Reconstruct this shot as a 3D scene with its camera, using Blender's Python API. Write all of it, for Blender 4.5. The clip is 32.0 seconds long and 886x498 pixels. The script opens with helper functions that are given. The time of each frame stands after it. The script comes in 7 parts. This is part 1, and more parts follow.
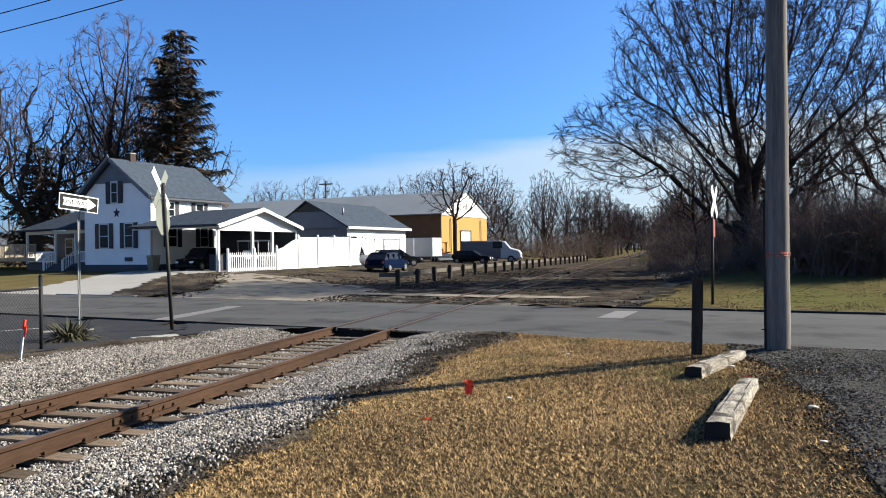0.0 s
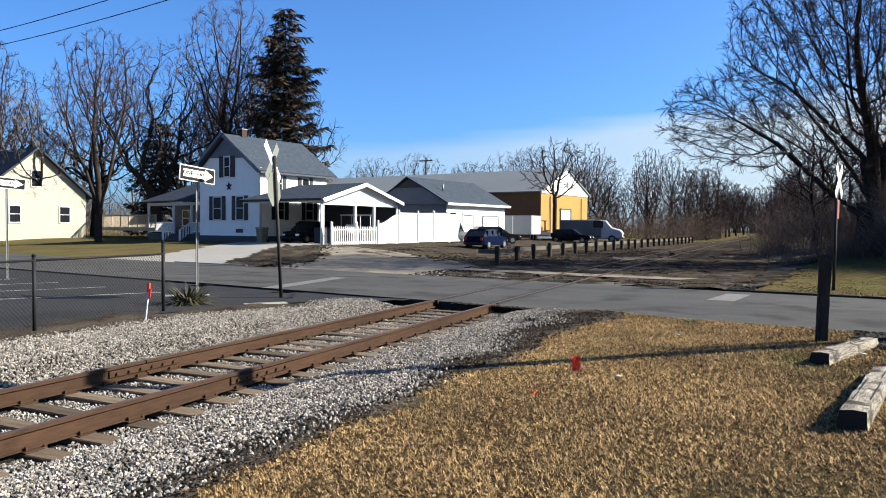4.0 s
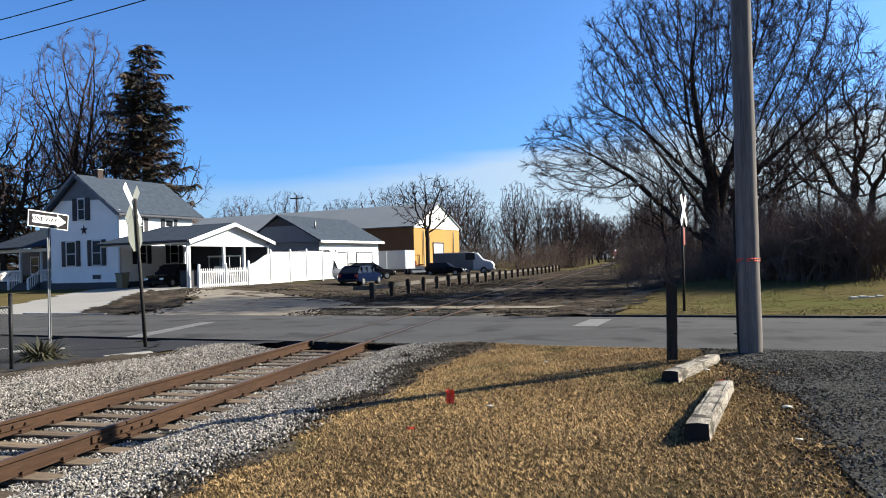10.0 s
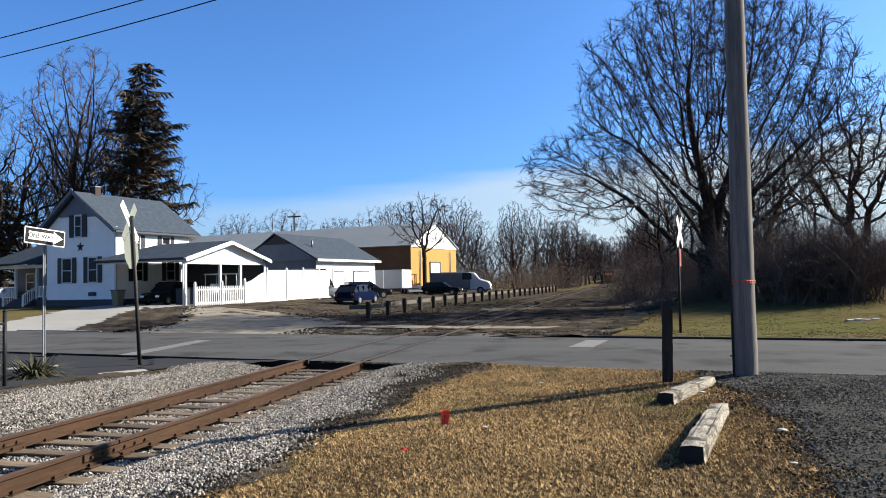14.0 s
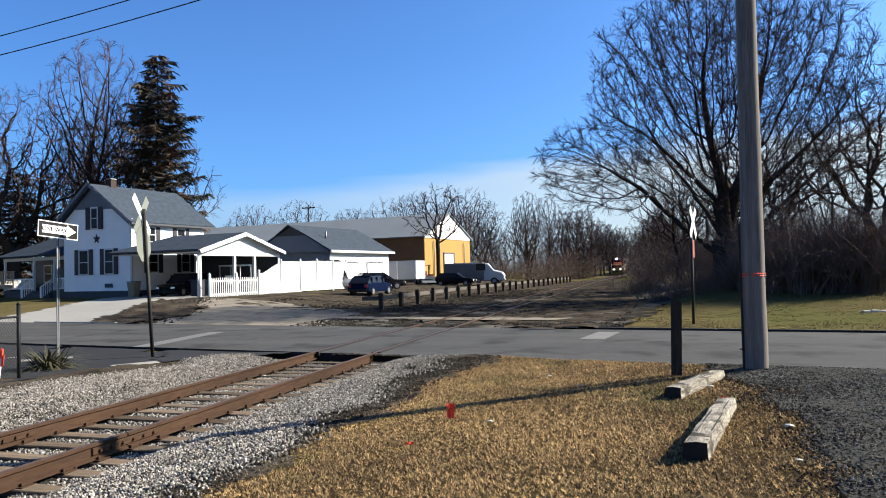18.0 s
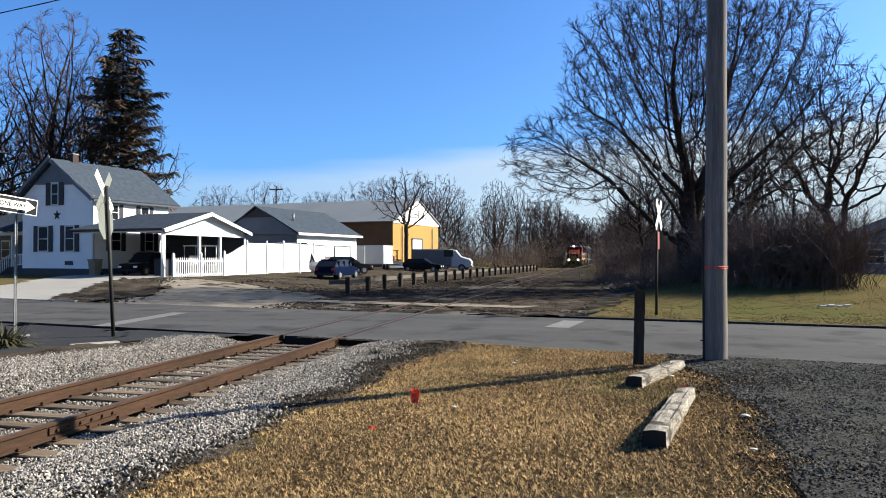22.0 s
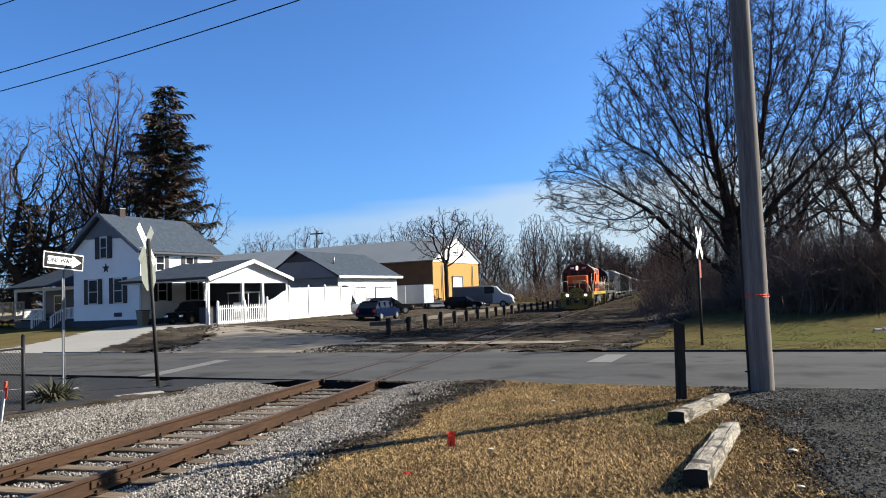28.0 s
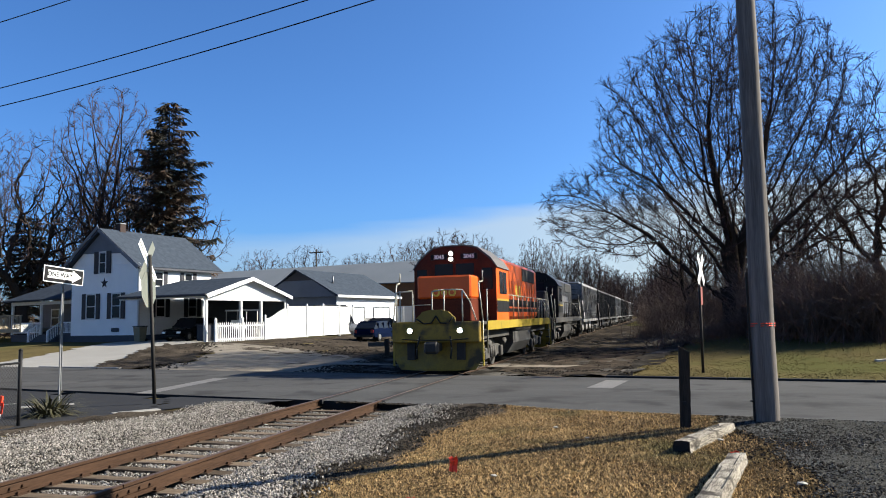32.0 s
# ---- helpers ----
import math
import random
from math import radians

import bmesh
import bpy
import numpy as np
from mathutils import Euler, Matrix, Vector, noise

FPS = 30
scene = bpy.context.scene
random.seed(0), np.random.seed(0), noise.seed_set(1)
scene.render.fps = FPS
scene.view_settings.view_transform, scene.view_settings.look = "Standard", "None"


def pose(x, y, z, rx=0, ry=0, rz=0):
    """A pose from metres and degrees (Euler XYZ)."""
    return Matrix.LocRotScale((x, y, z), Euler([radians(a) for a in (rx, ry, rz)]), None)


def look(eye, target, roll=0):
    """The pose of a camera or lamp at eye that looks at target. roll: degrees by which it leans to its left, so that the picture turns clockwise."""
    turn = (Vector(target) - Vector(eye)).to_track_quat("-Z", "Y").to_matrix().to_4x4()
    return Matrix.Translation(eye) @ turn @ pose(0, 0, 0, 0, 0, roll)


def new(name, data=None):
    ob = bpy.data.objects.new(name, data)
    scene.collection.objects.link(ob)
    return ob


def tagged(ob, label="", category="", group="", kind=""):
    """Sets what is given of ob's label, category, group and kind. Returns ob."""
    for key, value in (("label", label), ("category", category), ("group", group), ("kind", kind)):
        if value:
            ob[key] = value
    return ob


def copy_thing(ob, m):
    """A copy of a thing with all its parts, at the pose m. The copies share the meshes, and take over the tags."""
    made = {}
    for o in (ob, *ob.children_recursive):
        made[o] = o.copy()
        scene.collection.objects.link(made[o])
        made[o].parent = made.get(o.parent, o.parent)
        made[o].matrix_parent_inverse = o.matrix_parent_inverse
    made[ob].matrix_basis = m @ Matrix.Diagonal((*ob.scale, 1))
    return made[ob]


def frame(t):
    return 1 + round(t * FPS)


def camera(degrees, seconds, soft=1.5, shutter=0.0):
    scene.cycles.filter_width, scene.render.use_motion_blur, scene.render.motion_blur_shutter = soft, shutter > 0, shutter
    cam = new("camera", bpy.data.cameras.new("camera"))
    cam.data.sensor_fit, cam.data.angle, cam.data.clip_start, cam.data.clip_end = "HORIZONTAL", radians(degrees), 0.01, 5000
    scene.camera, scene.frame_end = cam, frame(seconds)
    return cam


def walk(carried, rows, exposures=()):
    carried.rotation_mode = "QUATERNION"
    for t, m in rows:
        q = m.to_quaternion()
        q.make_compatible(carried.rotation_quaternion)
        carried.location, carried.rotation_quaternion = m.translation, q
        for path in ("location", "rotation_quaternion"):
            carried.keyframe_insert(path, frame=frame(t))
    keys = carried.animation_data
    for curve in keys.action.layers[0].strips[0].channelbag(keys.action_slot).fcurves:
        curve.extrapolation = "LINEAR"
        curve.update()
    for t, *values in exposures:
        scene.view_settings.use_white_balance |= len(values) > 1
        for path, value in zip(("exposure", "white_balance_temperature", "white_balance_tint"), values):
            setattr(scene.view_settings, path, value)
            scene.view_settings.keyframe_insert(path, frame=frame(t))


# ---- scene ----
cam = camera(62.74, 32.0, soft=1.0)
# t, x, y, z, yaw, pitch, roll: a hand-held camera that stands in one spot beside the track
PATH = [
    (0.0, 6.458, 0.043, 1.736, 16.38, 0.08, 0.75),
    (0.5, 6.420, 0.017, 1.727, 16.98, -0.45, 1.71),
    (1.0, 6.390, 0.022, 1.709, 14.60, -0.96, 1.13),
    (1.5, 6.431, -0.003, 1.701, 14.26, -1.95, -0.12),
    (2.0, 6.391, 0.031, 1.715, 16.40, -2.05, 0.60),
    (2.5, 6.366, 0.043, 1.696, 23.90, -0.36, 1.51),
    (3.0, 6.337, 0.071, 1.696, 24.15, -1.22, 0.73),
    (3.5, 6.320, 0.083, 1.678, 23.80, -1.74, -0.24),
    (5.5, 6.306, 0.080, 1.664, 24.50, -0.95, -0.46),
    (6.0, 6.315, 0.063, 1.669, 23.01, -2.46, -1.82),
    (6.5, 6.321, 0.042, 1.678, 18.46, -1.71, -0.29),
    (7.0, 6.333, 0.021, 1.677, 15.38, -0.05, 0.14),
    (7.5, 6.382, 0.026, 1.689, 16.90, 1.31, 1.27),
    (8.0, 6.440, 0.009, 1.724, 17.06, 2.96, 1.42),
    (8.5, 6.447, -0.032, 1.720, 15.20, 2.70, 2.48),
    (9.0, 6.406, -0.032, 1.725, 13.72, 2.16, 3.31),
    (9.5, 6.393, -0.051, 1.724, 13.42, 1.10, 3.62),
    (10.0, 6.400, -0.052, 1.716, 14.19, 1.01, 1.69),
    (10.5, 6.414, -0.043, 1.714, 14.16, 1.38, 2.66),
    (11.0, 6.415, -0.037, 1.720, 13.62, 1.80, 2.58),
    (11.5, 6.416, -0.038, 1.720, 14.43, 2.35, 1.56),
    (12.0, 6.418, -0.043, 1.720, 14.74, 1.84, 1.84),
    (12.5, 6.415, -0.036, 1.724, 14.49, 2.58, 1.61),
    (13.0, 6.401, -0.049, 1.722, 14.49, 2.75, 1.63),
    (13.5, 6.402, -0.074, 1.727, 14.17, 3.10, 1.53),
    (14.0, 6.416, -0.067, 1.722, 13.94, 2.54, 1.26),
    (14.5, 6.434, -0.051, 1.734, 14.46, 1.80, 1.82),
    (16.5, 6.472, -0.015, 1.754, 14.97, 1.70, 1.17),
    (17.0, 6.487, -0.025, 1.759, 15.65, 2.01, 1.14),
    (17.5, 6.499, -0.008, 1.758, 15.64, 1.86, 1.29),
    (18.0, 6.509, -0.011, 1.756, 15.09, 1.82, 1.37),
    (18.5, 6.494, 0.003, 1.760, 15.63, 1.94, 1.71),
    (19.0, 6.499, -0.008, 1.763, 15.00, 2.12, 1.59),
    (19.5, 6.491, -0.001, 1.753, 14.45, 1.77, 1.35),
    (20.0, 6.490, -0.001, 1.759, 14.44, 2.45, 0.59),
    (20.5, 6.492, -0.010, 1.751, 14.55, 1.62, 0.25),
    (21.0, 6.499, -0.008, 1.759, 12.15, 1.46, 0.38),
    (21.5, 6.504, -0.001, 1.758, 12.09, 1.46, 0.74),
    (22.0, 6.509, -0.006, 1.755, 12.55, 0.68, -0.03),
    (22.5, 6.508, -0.015, 1.755, 13.90, 1.06, 0.43),
    (23.0, 6.521, -0.002, 1.756, 14.56, 1.22, 0.74),
    (23.5, 6.510, -0.009, 1.760, 13.48, 1.65, 1.46),
    (24.0, 6.478, -0.042, 1.756, 13.35, 1.85, 1.75),
    (24.5, 6.492, -0.024, 1.764, 14.19, 2.05, 1.92),
    (25.0, 6.548, -0.005, 1.778, 14.99, 2.29, 1.33),
    (25.5, 6.547, -0.002, 1.776, 14.11, 3.26, 2.07),
    (27.5, 6.593, 0.025, 1.779, 14.80, 3.52, 1.02),
    (28.0, 6.627, 0.044, 1.784, 15.85, 3.69, 2.26),
    (28.5, 6.614, 0.041, 1.785, 14.59, 3.33, 2.16),
    (29.0, 6.616, 0.026, 1.789, 14.59, 3.36, 2.86),
    (29.5, 6.601, 0.024, 1.797, 15.32, 3.72, 2.71),
    (30.0, 6.572, 0.024, 1.791, 15.96, 4.21, 2.01),
    (30.5, 6.554, -0.001, 1.781, 15.82, 4.43, 1.68),
    (31.0, 6.541, -0.011, 1.787, 15.33, 4.83, 1.58),
    (31.5, 6.548, 0.021, 1.802, 15.43, 5.33, 0.85),
    (32.0, 6.540, 0.071, 1.802, 15.68, 5.36, 1.15),
]
walk(cam, [(t, pose(x, y, z, 90 + pitch, roll, yaw)) for t, x, y, z, yaw, pitch, roll in PATH],
     exposures=[(0.0, 2.04, 6400, 6), (2.0, 2.1, 6400, 6), (4.5, 2.02, 6400, 6), (8.0, 1.99, 6400, 6), (25.0, 2.02, 6400, 6), (28.0, 1.93, 6400, 6), (32.0, 1.86, 6400, 6)])

# ---- light ----
SUN_AZ, SUN_EL = 27.0, 31.0          # degrees from +x towards +y, and above the horizon
world = bpy.data.worlds.new("sky")
scene.world = world
world.use_nodes = True
wn = world.node_tree.nodes
sky = wn.new("ShaderNodeTexSky")
sky.sky_type = "NISHITA"
sky.sun_disc = False
sky.sun_elevation = radians(SUN_EL)
sky.sun_rotation = radians(90 - SUN_AZ)
sky.air_density, sky.dust_density, sky.ozone_density = 0.8, 1.6, 4.5
deep = wn.new("ShaderNodeMixRGB")
deep.blend_type = "MULTIPLY"
deep.inputs[0].default_value = 1.0
deep.inputs[2].default_value = (0.63, 0.95, 1.30, 1)
world.node_tree.links.new(sky.outputs[0], deep.inputs[1])


def sky_math(op, a, b=0.0, clamp=False):
    n = wn.new("ShaderNodeMath")
    n.operation, n.use_clamp = op, clamp
    for k, v in enumerate((a, b)):
        if isinstance(v, (int, float)):
            n.inputs[k].default_value = v
        else:
            world.node_tree.links.new(v, n.inputs[k])
    return n.outputs[0]


# a thin bank of pale cloud low over the horizon, higher and denser towards the sun's side
sky_dir = wn.new("ShaderNodeTexCoord")
sky_axes = wn.new("ShaderNodeSeparateXYZ")
world.node_tree.links.new(sky_dir.outputs["Generated"], sky_axes.inputs[0])
sky_wisp_map = wn.new("ShaderNodeMapping")
sky_wisp_map.inputs["Scale"].default_value = (1.0, 1.0, 7.0)
world.node_tree.links.new(sky_dir.outputs["Generated"], sky_wisp_map.inputs[0])
sky_wisp = wn.new("ShaderNodeTexNoise")
sky_wisp.inputs["Scale"].default_value, sky_wisp.inputs["Detail"].default_value = 3.2, 6
world.node_tree.links.new(sky_wisp_map.outputs[0], sky_wisp.inputs["Vector"])
cloud_top = sky_math("MULTIPLY_ADD", sky_axes.outputs[0], 0.08)
cloud_top.node.inputs[2].default_value = 0.164
cloud_top = sky_math("ADD", cloud_top, sky_math("MULTIPLY", sky_math("SUBTRACT", sky_wisp.outputs[0], 0.5), 0.075))
cloud = sky_math("MULTIPLY", sky_math("SUBTRACT", cloud_top, sky_axes.outputs[2]), 30.0, True)
cloud_dense = sky_math("MULTIPLY_ADD", sky_axes.outputs[0], 1.15, True)
cloud_dense.node.inputs[2].default_value = 0.92
cloud = sky_math("MULTIPLY", sky_math("MULTIPLY", cloud, cloud_dense), 0.95)
veil = wn.new("ShaderNodeMixRGB")
world.node_tree.links.new(cloud, veil.inputs[0])
world.node_tree.links.new(deep.outputs[0], veil.inputs[1])
veil.inputs[2].default_value = (3.9, 4.5, 5.0, 1)
world.node_tree.links.new(veil.outputs[0], wn["Background"].inputs[0])
wn["Background"].inputs[1].default_value = 0.0445
sun_data = bpy.data.lights.new("sun", "SUN")
sun_data.energy, sun_data.angle, sun_data.color = 4.2, radians(0.5), (1.0, 0.90, 0.76)
sun = new("sun", sun_data)
_s = Vector((math.cos(radians(SUN_AZ)) * math.cos(radians(SUN_EL)), math.sin(radians(SUN_AZ)) * math.cos(radians(SUN_EL)), math.sin(radians(SUN_EL))))
sun.matrix_world = look(_s * 60 + Vector((0, 30, 0)), (0, 30, 0))

# ---- street frame: u along the street, v away from it ----
ANG = radians(-10.5)
CA, SA = math.cos(ANG), math.sin(ANG)


def xy(u, v):
    return u * CA - v * SA, u * SA + v * CA


def to_uv(x, y):
    return x * CA + y * SA, -x * SA + y * CA


def street(u, v, z=0.0, turn=0.0):
    """A pose in the street frame."""
    x, y = xy(u, v)
    return pose(x, y, z, 0, 0, -10.5 + turn)


def smooth(a, b, t):
    k = min(1.0, max(0.0, (t - a) / (b - a)))
    return k * k * (3 - 2 * k)


def track_x(y):
    """The track is straight, then bends slowly to the right far off."""
    return 0.0 if y < 40 else 0.0115 * (y - 40) ** 2 / 80 if y < 80 else 0.0115 * (y - 60) + 0.004 * max(0.0, y - 330) ** 2


def lawn_rise(x, v):
    """The lawn on the near side climbs away from the track and drops over a short bank to the street."""
    h = 0.076 * min(5.9, max(0.0, x - 2.2))
    crest = min(15.0, 1.18 + 13.87 * (1.83 - h) / 1.76)
    k = min(1.0, max(0.0, (v - crest) / (15.15 - crest)))
    return h * (1 - k) ** 2


def terrain(x, y):
    """Height of the ground; the tops of the rails are at zero."""
    u, v = to_uv(x, y)
    z = -0.10
    off = x - track_x(y)
    z += 0.60 * smooth(24.5, 37, v) * smooth(-8.0, -20, off)
    z += 0.72 * smooth(25, 41, v) * smooth(5.0, 12, off)
    z += 0.05 * noise.noise(Vector((x * 0.13, y * 0.13, 0.3))) * smooth(0, 4, abs(v - 18.7) - 3.6)
    z += 0.03 * smooth(13.9, 14.6, v) * smooth(15.6, 15.1, v) * smooth(-6, -4, u)
    return z + lawn_rise(x, v)


# ---- materials ----
def mat(name, col, col2=None, rough=0.85, metal=0.0, scale=3.0, fine=60.0, bump=0.3, dist=0.02, rand=0.0, mix=0.55, spec=0.4, stretch=(1, 1, 1), island=0.0, col3=None, cut3=0.62, scale3=1.0):
    m = bpy.data.materials.new(name)
    m.use_nodes = True
    nt = m.node_tree
    n, l = nt.nodes, nt.links
    b = n["Principled BSDF"]
    col2 = col2 or tuple(c * 0.72 for c in col)
    tc = n.new("ShaderNodeTexCoord")
    mp = n.new("ShaderNodeMapping")
    mp.inputs["Scale"].default_value = stretch
    l.new(tc.outputs["Object"], mp.inputs[0])
    vec = mp.outputs[0]
    n1 = n.new("ShaderNodeTexNoise")
    n1.inputs["Scale"].default_value, n1.inputs["Detail"].default_value = scale, 5
    n2 = n.new("ShaderNodeTexNoise")
    n2.inputs["Scale"].default_value, n2.inputs["Detail"].default_value = fine, 3
    l.new(vec, n1.inputs["Vector"])
    l.new(vec, n2.inputs["Vector"])
    ad = n.new("ShaderNodeMath")
    ad.operation = "MULTIPLY_ADD"
    l.new(n1.outputs[0], ad.inputs[0])
    ad.inputs[1].default_value = mix
    mu = n.new("ShaderNodeMath")
    mu.operation = "MULTIPLY"
    l.new(n2.outputs[0], mu.inputs[0])
    mu.inputs[1].default_value = 1 - mix
    l.new(mu.outputs[0], ad.inputs[2])
    rp = n.new("ShaderNodeValToRGB")
    rp.color_ramp.elements[0].position, rp.color_ramp.elements[1].position = 0.36, 0.64
    rp.color_ramp.elements[0].color, rp.color_ramp.elements[1].color = (*col2, 1), (*col, 1)
    l.new(ad.outputs[0], rp.inputs[0])
    out = rp.outputs[0]
    if col3:
        n3 = n.new("ShaderNodeTexNoise")
        n3.inputs["Scale"].default_value, n3.inputs["Detail"].default_value = scale3, 6
        l.new(tc.outputs["Object"], n3.inputs["Vector"])
        r3 = n.new("ShaderNodeValToRGB")
        r3.color_ramp.elements[0].position, r3.color_ramp.elements[1].position = cut3 - 0.07, cut3 + 0.07
        l.new(n3.outputs[0], r3.inputs[0])
        mx = n.new("ShaderNodeMixRGB")
        l.new(r3.outputs[0], mx.inputs[0])
        l.new(out, mx.inputs[1])
        mx.inputs[2].default_value = (*col3, 1)
        out = mx.outputs[0]
    if rand or island:
        src = n.new("ShaderNodeObjectInfo").outputs["Random"] if rand else n.new("ShaderNodeNewGeometry").outputs["Random Per Island"]
        mr = n.new("ShaderNodeMapRange")
        amp = rand or island
        mr.inputs[3].default_value, mr.inputs[4].default_value = 1 - amp, 1 + amp * 0.6
        l.new(src, mr.inputs[0])
        hs = n.new("ShaderNodeHueSaturation")
        l.new(mr.outputs[0], hs.inputs["Value"])
        l.new(out, hs.inputs["Color"])
        out = hs.outputs[0]
    l.new(out, b.inputs["Base Color"])
    b.inputs["Metallic"].default_value = metal
    b.inputs["Specular IOR Level"].default_value = spec
    rr = n.new("ShaderNodeMapRange")
    rr.inputs[3].default_value, rr.inputs[4].default_value = max(0.02, rough - 0.12), min(1, rough + 0.1)
    l.new(n1.outputs[0], rr.inputs[0])
    l.new(rr.outputs[0], b.inputs["Roughness"])
    if bump:
        bp = n.new("ShaderNodeBump")
        bp.inputs["Strength"].default_value, bp.inputs["Distance"].default_value = bump, dist
        l.new(ad.outputs[0], bp.inputs["Height"])
        l.new(bp.outputs[0], b.inputs["Normal"])
    return m


def glow(name, col, power):
    m = bpy.data.materials.new(name)
    m.use_nodes = True
    b = m.node_tree.nodes["Principled BSDF"]
    b.inputs["Base Color"].default_value = (*col, 1)
    b.inputs["Emission Color"].default_value = (*col, 1)
    b.inputs["Emission Strength"].default_value = power
    return m


def glass(name, col, rough=0.05):
    m = bpy.data.materials.new(name)
    m.use_nodes = True
    b = m.node_tree.nodes["Principled BSDF"]
    b.inputs["Base Color"].default_value = (*col, 1)
    b.inputs["Roughness"].default_value = rough
    b.inputs["Specular IOR Level"].default_value = 0.14
    return m


# ---- mesh helpers ----
def obj(name, bm, material, parent=None, label="", smooth_shade=False):
    me = bpy.data.meshes.new(name)
    bm.normal_update()
    bm.to_mesh(me)
    bm.free()
    for m in material if isinstance(material, (list, tuple)) else [material]:
        me.materials.append(m)
    if smooth_shade:
        for p in me.polygons:
            p.use_smooth = True
    ob = new(name, me)
    if parent:
        ob.parent = parent
    if label:
        ob["label"] = label
    return ob


def part(name, bm, material, parent, label=""):
    return obj(name, bm, material, parent, label)


def piece(name, me, parent, m):
    """One more object on a mesh that several pieces share."""
    ob = new(name, me)
    ob.parent = parent
    ob.matrix_basis = m
    return ob


def thing(name, m, label, category, group="", kind=""):
    ob = new(name)
    ob.matrix_basis = m
    return tagged(ob, label, category, group, kind)


def raw(name, verts, faces, material, parent=None, smooth_shade=False):
    me = bpy.data.meshes.new(name)
    me.from_pydata(verts, [], faces)
    me.update()
    for m in material if isinstance(material, (list, tuple)) else [material]:
        me.materials.append(m)
    if smooth_shade:
        me.polygons.foreach_set("use_smooth", [True] * len(me.polygons))
    ob = new(name, me)
    if parent:
        ob.parent = parent
    return ob


def box(bm, x0, x1, y0, y1, z0, z1, bevel=0.0, m=None, mi=0):
    r = bmesh.ops.create_cube(bm, size=1.0)
    vs = r["verts"]
    bmesh.ops.transform(bm, matrix=Matrix.Translation(((x0 + x1) / 2, (y0 + y1) / 2, (z0 + z1) / 2)) @ Matrix.Diagonal((x1 - x0, y1 - y0, z1 - z0, 1)), verts=vs)
    if bevel:
        es = list({e for v in vs for e in v.link_edges})
        g = bmesh.ops.bevel(bm, geom=es, offset=bevel, segments=1, affect="EDGES")
        vs = list({v for f in g["faces"] for v in f.verts} | {v for v in vs if v.is_valid})
    if m:
        bmesh.ops.transform(bm, matrix=m, verts=vs)
    if mi:
        for f in {f for v in vs for f in v.link_faces}:
            f.material_index = mi
    return vs


def tube(bm, a, b, r0, r1=None, n=8, caps=True, mi=0):
    a, b = Vector(a), Vector(b)
    d = b - a
    r = bmesh.ops.create_cone(bm, cap_ends=caps, segments=n, radius1=r0, radius2=r0 if r1 is None else r1, depth=d.length)
    q = d.to_track_quat("Z", "Y").to_matrix().to_4x4()
    bmesh.ops.transform(bm, matrix=Matrix.Translation((a + b) / 2) @ q, verts=r["verts"])
    for f in {f for v in r["verts"] for f in v.link_faces}:
        f.material_index = mi
        if len(f.verts) == 4:
            f.smooth = True
    return r["verts"]


def bars(bm, pts, r, n=6):
    for a, b in zip(pts, pts[1:]):
        tube(bm, a, b, r, n=n)


def prism(bm, pts, d, m=None, mi=0):
    """A flat outline (x, z) given thickness d along y."""
    vs = [bm.verts.new((x, 0, z)) for x, z in pts] + [bm.verts.new((x, d, z)) for x, z in pts]
    n = len(pts)
    fs = [bm.faces.new(vs[:n]), bm.faces.new(vs[n:][::-1])]
    for i in range(n):
        j = (i + 1) % n
        fs.append(bm.faces.new((vs[j], vs[i], vs[n + i], vs[n + j])))
    for f in fs:
        f.material_index = mi
    bmesh.ops.recalc_face_normals(bm, faces=fs)
    if m:
        bmesh.ops.transform(bm, matrix=m, verts=vs)
    return vs


def one_box(name, parent, material, *args, label="", **kw):
    bm = bmesh.new()
    box(bm, *args, **kw)
    return part(name, bm, material, parent, label)


def one_tube(name, parent, material, a, b, r0, r1=None, n=10, label=""):
    bm = bmesh.new()
    tube(bm, a, b, r0, r1, n)
    return part(name, bm, material, parent, label)


def patch(name, box4, step, inside, dz, material, frame_uv=True, thick=0.12, rough=0.0):
    """A sheet that follows the ground, dz above it, with an uneven edge where inside() ends."""
    u0, u1, v0, v1 = box4
    nu, nv = max(1, round((u1 - u0) / step)), max(1, round((v1 - v0) / step))
    idx, verts, faces = {}, [], []

    def vid(i, j):
        if (i, j) not in idx:
            u, v = u0 + (u1 - u0) * i / nu, v0 + (v1 - v0) * j / nv
            x, y = xy(u, v) if frame_uv else (u, v)
            d = dz(x, y) if callable(dz) else dz
            idx[i, j] = len(verts)
            verts.append((x, y, terrain(x, y) + d + (rough * noise.noise(Vector((x * 2.1, y * 2.1, 1.7))) if rough else 0)))
        return idx[i, j]
    for i in range(nu):
        for j in range(nv):
            u, v = u0 + (u1 - u0) * (i + 0.5) / nu, v0 + (v1 - v0) * (j + 0.5) / nv
            if inside is None or inside(u, v):
                faces.append((vid(i, j), vid(i + 1, j), vid(i + 1, j + 1), vid(i, j + 1)))
    ob = raw(name, verts, faces, material, smooth_shade=True)
    ob["kind"] = "structure"
    return ob


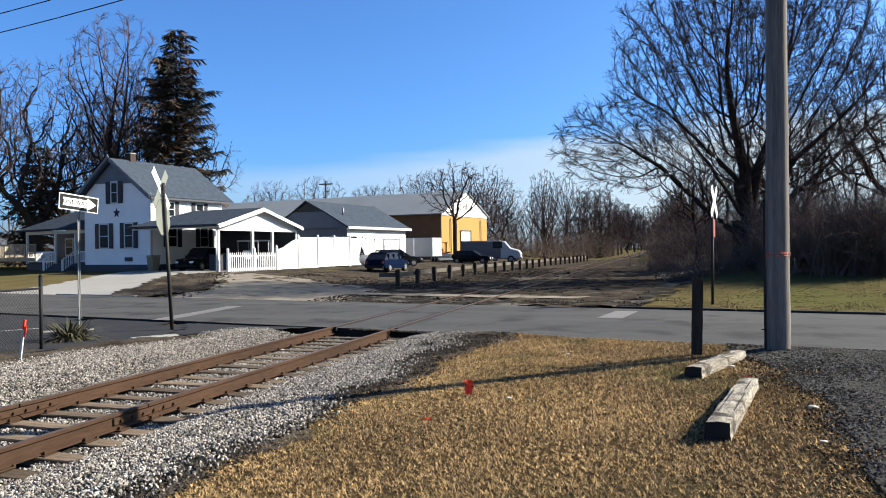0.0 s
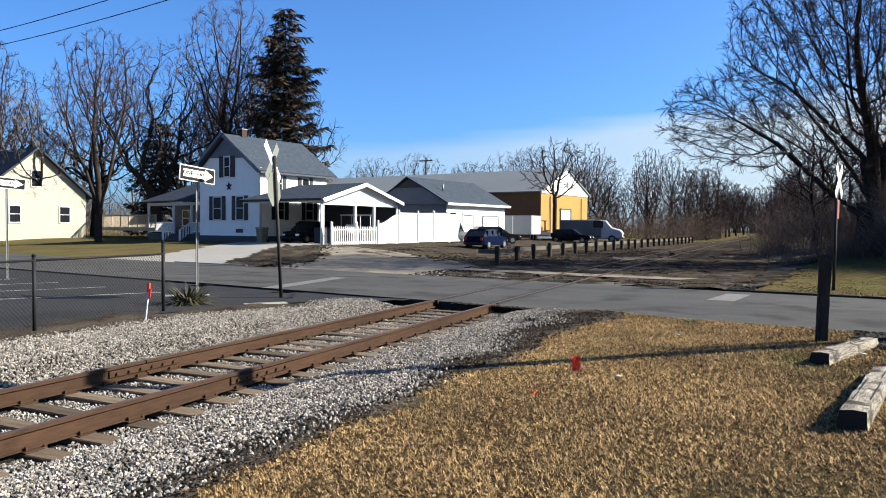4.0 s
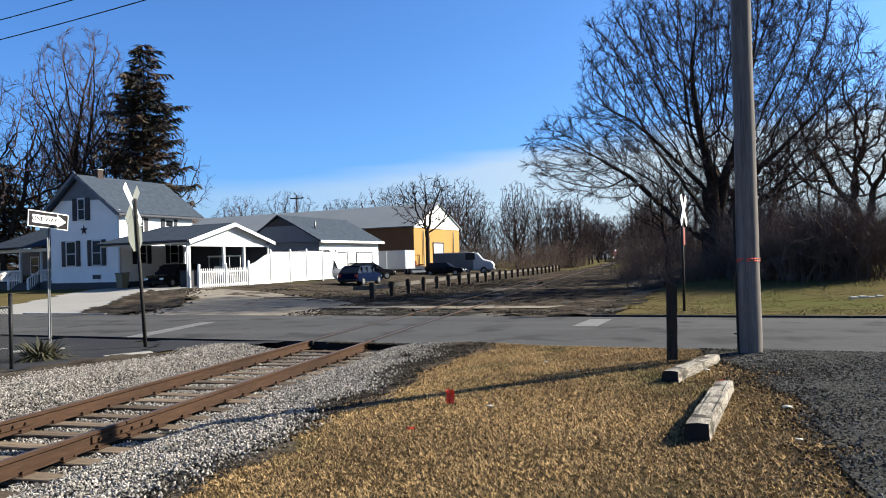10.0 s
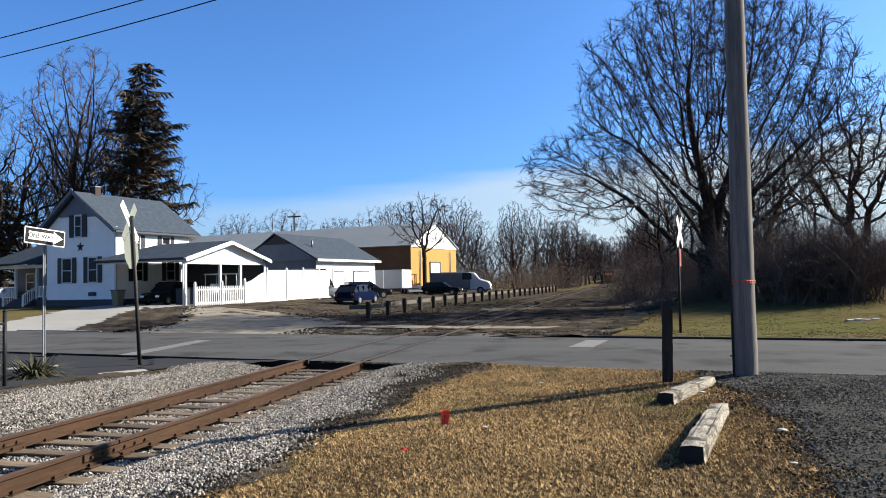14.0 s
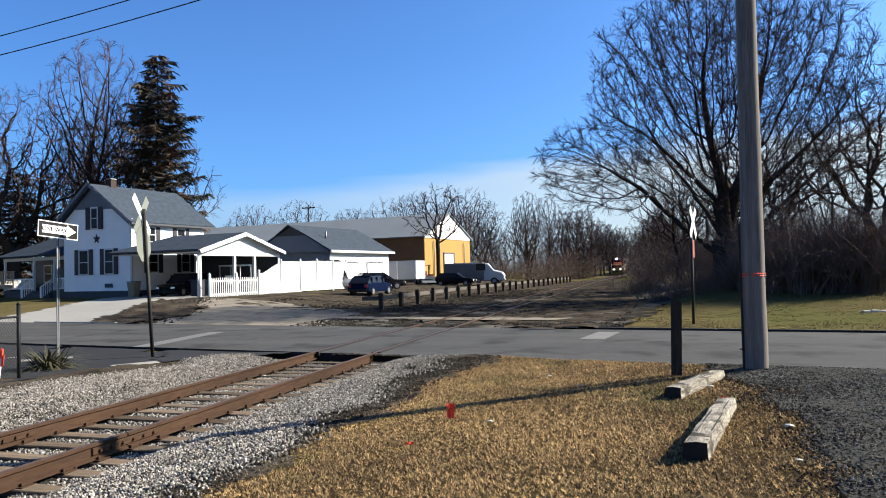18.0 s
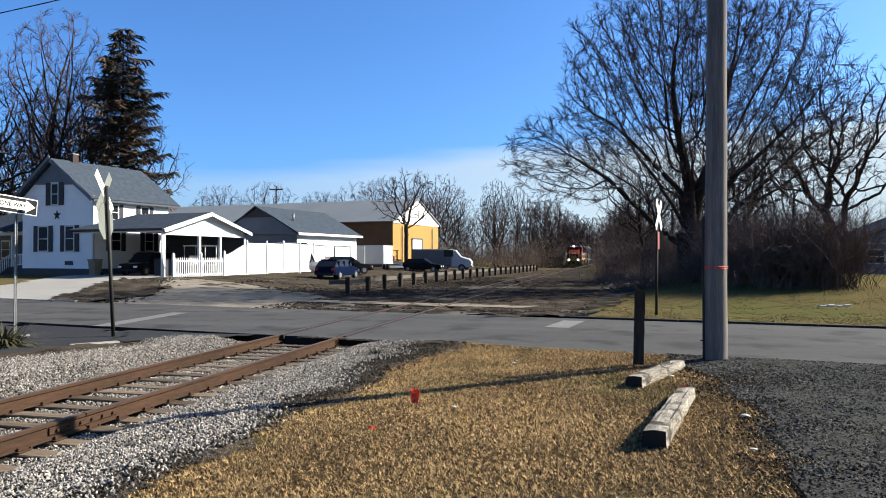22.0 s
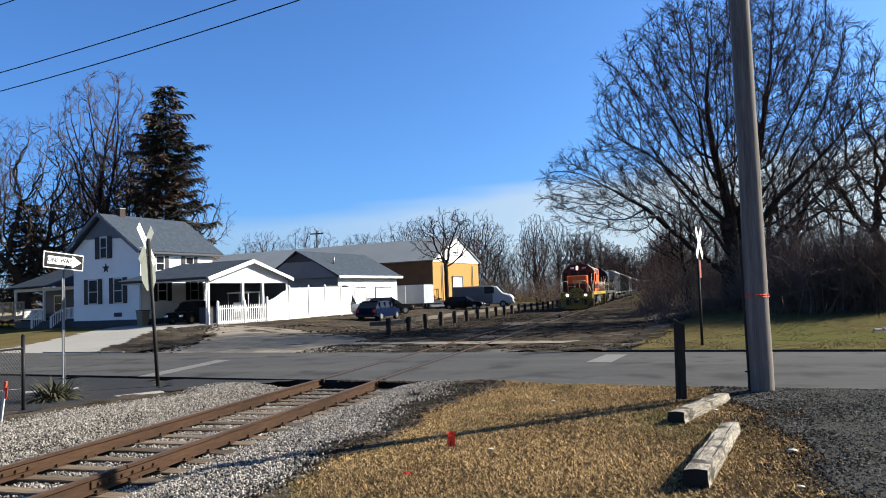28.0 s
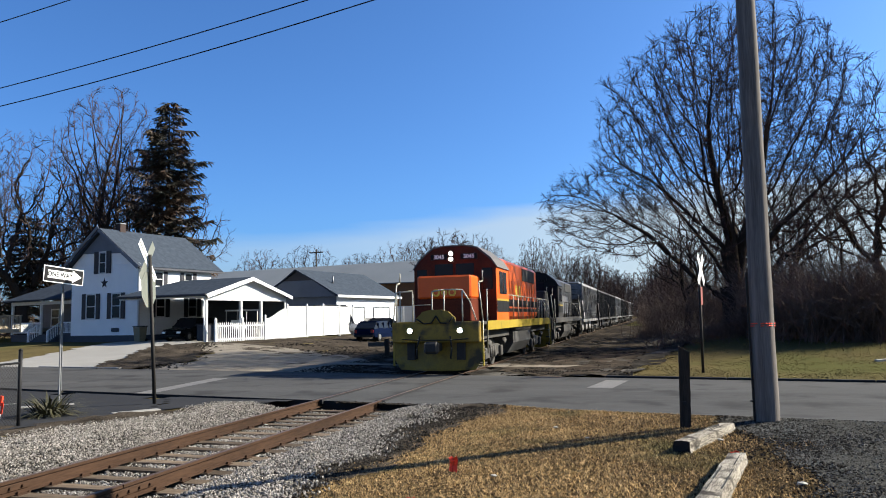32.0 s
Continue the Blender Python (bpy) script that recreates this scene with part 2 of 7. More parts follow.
# ---- palette ----
M_GRASS = mat("dead_lawn", (0.062, 0.042, 0.021), (0.02, 0.0145, 0.0085), rough=0.95, scale=14, fine=55, bump=0.9, dist=0.03, col3=(0.045, 0.037, 0.018), cut3=0.60, scale3=0.35, spec=0.0)
M_FIELD = mat("spring_lawn", (0.098, 0.078, 0.037), (0.054, 0.045, 0.022), rough=0.95, scale=0.35, fine=14, bump=0.6, dist=0.05, col3=(0.064, 0.063, 0.025), cut3=0.56, scale3=0.12, spec=0.0)
M_ASPHALT = mat("worn_asphalt", (0.0663, 0.0656, 0.065), (0.0375, 0.0375, 0.0375), rough=0.9, scale=0.5, fine=30, bump=0.25, dist=0.008, stretch=(0.12, 1.4, 1), col3=(0.03, 0.03, 0.03), cut3=0.6, scale3=0.8, spec=0.05)
M_ASPHALT2 = mat("dark_asphalt", (0.0182, 0.0182, 0.019), (0.00988, 0.00988, 0.0106), rough=0.9, scale=0.6, fine=90, bump=0.25, dist=0.008, spec=0.2)
M_CONC = mat("pale_concrete", (0.21, 0.202, 0.186), (0.17, 0.162, 0.146), rough=0.9, scale=0.6, fine=40, bump=0.15, dist=0.01)
M_APRON = mat("gravel_apron", (0.20, 0.177, 0.147), (0.125, 0.11, 0.09), rough=0.95, scale=1.6, fine=30, bump=0.5, dist=0.02, col3=(0.08, 0.068, 0.054), cut3=0.63, scale3=0.9, spec=0.0)
M_DIRT = mat("dark_earth", (0.07, 0.058, 0.046), (0.016, 0.0135, 0.011), rough=0.97, scale=1.2, fine=25, bump=0.7, dist=0.09, spec=0.0)
M_CINDER = mat("cinder_gravel", (0.0435, 0.0399, 0.0355), (0.0087, 0.00797, 0.00725), rough=0.95, scale=1.3, fine=30, bump=0.7, dist=0.08, col3=(0.0899, 0.0841, 0.0754), cut3=0.57, scale3=0.5, spec=0.0)
M_STONE = mat("ballast_stone", (0.335, 0.308, 0.275), (0.125, 0.112, 0.096), rough=0.9, scale=9, fine=60, bump=0, island=0.7, spec=0.05)
M_BED = mat("ballast_bed", (0.0359, 0.0331, 0.0287), (0.0108, 0.0098, 0.00859), rough=0.95, scale=14, fine=50, bump=1.0, dist=0.03, spec=0.0)
M_RUST = mat("rusted_rail", (0.052, 0.029, 0.0175), (0.026, 0.015, 0.0095), rough=0.8, metal=0.15, scale=3, fine=40, bump=0.2, dist=0.004, stretch=(1, 0.15, 1), spec=0.1)
M_RAILTOP = mat("worn_rail_head", (0.075, 0.046, 0.032), (0.045, 0.028, 0.02), rough=0.6, metal=0.2, scale=3, fine=50, bump=0.1, dist=0.002)
M_TIE = mat("weathered_tie", (0.135, 0.102, 0.072), (0.055, 0.041, 0.029), rough=0.95, scale=4, fine=30, bump=0.6, dist=0.01, rand=0.45, stretch=(0.25, 3, 3), spec=0.1)
M_TIMBER = mat("weathered_timber", (0.33, 0.30, 0.25), (0.06, 0.05, 0.04), rough=0.95, scale=5, fine=26, bump=0.9, dist=0.014, stretch=(3.4, 0.45, 3.4), col3=(0.035, 0.03, 0.025), cut3=0.59, scale3=5.5, spec=0.1, mix=0.42)
M_CREO = mat("creosoted_end", (0.00935, 0.00798, 0.00692), (0.00426, 0.00372, 0.00319), rough=0.9, scale=8, fine=50)
M_POLE = mat("grey_utility_pole", (0.166, 0.147, 0.135), (0.0827, 0.074, 0.0678), rough=0.9, scale=3, fine=16, bump=0.4, dist=0.01, stretch=(4, 4, 0.2), spec=0.1)
M_POSTW = mat("dark_post_wood", (0.0426, 0.0349, 0.0277), (0.0192, 0.0162, 0.0136), rough=0.95, scale=4, fine=18, bump=0.5, dist=0.01, stretch=(3, 3, 0.3), spec=0.1)
M_WHITE = mat("white_siding", (0.74, 0.74, 0.73), (0.66, 0.66, 0.66), rough=0.6, scale=1.0, fine=20, bump=0.03, dist=0.003)
M_VINYL = mat("white_vinyl", (0.50, 0.505, 0.505), (0.44, 0.445, 0.445), rough=0.45, scale=1.5, fine=30, bump=0.0)
M_SHINGLE = mat("grey_shingles", (0.046, 0.057, 0.074), (0.030, 0.037, 0.049), rough=0.95, scale=3, fine=25, bump=0.4, dist=0.01, spec=0.0)
M_NAVY = mat("dark_shutter", (0.011, 0.011, 0.02), rough=0.6, scale=4, fine=40, bump=0.05)
M_PANE = glass("dark_window_glass", (0.009, 0.0105, 0.014), 0.22)
M_GABLE = mat("grey_gable_boards", (0.125, 0.142, 0.172), (0.095, 0.108, 0.134), rough=0.8, scale=2, fine=25, bump=0.1)
M_FOUND = mat("foundation_blue_grey", (0.0553, 0.0596, 0.0724), rough=0.9, scale=3, fine=30, bump=0.2)
M_BRICK = mat("chimney_brick", (0.04, 0.024, 0.021), (0.02, 0.0125, 0.011), rough=0.9, scale=6, fine=40)
M_METALROOF = mat("grey_metal_roof", (0.16, 0.175, 0.187), (0.135, 0.15, 0.16), rough=0.85, scale=0.3, fine=6, bump=0.05, spec=0.1)
M_YELLOW = mat("ochre_block_wall", (0.283, 0.161, 0.0325), (0.245, 0.134, 0.0249), rough=0.85, scale=0.5, fine=12, bump=0.1)
M_BLACK = mat("black_paint", (0.014, 0.014, 0.015), (0.009, 0.009, 0.010), rough=0.5, scale=3, fine=40, bump=0.05, spec=0.1)
M_STEEL = mat("galvanised_steel", (0.19, 0.195, 0.199), (0.144, 0.149, 0.154), rough=0.5, metal=0.6, scale=5, fine=50, bump=0.05)
M_DKSTEEL = mat("dark_sign_post", (0.0223, 0.0198, 0.0176), (0.0128, 0.0115, 0.0102), rough=0.7, metal=0.4, scale=6, fine=40, bump=0.1)
M_SIGNW = mat("white_sign_sheet", (0.84, 0.84, 0.82), (0.76, 0.76, 0.74), rough=0.45, scale=3, fine=30, bump=0.0)
M_ALU = mat("bare_aluminium_back", (0.163, 0.172, 0.149), (0.135, 0.144, 0.125), rough=0.5, metal=0.3, scale=3, fine=30, bump=0.0)
M_ORANGE = mat("orange_paint", (0.62, 0.092, 0.006), (0.50, 0.070, 0.005), rough=0.4, scale=1.2, fine=25, bump=0.03)
# grime patches over a yellow darkened to hold the shade of the front
M_PILOT = mat("grimy_shaded_yellow", (0.23, 0.15, 0.008), (0.125, 0.08, 0.006), rough=0.55, scale=1.5, fine=25, bump=0.03, col3=(0.035, 0.025, 0.008), cut3=0.58, scale3=1.6)
M_GREYWOOD = mat("grey_plank", (0.0836, 0.0738, 0.0618), (0.0399, 0.0339, 0.0279), rough=0.95, scale=4, fine=20, bump=0.4, dist=0.01, stretch=(0.3, 3, 3))
M_YEL = mat("yellow_paint", (0.287, 0.207, 0.012), (0.22, 0.151, 0.00996), rough=0.5, scale=1.5, fine=25, bump=0.03, col3=(0.0874, 0.0638, 0.012), cut3=0.66, scale3=2)
M_BARK = mat("grey_brown_bark", (0.0406, 0.0326, 0.0268), (0.0192, 0.0153, 0.0129), rough=0.95, scale=3, fine=18, bump=0.6, dist=0.03, spec=0.0)
M_TWIG = mat("bare_twigs", (0.066, 0.046, 0.042), (0.034, 0.024, 0.023), rough=0.95, scale=1, fine=8, bump=0.0, spec=0.0)
M_PALEBARK = mat("pale_bark", (0.112, 0.101, 0.0904), (0.0638, 0.0559, 0.0492), rough=0.95, scale=3, fine=18, bump=0.3)
M_SPRUCE = mat("spruce_needles", (0.030, 0.031, 0.020), (0.012, 0.0135, 0.0085), rough=0.9, scale=2, fine=12, bump=0.0, island=0.5, col3=(0.070, 0.043, 0.027), cut3=0.49, scale3=0.45)
M_RED = mat("fluorescent_red", (0.85, 0.06, 0.02), (0.75, 0.05, 0.02), rough=0.6, bump=0)
M_PAINTW = mat("worn_road_paint", (0.125, 0.12, 0.115), (0.06, 0.058, 0.056), rough=0.85, scale=4, fine=30, bump=0.0)

M_DRIVE = mat("dark_cinder_drive", (0.058, 0.057, 0.052), (0.019, 0.0185, 0.017), rough=0.95, scale=9, fine=45, bump=1.0, dist=0.03, col3=(0.08, 0.078, 0.071), cut3=0.64, scale3=0.7, spec=0.0)
M_OLDWALL = mat("weathered_brown_wall", (0.17, 0.085, 0.035), (0.11, 0.055, 0.026), rough=0.9, scale=0.7, fine=10, bump=0.1)
M_LOTLINE = mat("white_lot_paint", (0.34, 0.34, 0.33), (0.22, 0.22, 0.21), rough=0.85, scale=4, fine=30, bump=0.0)
M_PEBBLE = mat("grey_pebbles", (0.13, 0.127, 0.117), (0.035, 0.034, 0.031), rough=0.95, scale=5, fine=30, bump=0, island=0.7, spec=0.0)
# the body's orange with front-side shade put into its colour
M_ORANGE_SHADED = mat("shaded_orange_paint", (0.10, 0.021, 0.010), (0.05, 0.012, 0.007), rough=0.5, scale=1.5, fine=20, bump=0.03, spec=0.1)

# ---- ground ----
ROAD0, ROAD1 = 15.1, 22.35


def in_road(u, v, pad=0.0):
    return ROAD0 - pad < v < ROAD1 + pad


def build_ground():
    verts, faces = [], []
    xs = sorted({-1600, -900, -500, -300, -200, -150, -120, -100, 100, 120, 150, 200, 300, 500, 900, 1600, *range(-90, 95, 5), *[k * 1.0 for k in range(-40, 26)]})
    ys = sorted({-600, -300, -150, -80, -50, -30, -20, 1600, 900, 600, 400, 300, 240, *range(-15, 200, 5), *[k * 1.0 for k in range(-8, 62)]})
    for y in ys:
        for x in xs:
            u, v = to_uv(x, y)
            z = terrain(x, y)
            if ROAD0 - 0.3 < v < ROAD1 + 0.3:
                z -= 0.06
            elif v < ROAD0 and 1.5 < x < 20:
                z -= 0.09
            if abs(x - track_x(y)) < 2.3:
                z -= 0.22
            verts.append((x, y, z))
    w = len(xs)
    for j in range(len(ys) - 1):
        for i in range(w - 1):
            faces.append((j * w + i, j * w + i + 1, (j + 1) * w + i + 1, (j + 1) * w + i))
    g = raw("ground", verts, faces, M_FIELD, smooth_shade=True)
    tagged(g, "patchy early-spring lawn, tan and green", "ground", kind="structure")


def ballast_edge(y):
    """Where the ballast gives way to bare earth on the lawn's side."""
    return 2.68 - 0.1 * smooth(9.0, 13.0, y)


def grass_edge(y):
    """Where the lawn begins beside the bare earth."""
    return 3.0 + 0.28 * smooth(7.2, 8.8, y) + 0.4 * smooth(11.5, 13.8, y)


def wob(a, b, s=0.5, amp=0.25):
    return amp * noise.noise(Vector((a * s, b * s, 4.2)))


build_ground()
lawn = patch("lawn", (1.0, 9.5, -8.0, 15.2), 0.1,
             lambda x, y: x > grass_edge(y) + wob(y, x, 0.9, 0.4) and to_uv(x, y)[1] < ROAD0 - 0.15 + wob(x, y, 1.4, 0.12),
             0.016, M_GRASS, frame_uv=False, rough=0.004)
tagged(lawn, "dormant tan lawn beside the track", "lawn")


def road_z(x, y):
    return -0.012 - 0.005 * abs(to_uv(x, y)[1] - 18.7)


road = patch("road", (-120, 120, ROAD0, ROAD1), 0.6, None, lambda x, y: -terrain(x, y) + road_z(x, y), M_ASPHALT)
tagged(road, "worn grey asphalt street with patched cracks", "road")
for vv, tag in ((ROAD0, "road_edge_1"), (ROAD1, "road_edge_2")):
    ev, ef = [], []
    for i in range(401):
        uu = -120 + 0.6 * i
        x, y = xy(uu, vv + (0.04 * noise.noise(Vector((uu * 0.9, vv, 0))) if vv < 20 else 0))
        ev += [(x, y, road_z(x, y)), (x, y, -0.45)]
        if i:
            o = 2 * i
            ef.append((o - 2, o - 1, o + 1, o))
    tagged(raw(tag, ev, ef, M_ASPHALT2), "broken dark edge of the asphalt", "road edge", kind="structure")


def in_poly(poly):
    def test(u, v):
        u, v = u + wob(u, v, 0.8, 0.35), v + wob(v, u, 0.8, 0.35)
        c = False
        for (a, b), (p, q) in zip(poly, poly[1:] + poly[:1]):
            if (b > v) != (q > v) and u < (p - a) * (v - b) / (q - b) + a:
                c = not c
        return c
    return test


def ground_patch(name, poly, step, dz, material, label, rough=0.0):
    us, vs = [p[0] for p in poly], [p[1] for p in poly]
    ob = patch(name, (min(us) - 0.6, max(us) + 0.6, min(vs) - 0.6, max(vs) + 0.6), step, in_poly(poly), dz, material, rough=rough)
    return tagged(ob, label, "ground")


ground_patch("concrete_driveway", [(-30, 22.3), (-20.2, 22.3), (-27.4, 31.2), (-28.2, 37.6), (-29, 47), (-36.6, 47), (-36.9, 37.5), (-33, 30)], 0.4, 0.03, M_CONC, "pale concrete driveway that leads to the carport")
ground_patch("gravel_apron", [(-17.6, 22.2), (-6.9, 22.2), (-8.1, 24.2), (-11.0, 29.0), (-14.2, 33.0), (-20.7, 35.6), (-27.4, 36.4), (-26.6, 33.6), (-22.0, 31.0), (-20.0, 27.8), (-18.4, 24.0)], 0.3, 0.025, M_APRON, "tan gravel apron beside the street", 0.03)
ground_patch("earth_bank", [(-20.3, 22.4), (-17.6, 22.4), (-18.4, 24.0), (-20.0, 27.8), (-22.0, 31.0), (-26.6, 33.6), (-28.0, 33.4), (-27.5, 31.2), (-22.6, 24.6)], 0.25, lambda x, y: 0.05 + 0.16 * max(0.0, 0.30 + noise.noise(Vector((x * 0.8, y * 0.8, 2)))), M_DIRT, "bare dark earth between the driveways", 0.08)
ground_patch("gravel_yard", [(-11.0, 29.0), (-6.2, 31), (-7.0, 60), (-8, 110), (-60, 110), (-60, 67), (-29.5, 66), (-27.7, 52), (-27.6, 37), (-24.5, 34.6), (-14, 30.2)], 0.9, 0.02, M_DIRT, "dark gravel yard with parked vehicles", 0.05)
ground_patch("trackside_cinders", [(-9.4, 23.4), (-1, 22.6), (1.5, 22.5), (1.2, 60), (-1, 110), (-18, 110), (-10, 60), (-10.5, 29)], 0.4, 0.035, M_CINDER, "dark cinders beside the track", 0.13)
# dark ground that also paints in the shadow cast by the trackside trees
ground_patch("trackside_earth", [(-2.0, 22.7), (1.2, 22.6), (0.5, 30), (-0.8, 40), (-5.5, 66), (-14, 110), (-22, 110), (-12, 66), (-5, 30)], 0.4, 0.05, M_DIRT, "bare earth beside the track, dark also for tree shadow", 0.13)
sw = patch("sidewalk", (-11.0, 0.8, 26.0, 27.3), 0.4, lambda u, v: u < -0.6 + wob(u, v) * 3, 0.075, M_APRON)
tagged(sw, "narrow pale concrete walk that crosses the track", "sidewalk")
ground_patch("parking_lot", [(-7.6, 14.95), (-40, 14.95), (-40, -8), (-9.0, -8), (-6.5, 8), (-6.7, 11.4), (-6.2, 12.8)], 0.5, 0.02, M_ASPHALT2, "dark asphalt parking lot with white lines")
ground_patch("asphalt_fillet", [(-4.0, 15.4), (-7.8, 15.4), (-7.8, 14.8), (-6.3, 12.7), (-5.3, 13.7)], 0.3, 0.03, M_ASPHALT2, "dark asphalt at the street corner")
drive = patch("cinder_drive", (7.2, 18.0, -8.0, 14.6), 0.12, lambda x, y: x > 7.9 + wob(y, x, 1.1, 0.6) - 0.45 * smooth(9.2, 10.2, y) and to_uv(x, y)[1] < ROAD0 - 0.02 + wob(x, y, 1.3, 0.1), 0.034, M_DRIVE, frame_uv=False, rough=0.006)
tagged(drive, "dark cinder drive at the edge of the lawn", "drive")
band = patch("earth_band", (1.3, 4.2, -6.0, 14.9), 0.1, lambda x, y: ballast_edge(y) - 0.3 + wob(y, 2, 0.9, 0.3) < x < grass_edge(y) + 0.15 + wob(y, x, 0.9, 0.4) and to_uv(x, y)[1] < ROAD0 - 0.1, 0.03, M_DIRT, frame_uv=False, rough=0.015)
tagged(band, "dark bare earth between ballast and lawn", "ground")
ground_patch("earth_verge", [(-0.75, 14.75), (-0.2, 14.45), (0.9, 14.5), (2.4, 14.75), (2.4, 15.05), (-0.75, 15.05)], 0.12, 0.03, M_DIRT, "dark churned earth at the edge of the street", 0.08)
ground_patch("earth_strip", [(-5.0, 13.3), (-5.25, 11.3), (-5.5, 9.0), (-4.9, 5.0), (-5.9, 4.0), (-7.0, 8.0), (-7.0, 11.0), (-6.2, 12.6), (-5.4, 13.5)], 0.15, 0.03, M_DIRT, "dark earth strip along the fence", 0.06)


def kerb(name, pts, w=0.16, hgt=0.13, material=None):
    ob = thing(name, Matrix(), "low weathered concrete kerb at the street edge", "kerb", kind="structure")
    for a, b in zip(pts, pts[1:]):
        d = Vector((b[0] - a[0], b[1] - a[1], 0))
        bm = bmesh.new()
        box(bm, 0, d.length - 0.01, -w / 2, w / 2, -0.15, hgt, 0.02)
        p = part("kerb_stone", bm, material or M_CONC, ob)
        p.matrix_basis = pose(a[0], a[1], terrain(*a[:2]), 0, 0, math.degrees(math.atan2(d.y, d.x)))
    return ob


kerb("kerb_1", [xy(u, 22.55) for u in (1.2, 4.5, 8, 12, 16, 22, 30, 45, 70)], 0.16, 0.12, M_ASPHALT2)
kerb("kerb_2", [xy(u, 22.55) for u in (-18.9, -21, -24)], 0.16, 0.1)


def road_paint():
    bar = bmesh.new()
    for quad in ([(-6.55, 16.5), (-6.0, 16.45), (-6.5, 20.9), (-7.05, 20.95)], [(5.0, 18.62), (5.62, 18.5), (5.95, 20.75), (5.35, 20.85)]):
        vs = []
        for x, y in quad:
            v = to_uv(x, y)[1]
            vs.append(bar.verts.new((x, y, road_z(x, y) + 0.006)))
        bar.faces.new(vs)
    ob = obj("stop_line", bar, M_PAINTW)
    tagged(ob, "worn white stop lines on the street", "road marking", kind="structure")
    lot = bmesh.new()
    for i in range(7):
        u = -12.5 - 2.6 * i
        for dv in (0,):
            a, b = xy(u, 8.2), xy(u + 1.7, 12.8)
            d = Vector((b[0] - a[0], b[1] - a[1], 0)).normalized()
            q = Vector((-d.y, d.x, 0)) * 0.06
            lot.faces.new([lot.verts.new((p[0] + s * q.x, p[1] + s * q.y, terrain(*p) + 0.03)) for p, s in ((a, 1), (a, -1), (b, -1), (b, 1))])
    a, b = xy(-11, 8.2), xy(-32, 8.2)
    lot.faces.new([lot.verts.new((x, y, terrain(x, y) + 0.031)) for x, y in (a, b, (b[0], b[1] - 0.12), (a[0], a[1] - 0.12))])
    ob = obj("parking_line", lot, M_LOTLINE)
    tagged(ob, "white parking lines on dark asphalt", "road marking", kind="structure")
    pale = bmesh.new()
    for a, b in (((-9.9, 12.2), (-9.2, 13.1)), ((-6.6, 12.0), (-6.2, 12.9))):
        a, b = xy(*a), xy(*b)
        d = Vector((b[0] - a[0], b[1] - a[1], 0))
        box(pale, 0, d.length, -0.12, 0.12, -0.1, 0.05, 0.02, m=pose(a[0], a[1], terrain(*a), 0, 0, math.degrees(math.atan2(d.y, d.x))))
    tagged(obj("kerb_end", pale, M_CONC), "pale broken kerb ends beside the parking lot", "kerb", kind="structure")


road_paint()


# ---- track ----
def rail_mesh(y0, y1):
    bm = bmesh.new()
    prof = [(-0.07, -0.17), (0.07, -0.17), (0.07, -0.155), (0.012, -0.135), (0.012, -0.045), (0.036, -0.035), (0.036, -0.006), (0.028, 0.0), (-0.028, 0.0), (-0.036, -0.006), (-0.036, -0.035), (-0.012, -0.045), (-0.012, -0.135), (-0.07, -0.155)]
    ys = [y0] + [y for y in range(40, 400, 8) if y0 < y < y1] + [y1]
    rings = [[bm.verts.new((x + track_x(y), y, z)) for x, z in prof] for y in ys]
    n = len(prof)
    for a, b in zip(rings, rings[1:]):
        for i in range(n):
            f = bm.faces.new((a[i], a[(i + 1) % n], b[(i + 1) % n], b[i]))
            f.material_index = 1 if i == 7 else 0
    bm.faces.new(rings[0][::-1])
    bm.faces.new(rings[-1])
    bmesh.ops.recalc_face_normals(bm, faces=bm.faces)
    return bm


TIE_Y = []


